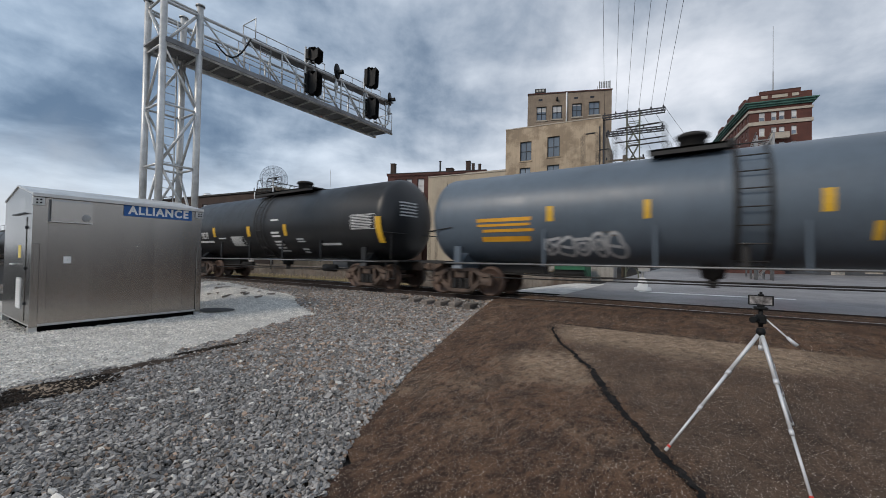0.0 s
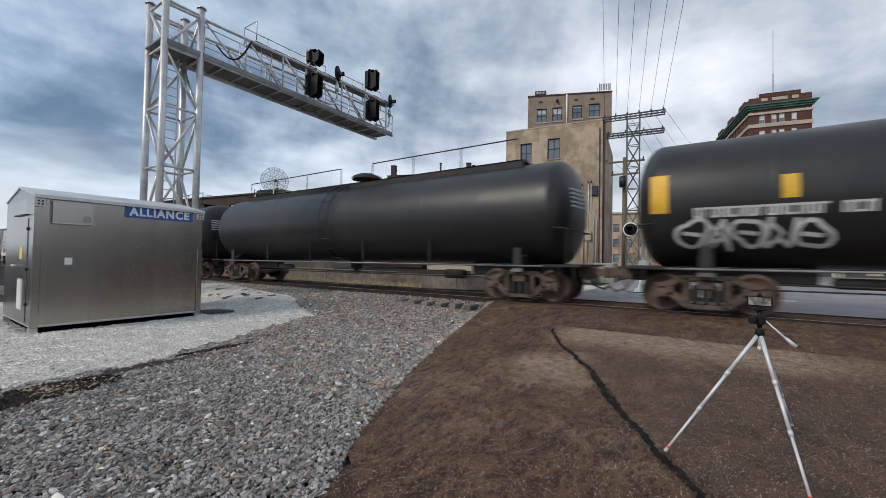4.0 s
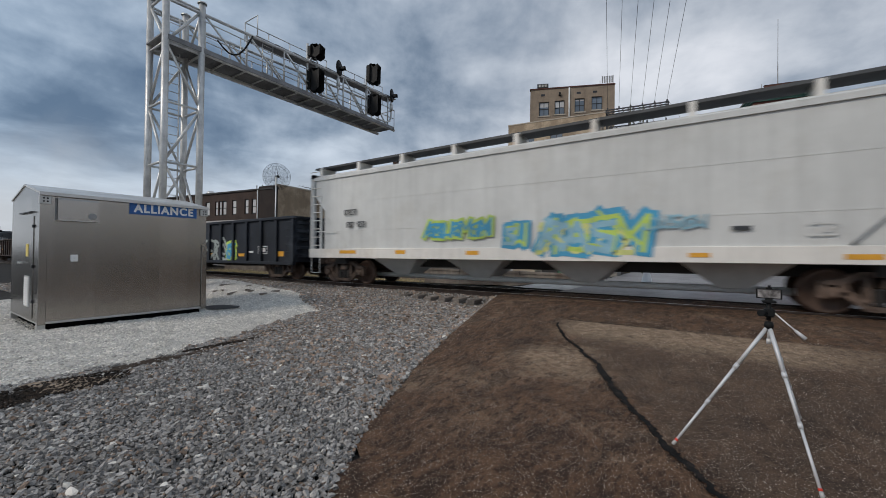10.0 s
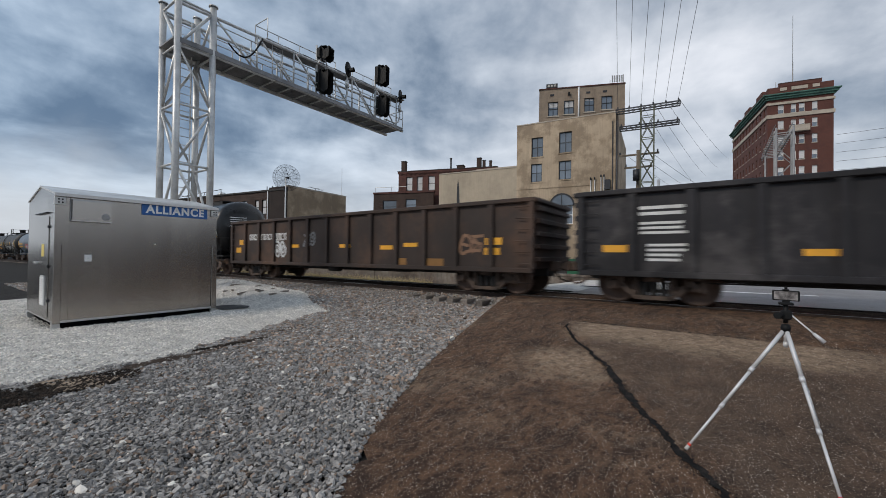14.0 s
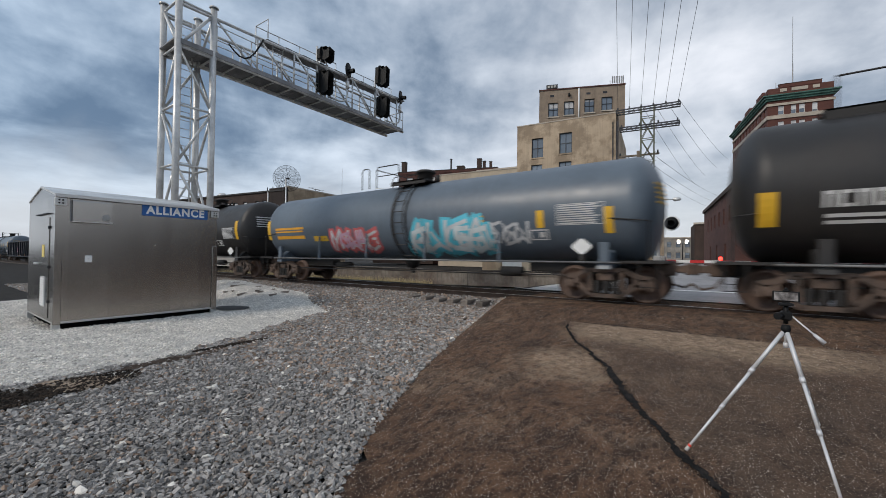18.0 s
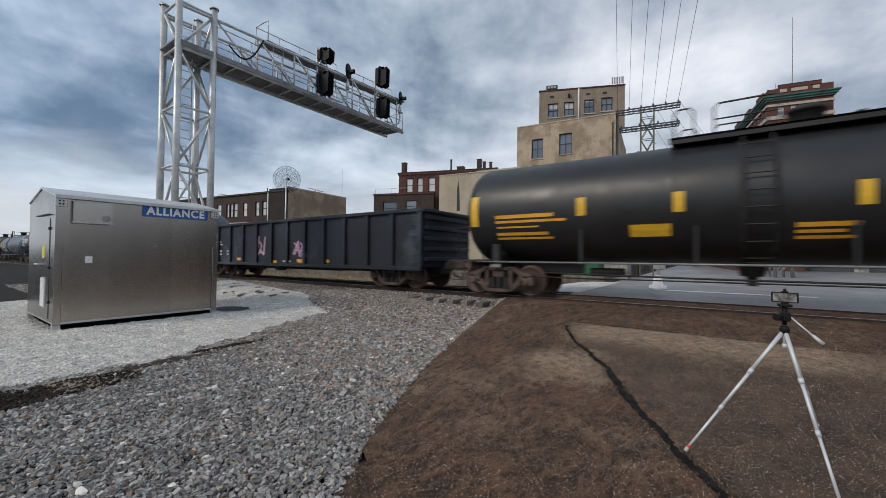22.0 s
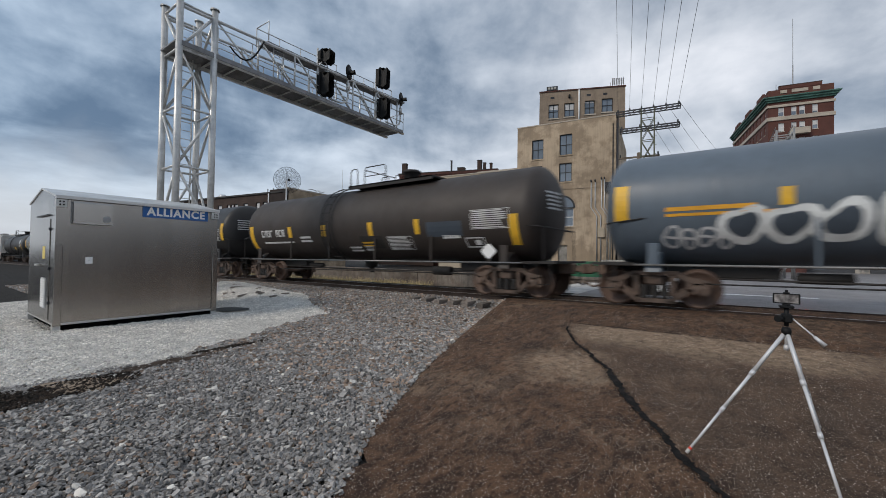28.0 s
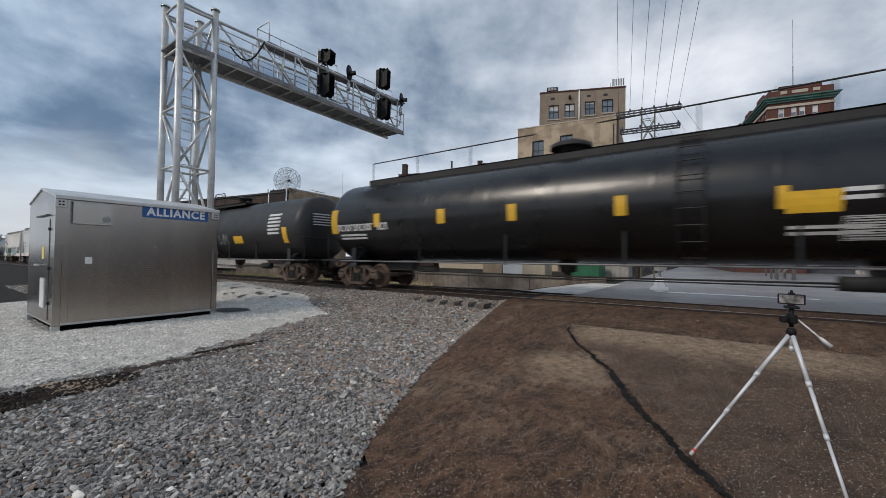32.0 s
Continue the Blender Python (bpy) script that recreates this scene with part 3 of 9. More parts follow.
tagged(new("crack_seal", crack().mesh("crack_seal", M_TAR)), "black tar sealing a winding crack in the asphalt", "road crack", kind="structure")

# pale gravel pad round the equipment house
PAD = ((-6, 6.2), (0.77, 6.75), (1.38, 6.7), (2.14, 6.62), (2.75, 6.87), (3.99, 7.32), (5.44, 8.0), (6.6, 8.25))


def pad_edges(x):
    y0 = PAD[-1][1] + (x - 6.6) * 1.9
    for (a, ya), (b, yb) in zip(PAD, PAD[1:]):
        if x <= b:
            y0 = ya + (yb - ya) * (x - a) / (b - a)
            break
    y0 += 0.07 * math.sin(x * 4.3) + 0.05 * math.sin(x * 11.1) + 0.03 * math.sin(x * 23)
    return y0, 18.0 + (x - 2) * 0.4


def pad_z(x, y):
    y0, y1 = pad_edges(x)
    d = min(y - y0, y1 - y, (8.8 - x) * 1.2)
    hollow = smooth(1.75, 1.95, x) * (1 - smooth(4.75, 4.95, x)) * smooth(10.5, 10.72, y) * (1 - smooth(13.1, 13.3, y))
    return ground_z(x, y) + 0.06 * smooth(0.0, 0.7, d) - 0.015 - 0.10 * hollow


def pad_mesh():
    g = Geo()
    xs = steps((-6, 0, 0.5), (0, 8.8, 0.12))
    n = 60
    for x in xs:
        y0, y1 = pad_edges(x)
        for k in range(n + 1):
            y = y0 + (y1 - y0) * (k / n) ** 1.6
            pile = 0.42 * math.exp(-((x - 7.4) / 1.0) ** 2 - ((y - 15.0) / 2.4) ** 2)
            g.v.append((x, y, pad_z(x, y) + pile))
    for i in range(len(xs) - 1):
        for k in range(n):
            a = i * (n + 1) + k
            g.f.append((a, a + n + 1, a + n + 2, a + 1))
            g.s.append(True)
    return g


gravel_pad = tagged(new("gravel_pad", pad_mesh().mesh("gravel_pad", M_LIME)), "pale crushed limestone pad under the equipment house", "gravel", kind="structure")


# bare dark soil along the foot of the pad
M_SAND = mat("tan_dirt", (0.33, 0.26, 0.195), 0.95, 0, 0.4, 14, 1.0, 60, spec=0.15, second=(0.17, 0.13, 0.10), second_at=0.58)
M_DIRT = mat("brown_dirt", (0.085, 0.063, 0.049), 0.95, 0, 0.4, 14, 1.0, 60, spec=0.15, second=(0.045, 0.034, 0.028), second_at=0.55)
for cx, cy, rx, ry, tn, sd_, m_, lab_ in ((0.74, 6.0, 0.34, 0.22, -0.35, 31, M_SOIL, "dark bare soil between ballast and pale gravel"), (0.2, 6.35, 0.55, 0.28, -0.3, 32, M_SOIL, "dark bare soil between ballast and pale gravel"),
                                           (3.4, 6.72, 0.75, 0.13, 0.30, 33, M_DIRT, "brown dirt along the edge of the pale gravel"), (2.3, 6.5, 0.62, 0.13, 0.12, 34, M_DIRT, "brown dirt along the edge of the pale gravel"),
                                           (4.6, 7.15, 0.6, 0.10, 0.32, 35, M_DIRT, "brown dirt along the edge of the pale gravel"), (1.36, 6.16, 0.46, 0.24, -0.45, 37, M_SAND, "tan sandy dirt beside the dark soil")):
    tagged(new("bare_soil", blob_mesh(cx, cy, rx, ry, tn, sd_, 0.036 if m_ is M_SAND else 0.034, rough=0.4).mesh("bare_soil", m_)), lab_, "soil", "bare soil at the pad's edge", kind="structure")
SOIL = ((0.74, 6.0, 0.34, 0.22), (0.2, 6.35, 0.55, 0.28), (3.4, 6.72, 0.5, 0.06), (1.36, 6.16, 0.46, 0.26))


# loose stones: each one a small irregular block
def scatter(name, count, pick, size, material, label, seed, flat=0.7, round_=False, tilt=0.45):
    rs = np.random.RandomState(seed)
    base = np.array([(x, y, z) for z in (-1, 1) for y in (-1, 1) for x in (-1, 1)], float) * 0.72
    faces = np.array([(0, 2, 3), (0, 3, 1), (4, 5, 7), (4, 7, 6), (0, 1, 5), (0, 5, 4), (2, 6, 7), (2, 7, 3), (0, 4, 6), (0, 6, 2), (1, 3, 7), (1, 7, 5)])
    if round_:
        f = 1.618
        base = np.array([(-1, f, 0), (1, f, 0), (-1, -f, 0), (1, -f, 0), (0, -1, f), (0, 1, f), (0, -1, -f), (0, 1, -f), (f, 0, -1), (f, 0, 1), (-f, 0, -1), (-f, 0, 1)]) * 0.58
        faces = np.array([(0, 11, 5), (0, 5, 1), (0, 1, 7), (0, 7, 10), (0, 10, 11), (1, 5, 9), (5, 11, 4), (11, 10, 2), (10, 7, 6), (7, 1, 8), (3, 9, 4), (3, 4, 2), (3, 2, 6), (3, 6, 8), (3, 8, 9), (4, 9, 5), (2, 4, 11), (6, 2, 10), (8, 6, 7), (9, 8, 1)])
    nv = len(base)
    pts = []
    while len(pts) < count:
        p = pick(rs)
        if p:
            pts.append(p)
    P = np.array(pts)
    n = len(P)
    V = np.repeat(base[None], n, 0) * rs.uniform(0.55, 1.3, (n, nv, 3))
    V *= rs.uniform(0.65, 1.35, (n, 1, 3))
    a, b, c = rs.uniform(0, 6.28, n), rs.normal(0, tilt, n), rs.normal(0, tilt, n)
    R = np.zeros((n, 3, 3))
    for k in range(n):
        R[k] = np.array(Euler((b[k], c[k], a[k])).to_matrix())
    V[:, :, 2] *= flat
    V = np.einsum("nij,nkj->nki", R, V)
    V *= (size[0] + (size[1] - size[0]) * rs.beta(1.6, 3.0, n))[:, None, None] * P[:, 3][:, None, None]
    V += P[:, None, :3]
    F = (faces[None] + (np.arange(n) * nv)[:, None, None]).reshape(-1, 3)
    me = bpy.data.meshes.new(name)
    me.vertices.add(n * nv)
    me.vertices.foreach_set("co", V.reshape(-1))
    me.loops.add(F.size)
    me.loops.foreach_set("vertex_index", F.reshape(-1))
    me.polygons.add(len(F))
    me.polygons.foreach_set("loop_start", np.arange(len(F)) * 3)
    me.polygons.foreach_set("use_smooth", np.zeros(len(F), dtype=bool))
    me.update(calc_edges=True)
    me.materials.append(material)
    return tagged(new(name, me), label, "gravel", kind="stuff")


def in_ballast(x, y):
    y0 = edge_y(x)
    if y < y0 - 0.05 or x > 10.9:
        return False
    if any(((x - a) / c) ** 2 + ((y - b) / d) ** 2 < 0.8 for a, b, c, d in SOIL) and math.sin(x * 37) * math.sin(y * 41) < 0.55:
        return False
    if x < 8.7 and y > pad_edges(x)[0] + 0.05 and y < pad_edges(x)[1]:
        return False
    return True


def pick_ballast(near):
    def pick(rs):
        if near:
            x, y = rs.uniform(0.2, 6.5), rs.uniform(1.0, 8.2)
        else:
            x, y = rs.uniform(3.0, 10.9), rs.uniform(3.0, 26.0)
            if rs.rand() > min(1.0, 10.0 / y):
                return None
        if not in_ballast(x, y):
            return None
        return x, y, ground_z(x, y) + rs.uniform(-0.014, 0.022), 1.0
    return pick


scatter("ballast_stones", 66000, pick_ballast(True), (0.012, 0.034), M_STONE, "angular dark grey crushed stone ballast", 11, 0.55)
scatter("brown_stones", 6000, pick_ballast(True), (0.012, 0.032), M_STONEB, "dusty brown crushed stone among the grey ballast", 19, 0.55)
scatter("ballast_stones", 36000, pick_ballast(False), (0.022, 0.052), M_STONE, "angular dark grey crushed stone ballast", 12)
scatter("brown_stones", 20000, pick_ballast(False), (0.022, 0.052), M_STONEB, "dusty brown crushed stone ballast along the track", 13)
scatter("pale_stones", 520, pick_ballast(True), (0.016, 0.050), M_STONEW, "scattered pale stones among the dark ballast", 14, 0.6, True)
scatter("pale_stones", 1500, pick_ballast(False), (0.022, 0.046), M_STONEW, "scattered pale stones among the dark ballast", 15)


def pick_soil(rs):
    a, b, c, d = SOIL[rs.randint(len(SOIL))]
    r, t = math.sqrt(rs.rand()) * 1.25, rs.uniform(0, 6.28)
    x, y = a + c * r * math.cos(t), b + d * r * math.sin(t)
    return x, y, ground_z(x, y) + 0.034, 1.0


scatter("soil_crumbs", 2600, pick_soil, (0.006, 0.026), M_SOIL, "dark crumbs of bare soil", 18, 0.7, True)


def pick_pad(rs):
    x, y = rs.uniform(0.0, 8.6), rs.uniform(6.4, 17)
    y0, y1 = pad_edges(x)
    if not (y0 - 0.25 < y < y1) or rs.rand() > min(1.0, (9.0 / y) ** 1.5):
        return None
    pile = 0.42 * math.exp(-((x - 7.4) / 1.0) ** 2 - ((y - 15.0) / 2.4) ** 2)
    return x, y, max(pad_z(x, y) + pile, ground_z(x, y)) + rs.uniform(-0.006, 0.008), 1.0


scatter("gravel_chips", 52000, pick_pad, (0.009, 0.023), M_LIMEST, "pale crushed limestone chips", 16)


def pick_road(rs):
    x, y = rs.uniform(1.0, 9.5), rs.uniform(-4, 5)
    if y > edge_y(x) - 0.02 or rs.rand() > min(1.0, (3.6 / max(1.0, x))):
        return None
    return x, y, ground_z(x, y) + 0.014, 1.0


CRACK = ((7.45, 2.33), (6.68, 1.96), (5.63, 1.21), (4.82, 0.84), (3.77, 0.25), (3.2, -0.09), (2.5, -0.5))


def pick_tar(rs):
    k = rs.randint(len(CRACK) - 1)
    (x0, y0), (x1, y1) = CRACK[k], CRACK[k + 1]
    t = rs.rand()
    x, y = x0 + (x1 - x0) * t + rs.normal(0, 0.03), y0 + (y1 - y0) * t + rs.normal(0, 0.04)
    return x, y, ground_z(x, y) + 0.018, 1.0


scatter("tar_crumbs", 1400, pick_tar, (0.003, 0.010), M_TAR, "black crumbs of tar beside the sealed crack", 23, 0.35, False, 0.2)
scatter("road_grit", 26000, pick_road, (0.0022, 0.0062), M_GRIT, "pale grit scattered over the brown asphalt", 17, 0.6, False, 0.3)


# ---------------------------------------------------------------- track
def rail_profile(y0, y1):
    g = Geo()
    for x, sgn in ((0, 1),):
        poly = ((-0.07, -0.171), (0.07, -0.171), (0.07, -0.155), (0.012, -0.135), (0.012, -0.05), (0.036, -0.038), (0.036, -0.006), (0.028, 0.0), (-0.028, 0.0), (-0.036, -0.006), (-0.036, -0.038), (-0.012, -0.05), (-0.012, -0.135), (-0.07, -0.155))
        g.prism(poly, "y", y0, y1)
    return g


SLOPE = math.degrees(math.atan(GRADE))
track = tagged(empty("railway_track", pose(TRACK_X, 0, RAIL_Z, SLOPE, 0, 0)), "single railway track with rusty rails on timber ties", "railway track", kind="structure")
for s in (-1, 1):
    r = part("rail", rail_profile(-560, 800), M_RAIL, track, at=pose(s * 0.755, 0, 0))
    part("rail_head", B(-0.028, 0.028, -560, 800, 0.0, 0.0025), M_RAILTOP, r, "polished steel running surface")
tie_me = shared("tie", lambda: B(-1.62, 1.5, -0.115, 0.115, -0.36, -0.178, 0.012), M_TIE)
plate_me = shared("tie_plate", lambda: B(-0.18, 0.18, -0.09, 0.09, -0.178, -0.165), M_RAIL)
rt_ = random.Random(5)
y = 4.75
k = 0
while y < 95:
    t_ = part("tie", tie_me, None, track, at=pose(rt_.uniform(-0.05, 0.05), y, rt_.uniform(-0.02, 0.0), 0, 0, rt_.uniform(-0.8, 0.8)))
    if y < 30:
        for s in (-1, 1):
            part("tie_plate", plate_me, None, t_, at=pose(s * 0.755, 0, 0))
    y += 0.53 if y < 60 else 0.9

# ---------------------------------------------------------------- behind the camera
# plain wall that closes the unseen side, added for reflections in the aluminium house
tagged(new("wall_south", B(-40, 70, -46.5, -46, -1, 4.4).mesh("wall_south", mat("plain_grey_wall", (0.20, 0.185, 0.17), 0.9, 0, 0.3, 1.0, streak=0.3))), "unseen plain grey wall, added for reflections", "wall", kind="structure")

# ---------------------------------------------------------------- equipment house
# near black: the shade under the house is put into this colour
M_SHADE = mat("painted_floor_shade", (0.004, 0.004, 0.004), 0.9, 0, 0.2, 8, spec=0.05)


def bungalow():
    L, W, H = 3.03, 2.55, 2.66
    e = empty("signal_house", pose(1.88, 10.68, 0.02, 0, 0, -0.4))
    tagged(e, "brushed aluminium railway signal house on short legs over gravel", "equipment house")
    z0 = 0.14
    # folded wall panels, each a sheet of its own
    xs = [0.0, 0.22, 0.86, 1.42, 2.0, 2.62, L]
    for a, b in zip(xs, xs[1:]):
        part("wall_panel", B(a, b - 0.001, 0.0, 0.05, z0, H, 0.001), M_ALU, e)
    ys = [0.05, 0.62, 1.25, 1.90, W - 0.05]
    for a, b in zip(ys, ys[1:]):
        part("wall_panel", B(0.0, 0.05, a, b - 0.001, z0, H, 0.001), M_ALU, e)
        part("wall_panel", B(L - 0.05, L, a, b - 0.001, z0, H, 0.001), M_ALU, e)
    part("back_wall", B(0, L, W - 0.05, W, z0, H), M_ALU, e)
    part("base_rail", B(0.0, L, -0.02, W + 0.02, z0 - 0.03, z0 + 0.012, 0.006), M_ALUR, e)
    # block filling the gap under the floor, coloured as its shade
    part("under_skirt", B(0.10, L - 0.10, 0.05, W - 0.05, -0.12, z0 - 0.03), M_SHADE, e, "black block painted as the shade under the floor")
    for x in (-0.01, L - 0.11):
        for yy in (-0.01, W - 0.1):
            part("leg", B(x, x + 0.12, yy, yy + 0.11, -0.10, z0 - 0.03), M_GALV, e)
    poly = ((-0.05, H), (W / 2, H + 0.25), (W + 0.02, H), (W + 0.02, H + 0.03), (W / 2, H + 0.285), (-0.05, H + 0.03))
    part("roof", Geo().prism(poly, "x", -0.02, L + 0.02), M_GALV, e, "pale galvanised metal roof")
    part("roof_edge", B(-0.02, L + 0.02, -0.078, -0.05, H - 0.035, H + 0.036, 0.006), M_ALUR, e)
    for x0, x1 in ((0.0, 0.03), (L - 0.03, L)):
        part("gable", Geo().prism(((0.0, H), (W, H), (W / 2, H + 0.245)), "x", x0, x1), M_ALU, e)
    for x in (0.0, L - 0.14):
        lug = part("lifting_lug", B(x - 0.02, x + 0.16, -0.05, -0.005, H - 0.20, H - 0.04, 0.01), M_GALV, e)
        for q in (0.045, 0.10):
            part("bolt", Geo().lathe(((-0.012, 0.0), (-0.012, 0.016), (0.0, 0.016)), "y", 8, (x + q, -0.05, H - 0.09)), M_BLACK, lug)
            part("bolt", Geo().lathe(((-0.012, 0.0), (-0.012, 0.016), (0.0, 0.016)), "y", 8, (x + q, -0.05, H - 0.15)), M_BLACK, lug)
    # ventilation hood: a bellied box with a dent
    hood = Geo().prism(((-0.10, H - 0.50), (0.0, H - 0.50), (0.0, H - 0.06), (-0.07, H - 0.065), (-0.095, H - 0.10)), "x", 0.24, 0.86)
    part("vent_hood", hood, M_ALU, e, "pressed metal ventilation hood")
    part("hood_flange", B(0.215, 0.238, -0.012, 0.0, H - 0.50, H - 0.07), M_GALVD, e)
    part("hood_lip", B(0.235, 0.865, -0.122, 0.0, H - 0.514, H - 0.50), M_ALUR, e)
    part("hood_dent", Geo().lathe(((-0.004, 0.0), (0.0, 0.05), (0.006, 0.07)), "y", 14, (0.76, -0.114, H - 0.40)), M_GALVD, e)
    part("notice_plate", B(0.455, 0.57, -0.010, 0.0, 1.33, 1.47, 0.003), M_WHITE, e, "small pale notice plate")
    part("plate_screw", Geo().lathe(((-0.014, 0.0), (-0.014, 0.012), (0.0, 0.012)), "y", 8, (0.512, 0, 1.40)), M_GALV, e)
    part("vent_cap", Geo().lathe(((-0.03, 0.0), (-0.026, 0.018), (0.0, 0.03)), "y", 12, (1.68, 0, 1.72)), M_ALU, e)
    for x in (0.0, L - 0.10):
        part("corner_cover", B(x - 0.01, x + 0.11, -0.035, -0.004, 0.10, 1.72, 0.008), M_ALU, e)
    sg = part("name_sign", B(1.41, 2.79, -0.022, -0.004, 2.385, 2.645, 0.004), M_BLUE, e, "blue sign with white lettering ALLIANCE")
    me = text_mesh("ALLIANCE", 0.222, 0.003, 0.009, 1.17)
    me.materials.append(M_WHITE)
    part("lettering", me, None, sg, at=pose(2.10, -0.024, 2.512, 90, 0, 0) @ Matrix.Diagonal((1.06, 1.12, 1, 1)))
    d = part("door", B(-0.012, 0.0, 0.42, 1.55, z0 + 0.05, H - 0.42, 0.004), M_ALU, e, "flush aluminium door")
    part("door_handle", B(-0.07, -0.012, 1.30, 1.50, 1.26, 1.30, 0.01), M_GALV, d)
    part("warning_label", B(-0.016, -0.011, 0.80, 1.02, 1.42, 1.68), mat("label_yellow", (0.72, 0.56, 0.14), 0.5), d, "yellow warning label")
    v = part("louvre", B(-0.022, -0.010, 0.66, 1.06, 0.40, 1.02), M_GALV, d)
    for k in range(12):
        part("louvre_slat", B(-0.034, -0.022, 0.68, 1.04, 0.43 + k * 0.048, 0.455 + k * 0.048), M_WHITE, v)
    part("door_hood", B(-0.05, 0.0, 0.45, 1.50, H - 0.35, H - 0.33), M_FRAME, e)
    for z in (0.5, 1.2, 2.0):
        part("hinge", B(-0.03, 0.0, 0.385, 0.425, z, z + 0.06, 0.006), M_FRAME, e)
    return e


bungalow()
tagged(new("ground_mat", blob_mesh(5.33, 10.68, 0.34, 0.5, 0.2, 12, 0.085, 4, 30, 0.08).mesh("ground_mat", M_ROOF_INSIDE)), "dark flat mat lying on the pale gravel", "mat")
rr = random.Random(40)
for x, yy, r in ((7.2, 13.0, 0.5), (6.9, 13.9, 0.4), (7.6, 12.4, 0.45)):
    for j in range(4):
        a = rr.uniform(-0.7, 0.7) if rr.random() < 0.7 else rr.uniform(0, 3.1)
        px_, py_ = x + rr.uniform(-r, r), yy + rr.uniform(-r, r)
        ln, w = rr.uniform(0.06, 0.24), rr.uniform(0.02, 0.045)
        g = Geo().prism(((-w, -0.03), (w * 0.8, -0.035), (w, 0.02), (-w * 0.6, 0.035)), "x", -ln, ln)
        ob = new("timber_scrap", g.mesh("timber_scrap", M_TIE))
        ob.matrix_basis = pose(px_, py_, pad_z(px_, py_) + 0.36 * math.exp(-((px_ - 7.4) / 1.0) ** 2 - ((py_ - 15.0) / 2.4) ** 2) + 0.03, rr.uniform(-12, 12), rr.uniform(-6, 6), math.degrees(a))
        tagged(ob, "broken dark tie timber lying on gravel", "debris", "scraps of timber")


# ---------------------------------------------------------------- signal cantilever
def lattice_cantilever():
    X0, X1, Y0, Y1 = 5.42, 6.52, 14.7, 15.95
    e = empty("signal_cantilever", pose(0, 0, 0))
    tagged(e, "galvanised lattice mast with cantilever arm carrying signals over the track", "signal gantry")
    ZT = 10.25
    cols = [(X0, Y0), (X1, Y0), (X1, Y1), (X0, Y1)]
    for k, (x, yy) in enumerate(cols):
        c = part("column", Geo().tube((x, yy, 0.0), (x, yy, ZT), 0.108, 14), M_GALV, e)
        part("cap", Geo().lathe(((0, 0.15), (0.04, 0.15), (0.06, 0.0)), "z", 14, (x, yy, ZT)), M_GALV, c)
        part("base_plate", B(x - 0.3, x + 0.3, yy - 0.3, yy + 0.3, 0.0, 0.05), M_GALV, c)
    levels = [0.3, 2.4, 4.5, 6.5, 8.45, 10.0]
    for j, (z0, z1) in enumerate(zip(levels, levels[1:])):
        for k in range(4):
            a, b = cols[k], cols[(k + 1) % 4]
            if (j + k) % 2:
                a, b = b, a
            part("brace", Geo().tube((*a, z0), (*b, z1), 0.044, 8), M_GALV, e)
            part("strut", Geo().tube((*cols[k], z1), (*cols[(k + 1) % 4], z1), 0.040, 8), M_GALV, e)
    # ladder inside the mast
    lx, ly = X0 + 0.42, Y1 - 0.25
    lad = part("ladder", Geo().tube((lx, ly, 0.3), (lx, ly, 9.9), 0.025, 6).tube((lx + 0.4, ly, 0.3), (lx + 0.4, ly, 9.9), 0.025, 6), M_GALV, e)
    for k in range(31):
        part("rung", Geo().tube((lx, ly, 0.5 + k * 0.305), (lx + 0.4, ly, 0.5 + k * 0.305), 0.014, 5), M_GALV, lad)
    # arm
    XA, XB, ZB, ZTOP = 5.0, 16.85, 8.55, 9.98
    for yy in (Y0, Y1):
        part("bottom_chord", Geo().tube((XA + 0.4, yy, ZB), (XB - 0.1, yy, ZB), 0.075, 10), M_GALV, e)
        part("top_chord", Geo().tube((XA + 0.4, yy, ZTOP - 0.1), (XB - 0.3, yy, ZTOP + 0.3), 0.055, 10), M_GALV, e)
        n = 6
        for k in range(n):
            x0 = 6.52 + (16.2 - 6.52) * k / n
            x1 = 6.52 + (16.2 - 6.52) * (k + 1) / n
            part("web_post", Geo().tube((x1, yy, ZB), (x1, yy, ZTOP + 0.3 * (k + 1) / n), 0.038, 8), M_GALV, e)
            part("web_brace", Geo().tube((x0, yy, ZTOP + 0.3 * k / n), (x1, yy, ZB), 0.038, 8), M_GALV, e)
    for k in range(13):
        x = 6.6 + 0.78 * k
        part("cross_tie", Geo().tube((x, Y0, ZB), (x, Y1, ZB), 0.035, 6), M_GALV, e)
    # walkway of grating planks and its rails
    gm = mat("walkway_grating", (0.24, 0.24, 0.245), 0.6, 0.5, 0.25, 10, 0.4, 60)
    for k in range(12):
        x0 = 5.3 + k * 0.955
        part("walkway_plank", B(x0, x0 + 0.935, Y0 + 0.02, Y1 - 0.02, ZB + 0.08, ZB + 0.13), gm, e)
    part("kick_plate", B(5.45, XB - 0.2, Y0 - 0.10, Y0 - 0.07, ZB - 0.03, ZB + 0.14), gm, e)
    part("kick_plate", B(5.45, XB - 0.2, Y1 + 0.07, Y1 + 0.10, ZB - 0.03, ZB + 0.14), gm, e)
    for yy in (Y0 - 0.08, Y1 + 0.08):
        for z in (ZB + 0.6, ZB + 1.1):
            part("handrail", Geo().tube((6.6, yy, z), (XB - 0.2, yy, z), 0.021, 6), M_GALV, e)
        for k in range(9):
            x = 6.6 + k * (XB - 0.2 - 6.6) / 8
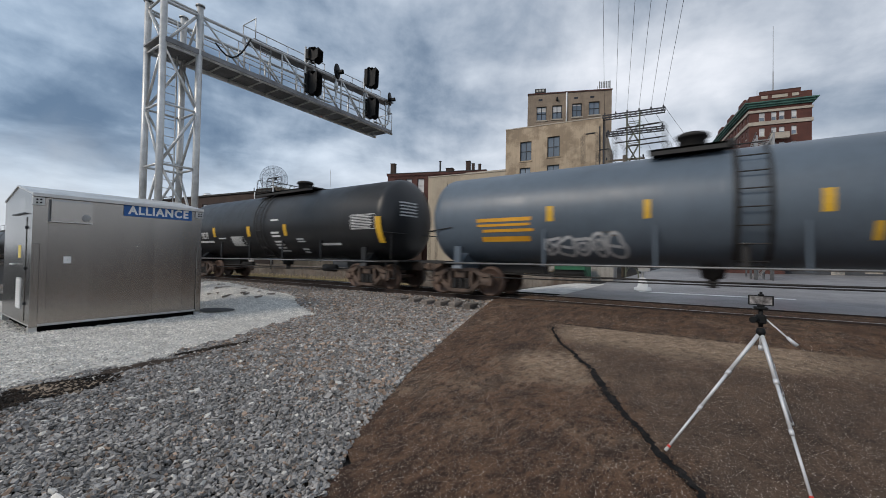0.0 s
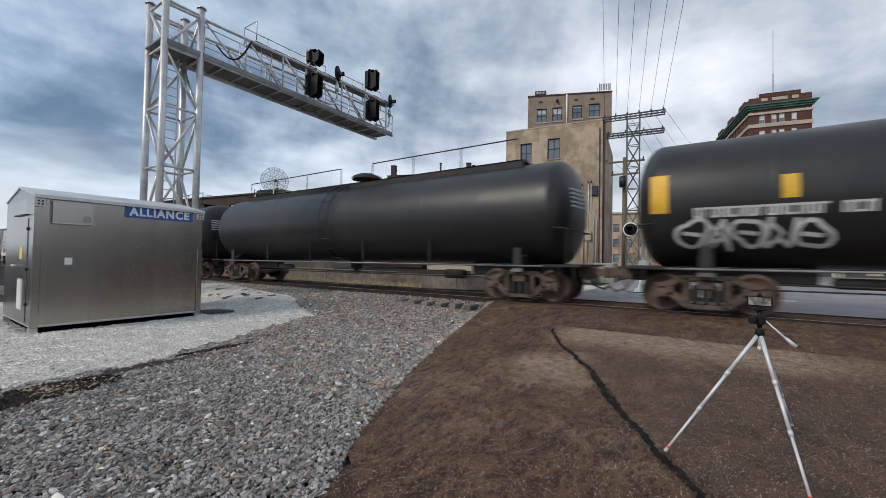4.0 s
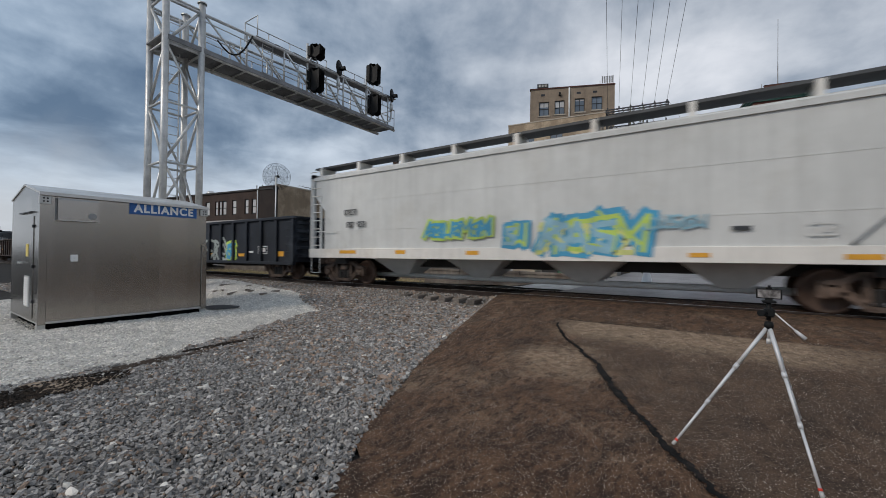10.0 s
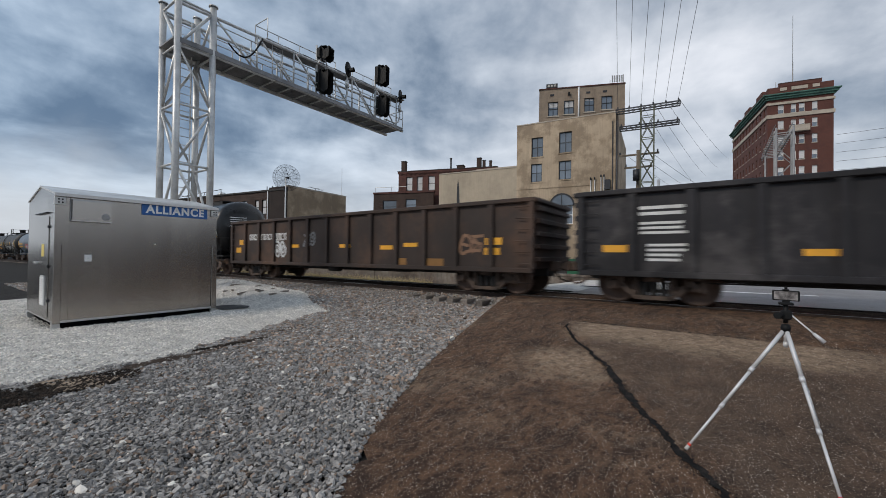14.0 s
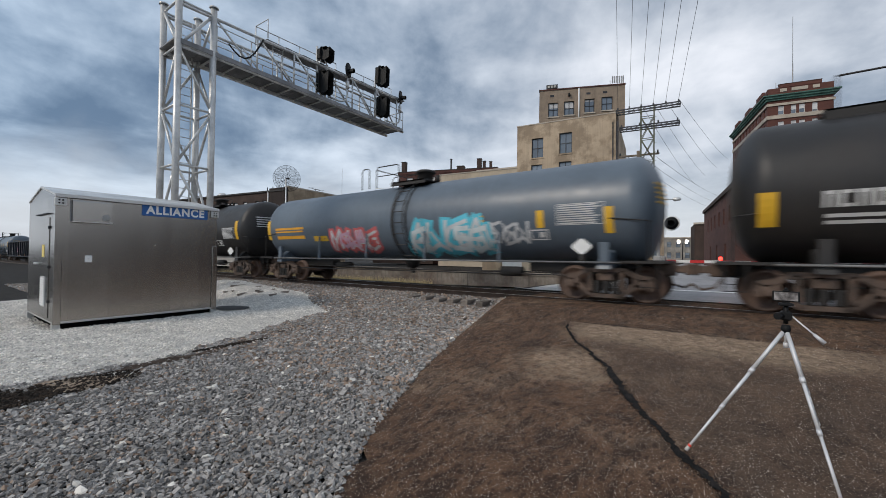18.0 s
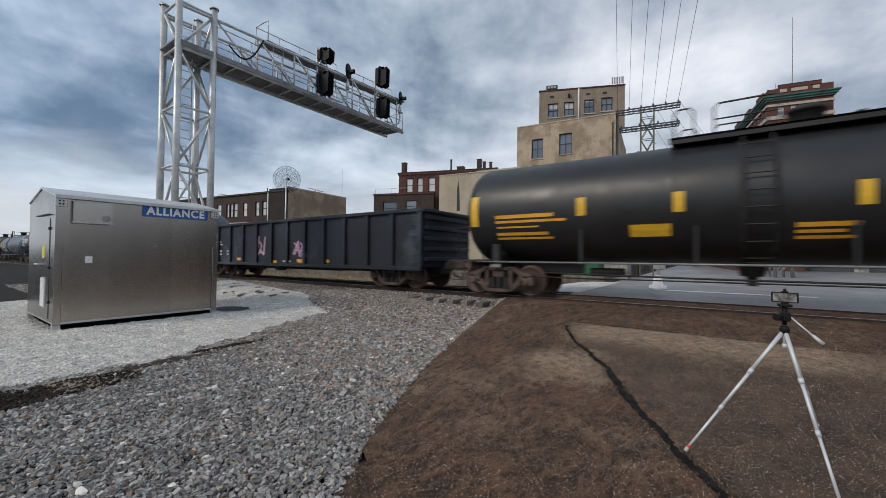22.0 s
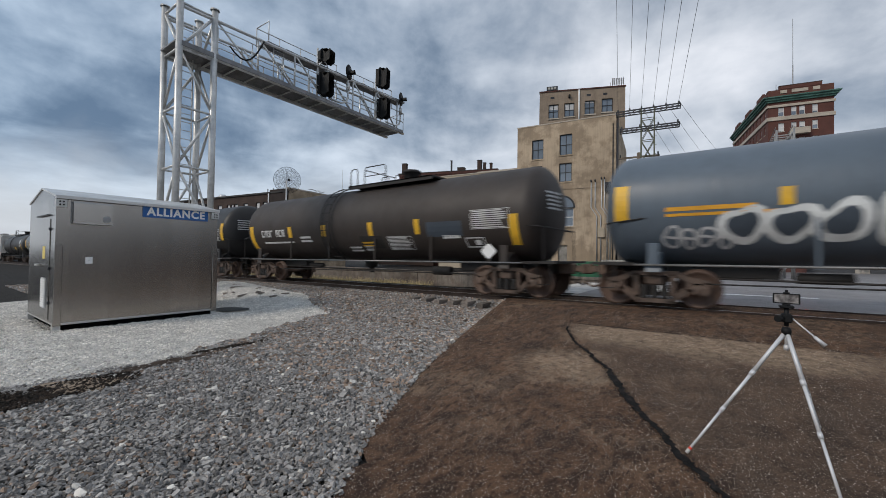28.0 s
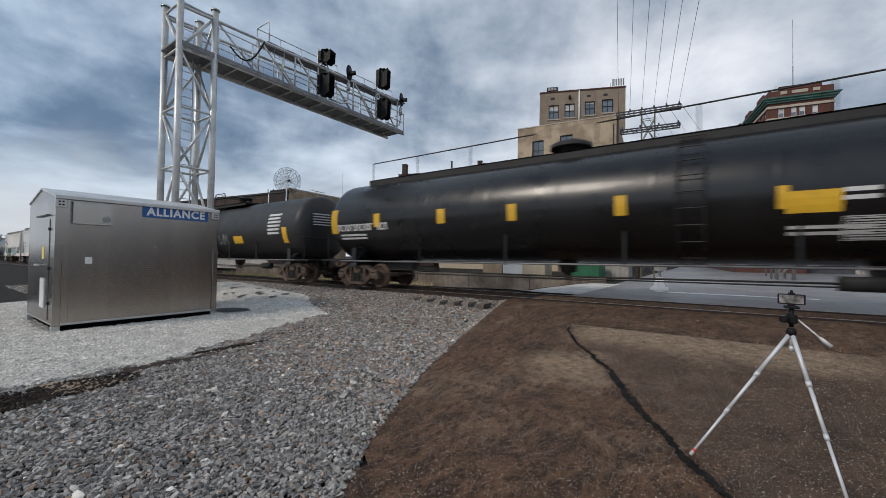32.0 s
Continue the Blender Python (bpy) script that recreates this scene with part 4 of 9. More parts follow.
            part("stanchion", Geo().tube((x, yy, ZB + 0.1), (x, yy, ZB + 1.1), 0.021, 6), M_GALV, e)
    end = [(XB - 0.2, Y0 - 0.08, ZB + 1.1), (XB - 0.2, Y1 + 0.08, ZB + 1.1)]
    part("handrail", Geo().tube(*end, 0.021, 6), M_GALV, e)
    # upper catwalk on the top chords
    for k in range(10):
        x0 = 8.55 + k * 0.84
        part("upper_plank", B(x0, x0 + 0.82, Y0 + 0.05, Y0 + 0.75, ZTOP + 0.12 + 0.03 * k, ZTOP + 0.16 + 0.03 * k), gm, e)
    for seg in ((8.5, 12.6), (13.7, 16.6)):
        for yy in (Y0 + 0.8,):
            for dz in (0.34, 0.72):
                zz = lambda x: ZTOP + 0.15 + 0.035 * (x - 8.55) + dz
                part("upper_rail", Geo().tube((seg[0], yy, zz(seg[0])), (seg[1], yy, zz(seg[1])), 0.021, 6), M_GALV, e)
            for k in range(5):
                x = seg[0] + (seg[1] - seg[0]) * k / 4
                part("upper_stanchion", Geo().tube((x, yy, ZTOP + 0.1), (x, yy, ZTOP + 0.87 + 0.035 * (x - 8.55)), 0.021, 6), M_GALV, e)
    part("upper_rail", Geo().path([(8.5, Y0 + 0.8, ZTOP + 0.87), (8.5, Y0 - 0.1, ZTOP + 0.87), (8.5, Y0 - 0.1, ZTOP + 0.1)], 0.021), M_GALV, e)
    # access ladder between the walkways
    for x in (8.9, 9.35):
        part("ladder_rail", Geo().tube((x, Y0 + 0.2, ZB + 0.1), (x, Y0 + 0.2, ZTOP + 0.2), 0.02, 6), M_GALV, e)
    for k in range(5):
        part("rung", Geo().tube((8.9, Y0 + 0.2, ZB + 0.3 + 0.28 * k), (9.35, Y0 + 0.2, ZB + 0.3 + 0.28 * k), 0.014, 5), M_GALV, e)
    # a looping cable conduit
    pts = [(7.0, Y0 - 0.1, ZTOP - 0.8)] + [(7.0 + 1.3 * t, Y0 - 0.12, ZTOP - 0.8 - 0.5 * math.sin(math.pi * t * 0.9) + 0.9 * t * t) for t in (0.15, 0.3, 0.45, 0.6, 0.75, 0.9, 1.0)]
    part("conduit", Geo().path(pts, 0.03, 8), M_BLACK, e)
    part("conduit", Geo().path([(10.9, Y0 - 0.1, 10.0), (11.0, Y0 - 0.12, 10.25), (11.25, Y0 - 0.12, 10.3), (11.4, Y0 - 0.1, 10.1)], 0.03, 8), M_GALV, e)

    def head(x, z0, z1, yy):
        """A black colour-light head turned a little outward: rounded backboard and one long boxed visor."""
        r = 0.34
        at = pose(x, yy, 0, 0, 0, 18)
        out = [(r * math.cos(t), (z0 + z1) / 2 + max(0.0, (z1 - z0) / 2 - r) * (1 if math.sin(t) >= 0 else -1) + r * math.sin(t)) for t in [2 * math.pi * k / 24 + 0.01 for k in range(24)]]
        h = part("signal_head", Geo().prism(out, "y", -0.02, 0.02), M_BLACK, e, "black signal head with a long visor", at)
        part("lamp_case", B(-0.2, 0.2, 0.02, 0.24, z0 + 0.12, z1 - 0.12, 0.03), M_BLACK, h)
        a, b = z0 + 0.10, z1 - 0.10
        g = Geo()
        for s in (-0.22, 0.20):
            g.prism(((-0.02, a), (-0.02, b), (-0.20, b - 0.17), (-0.42, b - 0.02), (-0.40, a + 0.02), (-0.2, a - 0.10)), "x", s, s + 0.02)
        g.prism(((-0.02, b - 0.02), (-0.02, b), (-0.20, b - 0.17), (-0.42, b - 0.02), (-0.42, b - 0.06), (-0.20, b - 0.21)), "x", -0.22, 0.22)
        part("visor", g, M_BLACK, h)
        n = 2 if z1 - z0 < 1.0 else 3
        for k in range(n):
            z = a + (b - a) * (k + 0.5) / n
            part("lens", Geo().lathe(((0.0, 0.0), (0.0, 0.11)), "y", 14, (0, -0.026, z)), M_FRAME, h)
            part("shelf", B(-0.2, 0.2, -0.26, -0.02, z + 0.13, z + 0.145), M_BLACK, h)
        return h

    ys = Y0 - 0.12
    for x, z0, z1 in ((11.16, 10.20, 10.90), (11.14, 8.72, 9.85), (14.80, 10.40, 11.52), (14.86, 8.80, 9.96)):
        head(x, z0, z1, ys)
    for x, z in ((12.62, 10.42), (16.42, 10.40)):
        h = part("marker_head", Geo().lathe(((0.0, 0.0), (0.0, 0.33), (0.03, 0.33), (0.03, 0.0)), "y", 20, (0, 0, 0)), M_BLACK, e, "round black marker signal", pose(x, ys, z, 0, 0, 18) @ Matrix.Diagonal((0.8, 1, 1.12, 1)))
        hood = Geo()
        for j in range(13):
            t = math.pi * (-0.1 + 1.2 * j / 12)
            for ln in (0.0, 0.30):
                hood.v.append((0.12 * math.cos(t), -ln, -0.06 + 0.12 * math.sin(t)))
        for j in range(12):
            hood.f.append((2 * j, 2 * j + 1, 2 * j + 3, 2 * j + 2))
            hood.s.append(True)
        part("hood", hood, M_BLACK, h)
        part("lens", Geo().lathe(((0.0, 0.0), (0.0, 0.09)), "y", 14, (0, -0.006, -0.06)), M_FRAME, h)
    for x in (10.95, 14.6):
        part("head_mast", Geo().tube((x, ys + 0.2, ZB), (x, ys + 0.2, 10.9), 0.05, 8), M_GALV, e)
        for z in (8.9, 10.3):
            part("bracket", B(x - 0.04, x + 0.4, ys + 0.14, ys + 0.20, z - 0.03, z + 0.03), M_GALV, e)
    for x, z in ((12.60, 10.1), (16.40, 10.1)):
        part("head_mast", Geo().path([(x, ys + 0.05, z + 0.1), (x, ys + 0.05, z - 0.9), (x - 0.1, ys + 0.05, z - 1.15), (x - 0.4, ys + 0.05, z - 1.3), (x - 1.1, ys + 0.1, z - 1.3)], 0.045, 8), M_GALV, e)
        part("mast_fitting", Geo().tube((x, ys + 0.05, z - 0.55), (x, ys + 0.05, z - 0.2), 0.09, 10), M_GALV, e)
    return e


lattice_cantilever()


# ---------------------------------------------------------------- tripod with a phone
def tripod():
    cx, cy = 4.12, -0.45
    e = empty("camera_tripod", pose(cx, cy, 0.0))
    tagged(e, "slim silver camera tripod standing on asphalt, holding a phone", "tripod")
    silver = mat("silver_leg", (0.66, 0.66, 0.67), 0.5, 0.25, 0.08, 10)
    hub = Vector((0, 0, 1.06))
    feet = TRIPOD_FEET
    for n_, (fx, fy) in enumerate(feet):
        foot = Vector((fx - cx, fy - cy, ground_z(fx, fy) + 0.03))
        d = hub - foot
        top = hub - d.normalized() * 0.03
        leg = part("leg", Geo().tube(foot + d * 0.0, foot + d * 0.36, 0.0100, 10).tube(foot + d * 0.36, foot + d * 0.66, 0.0125, 10).tube(foot + d * 0.66, top, 0.0150, 10), silver, e)
        for q, rr in ((0.36, 0.016), (0.66, 0.0185)):
            part("clamp", Geo().tube(foot + d * (q - 0.012), foot + d * (q + 0.02), rr, 10), silver, leg)
        part("rubber_foot", Geo().tube(foot - d * 0.008, foot + d * 0.02, 0.013, 10), mat("pale_foot", (0.55, 0.54, 0.52), 0.7), leg)
        if n_ < 2:
            part("red_ring", Geo().tube(foot + d * 0.024, foot + d * 0.038, 0.0135, 10), mat("red_ring", (0.8, 0.06, 0.03), 0.5), leg)
    part("hub", Geo().lathe(((-0.03, 0.0), (-0.03, 0.026), (0.0, 0.034), (0.03, 0.026), (0.035, 0.0)), "z", 16, tuple(hub)), M_BLACK, e)
    part("centre_column", Geo().tube(hub - Vector((0, 0, 0.13)), hub + Vector((0, 0, 0.03)), 0.012, 10), silver, e)
    part("column_knob", Geo().tube(hub - Vector((0, 0, 0.15)), hub - Vector((0, 0, 0.11)), 0.017, 10), silver, e)
    part("neck", Geo().tube(hub + Vector((0, 0, 0.04)), hub + Vector((0, 0, 0.20)), 0.016, 12), M_BLACK, e)
    part("pan_head", Geo().box(-0.035, 0.035, -0.035, 0.035, 1.13, 1.20, 0.01), M_BLACK, e)
    part("tilt_knob", Geo().tube((-0.02, 0.03, 1.16), (-0.06, 0.06, 1.16), 0.026, 12), M_BLACK, e)
    h = part("pan_handle", Geo().tube((0.0, -0.03, 1.17), (-0.03, -0.22, 0.98), 0.006, 8), silver, e)
    part("grip", Geo().tube((-0.02, -0.16, 1.04), (-0.03, -0.22, 0.98), 0.011, 10, 0.016), silver, h)
    part("mount_plate", B(-0.04, 0.04, -0.045, 0.045, 1.245, 1.265, 0.005), M_BLACK, e)
    ph = empty("phone", pose(cx, cy, 1.265, 0, 0, -8))
    tagged(ph, "phone in a black clamp filming the train", "phone")
    part("clamp", B(0.010, 0.03, -0.02, 0.02, 0.0, 0.10, 0.004), M_BLACK, ph)
    part("foot_jaw", B(-0.016, 0.03, -0.024, 0.024, 0.0, 0.012, 0.003), M_BLACK, ph)
    part("body", B(-0.006, 0.006, -0.083, 0.083, 0.012, 0.094, 0.005), M_BLACK, ph)
    part("screen", B(-0.0085, -0.0065, -0.072, 0.072, 0.020, 0.086), mat("phone_screen", (0.10, 0.09, 0.09), 0.15, 0, 0.6, 26, second=(0.45, 0.43, 0.42), second_at=0.53), ph, "phone screen showing a grey live picture")
    part("jaw", B(-0.012, 0.03, -0.02, 0.02, 0.094, 0.104, 0.003), M_BLACK, ph)
    part("shutter_knob", Geo().tube((0.02, 0, 0.10), (0.02, 0, 0.122), 0.010, 10), M_BLACK, ph)


TRIPOD_FEET = ((3.83, 0.20), (3.56, -0.67), (5.01, -0.78))
tripod()

# ---------------------------------------------------------------- town
GRID = 6.5   # degrees by which the town's streets lie off the track


def wall_geo(u0, u1, z0, z1, holes, x0, x1, axis="y"):
    """A wall between x0 and x1 (its thickness) with rectangular openings (u0, u1, z0, z1)."""
    us = sorted({u0, u1, *[h[0] for h in holes], *[h[1] for h in holes]})
    zs = sorted({z0, z1, *[h[2] for h in holes], *[h[3] for h in holes]})
    nu, nz = len(us) - 1, len(zs) - 1

    def solid(i, j):
        if not (0 <= i < nu and 0 <= j < nz):
            return False
        m, n = (us[i] + us[i + 1]) / 2, (zs[j] + zs[j + 1]) / 2
        return not any(h[0] < m < h[1] and h[2] < n < h[3] for h in holes)

    g, idx = Geo(), {}

    def vert(i, j, s):
        if (i, j, s) not in idx:
            idx[(i, j, s)] = len(g.v)
            x = (x0, x1)[s]
            g.v.append((x, us[i], zs[j]) if axis == "y" else (us[i], x, zs[j]))
        return idx[(i, j, s)]

    def quad(*q):
        g.f.append(tuple(vert(*k) for k in q))
        g.s.append(False)

    for i in range(nu):
        for j in range(nz):
            if not solid(i, j):
                continue
            quad((i, j, 0), (i, j + 1, 0), (i + 1, j + 1, 0), (i + 1, j, 0))
            quad((i, j, 1), (i + 1, j, 1), (i + 1, j + 1, 1), (i, j + 1, 1))
            if not solid(i - 1, j):
                quad((i, j, 0), (i, j, 1), (i, j + 1, 1), (i, j + 1, 0))
            if not solid(i + 1, j):
                quad((i + 1, j, 0), (i + 1, j + 1, 0), (i + 1, j + 1, 1), (i + 1, j, 1))
            if not solid(i, j - 1):
                quad((i, j, 0), (i + 1, j, 0), (i + 1, j, 1), (i, j, 1))
            if not solid(i, j + 1):
                quad((i, j + 1, 0), (i, j + 1, 1), (i + 1, j + 1, 1), (i + 1, j + 1, 0))
    return g


def window(parent, u0, u1, z0, z1, x, frame_m, blind=0.0, axis="y", cross=True, sill=None, glass=None):
    """A sash window set back in its opening; blind: how far a pale blind hangs down."""
    def bx(a, b, c, d, p, q):
        return B(p, q, a, b, c, d) if axis == "y" else B(a, b, p, q, c, d)
    t = 0.07
    zm, m = (z0 + z1) / 2, (u0 + u1) / 2
    lights = [(u0 + t, m - t / 2), (m + t / 2, u1 - t)] if cross else [(u0 + t, u1 - t)]
    g = wall_geo(u0, u1, z0, z1, [(a, b, c, d) for a, b in lights for c, d in ((z0 + t, zm - t / 2), (zm + t / 2, z1 - t))], x, x + 0.08, axis)
    w = part("window", g, frame_m, parent)
    mid = (z0 + z1) / 2
    part("pane", bx(u0 + t, u1 - t, z0 + t, mid, x + 0.04, x + 0.05), glass or M_WIN, w)
    part("pane", bx(u0 + t, u1 - t, mid, z1 - t, x + 0.03, x + 0.04), glass or M_WIN, w)
    if blind > 0:
        part("blind", bx(u0 + t, u1 - t, z1 - t - (z1 - z0 - 2 * t) * blind, z1 - t, x + 0.015, x + 0.025), M_BLIND, w)
    if sill:
        part("sill", bx(u0 - 0.08, u1 + 0.08, z0 - 0.12, z0, x - 0.22, x + 0.1), sill, w)
    return w


def block(parent, name, L, D, z0, z1, holes, material, side=None, roof=True, thick=0.35, back=True):
    """Four walls; the front (with openings) faces local -x; local y runs from 0 to L, local x from 0 to D."""
    w = part(name, wall_geo(0, L, z0, z1, holes, 0, thick), material, parent)
    part(name, B(thick, D, 0, thick, z0, z1), side or material, parent)
    part(name, B(thick, D, L - thick, L, z0, z1), side or material, parent)
    part(name, B(D - thick, D, thick, L - thick, z0, z1), side or material, parent)
    # dark upright sheet in place of unlit rooms behind the openings
    part("inner_floor", B(thick, thick + 0.05, thick, L - thick, z0, z1 - 0.4), M_ROOF_INSIDE, parent)
    if roof:
        part("roof", B(thick, D - thick, thick, L - thick, z1 - 0.45, z1 - 0.3), M_ROOF_INSIDE, parent)
    return w


def tan_building():
    e = empty("tan_office_block", pose(38, 7.6, 0.3, 0, 0, GRID))
    tagged(e, "four-storey tan painted brick building with dark sash windows", "building")
    H = 14.45
    low = [(6.63, 7.79, 11.1, 13.05), (3.87, 5.06, 11.25, 13.25), (6.72, 7.82, 8.6, 10.4), (3.9, 5.08, 8.65, 10.45)]
    arch = (3.7, 5.8, 4.3, 6.1)
    door = (4.26, 5.1, 0.1, 2.5)
    block(e, "wall", 9.3, 14, 0, H, low + [arch, door], M_TANB)
    for k, (a, b, c, d) in enumerate(low):
        window(e, a, b, c, d, 0.16, M_FRAME, sill=M_TANB, blind=0.0)
    # arched window: half-round head over the rectangular light
    g = Geo()
    cy, r, z = 4.75, 1.05, 6.1
    poly = [(cy + r * math.cos(t), z + r * math.sin(t)) for t in [math.pi * k / 16 for k in range(17)]]
    ring = []
    for q in poly:
        ring.append(q)
    g.prism(poly, "x", -0.012, 0.0)
    a_ = part("arch_head", g, M_WIN, e, "half-round window head")
    g2 = Geo()
    for k in range(16):
        t0, t1 = math.pi * k / 16, math.pi * (k + 1) / 16
        g2.prism([(cy + r * math.cos(t0), z + r * math.sin(t0)), (cy + (r + 0.16) * math.cos(t0), z + (r + 0.16) * math.sin(t0)), (cy + (r + 0.16) * math.cos(t1), z + (r + 0.16) * math.sin(t1)), (cy + r * math.cos(t1), z + r * math.sin(t1))], "x", -0.06, 0.0)
    g2.box(-0.05, 0.0, cy - r, cy + r, z - 0.04, z + 0.04).box(-0.05, 0.0, cy - 0.03, cy + 0.03, z, z + r)
    part("arch_trim", g2, M_FRAME, a_)
    window(e, 3.7, 5.8, 4.3, 6.1, 0.12, M_WHITE, cross=True, sill=M_TANB)
    part("door", B(0.15, 0.25, 4.26, 5.1, 0.1, 2.5), M_CONC, e)
    part("cornice", B(-0.04, 0.4, -0.04, 9.34, H, H + 0.10), M_LIMEB, e)
    part("string_course", B(-0.05, 0.0, 0, 9.3, 7.9, 8.05), M_TANB, e)
    # conduits and meter boxes on the wall
    for y0, zt in ((2.1, 8.4), (1.75, 8.4), (1.2, 8.6), (0.95, 8.6)):
        part("wall_conduit", Geo().path([(-0.1, y0, zt), (-0.1, y0, 6.0), (-0.1, y0 - 0.5, 5.2), (-0.1, y0 - 0.5, 1.0)], 0.045, 6), M_GALV, e)
        part("weatherhead", Geo().tube((-0.1, y0, zt), (-0.25, y0, zt + 0.15), 0.07, 8), M_FRAME, e)
    part("meter_box", B(-0.2, 0.0, 0.4, 0.9, 7.4, 8.3, 0.02), M_FRAME, e)
    part("meter_box", B(-0.2, 0.0, 0.9, 1.5, 3.2, 4.1, 0.02), M_CREAM, e)
    # thin slab on the side wall, a darker tan than the front
    part("corner_pier", B(0.3, 1.2, -0.14, 0.0, 0, H), mat("dark_tan_brick", (0.17, 0.13, 0.095), 0.9, 0, 0.3, 3, 0.4, 14, streak=0.5), e)
    for yy_, r_ in ((-0.1, 0.05), (0.25, 0.04)):
        part("wall_conduit", Geo().tube((-0.08, yy_, 0.5), (-0.08, yy_, H - 0.8), r_, 6), M_FRAME, e)
    # penthouse storey, set back on the roof and turned towards the street
    up = [(6.47, 7.49, 15.91, 17.39), (4.89, 5.89, 16.0, 17.44), (2.9, 3.88, 16.12, 17.53), (1.16, 2.23, 16.24, 17.62)]
    ph = empty("penthouse", pose(4.49, -0.45, 0, 0, 0, 15.3))
    ph.parent = e
    PW, PT = 8.39, 18.72
    brown = mat("brown_brick", (0.30, 0.235, 0.175), 0.88, 0, 0.15, 3, 0.4, 14, streak=0.3, second=(0.22, 0.17, 0.125), second_at=0.58)
    part("wall", wall_geo(0, PW, H, PT, up, 0, 0.35), brown, ph)
    part("wall", B(0.35, 7.5, 0, 0.35, H, PT), brown, ph)
    part("wall", B(0.35, 7.5, PW - 0.35, PW, H, PT), brown, ph)
    for k, (a, b, c, d) in enumerate(up):
        window(ph, a, b, c, d, 0.14, M_FRAME, blind=(0.35, 0.5, 0.12, 0.0)[k], sill=M_LIMEB)
    part("parapet", B(-0.07, 0.4, -0.05, PW + 0.05, PT, PT + 0.12), M_RED, ph)
    part("roof", B(0.35, 7.2, 0.35, PW - 0.35, PT - 0.4, PT - 0.25), M_ROOF_INSIDE, ph)
    part("downpipe", Geo().tube((-0.06, 4.44, H + 0.1), (-0.06, 4.44, PT), 0.08, 8), M_WHITE, ph, "white downpipe")
    part("roof_sign", B(-0.1, 0.0, 6.55, 7.7, PT + 0.14, PT + 0.56, 0.02), M_SLATE, ph, "small dark roof sign with unreadable pale marks")
    for k in range(3):
        part("sign_mark", B(-0.115, -0.102, 6.75 + 0.3 * k, 6.95 + 0.3 * k, PT + 0.24, PT + 0.46), M_MARKS, ph)
    # rooftop cage of light steel
    cage = part("roof_cage", B(0.2, 1.3, 0.12, 1.2, PT + 0.12, PT + 0.18), M_GALVD, ph)
    for q0, q1 in ((0.2, 0.12), (1.3, 0.12), (0.2, 1.2), (1.3, 1.2)):
        part("cage_post", Geo().tube((q0, q1, PT + 0.18), (q0, q1, PT + 1.05), 0.03, 5), M_GALVD, cage)
    for k in range(7):
        part("cage_slat", B(0.18, 0.2, 0.12 + 0.16 * k, 0.22 + 0.16 * k, PT + 0.3, PT + 1.0), M_GALVD, cage)
    part("security_lamp", B(-0.25, 0.0, 5.3, 5.5, 17.9, 18.25, 0.04), M_BLACK, ph)
    for yy in (6.9, 3.3, 1.7):
        part("wall_vent", B(-0.03, 0.0, yy, yy + 0.4, 18.0, 18.2), M_FRAME, ph)
    # cream party wall running on
    c = empty("cream_annex", pose(38 - 9.3 * math.sin(radians(GRID)), 7.6 + 9.3 * math.cos(radians(GRID)), 0.3, 0, 0, GRID))
    tagged(c, "low cream rendered annex wall with a dark stain", "building")
    part("wall", B(0, 0.4, 0.0, 9.1, 0, 10.25), M_CREAM, c)
    part("wall", B(0.4, 9, 8.7, 9.1, 0, 10.25), M_CREAM, c)
    part("roof", B(0.4, 9, 0.0, 8.7, 9.7, 9.9), M_ROOF_INSIDE, c)
    part("coping", B(-0.06, 0.5, 0.0, 4.5, 10.25, 10.42), M_LIMEB, c)
    part("coping", B(-0.06, 0.5, 4.5, 9.1, 10.25, 10.35), M_LIMEB, c)
    part("old_chase", Geo().prism(((6.45, 6.2), (6.85, 6.2), (6.82, 8.6), (6.7, 9.6), (6.55, 8.6)), "x", -0.02, 0.0), M_FRAME, c, "dark pointed scar in the wall")
    return e


tan_building()


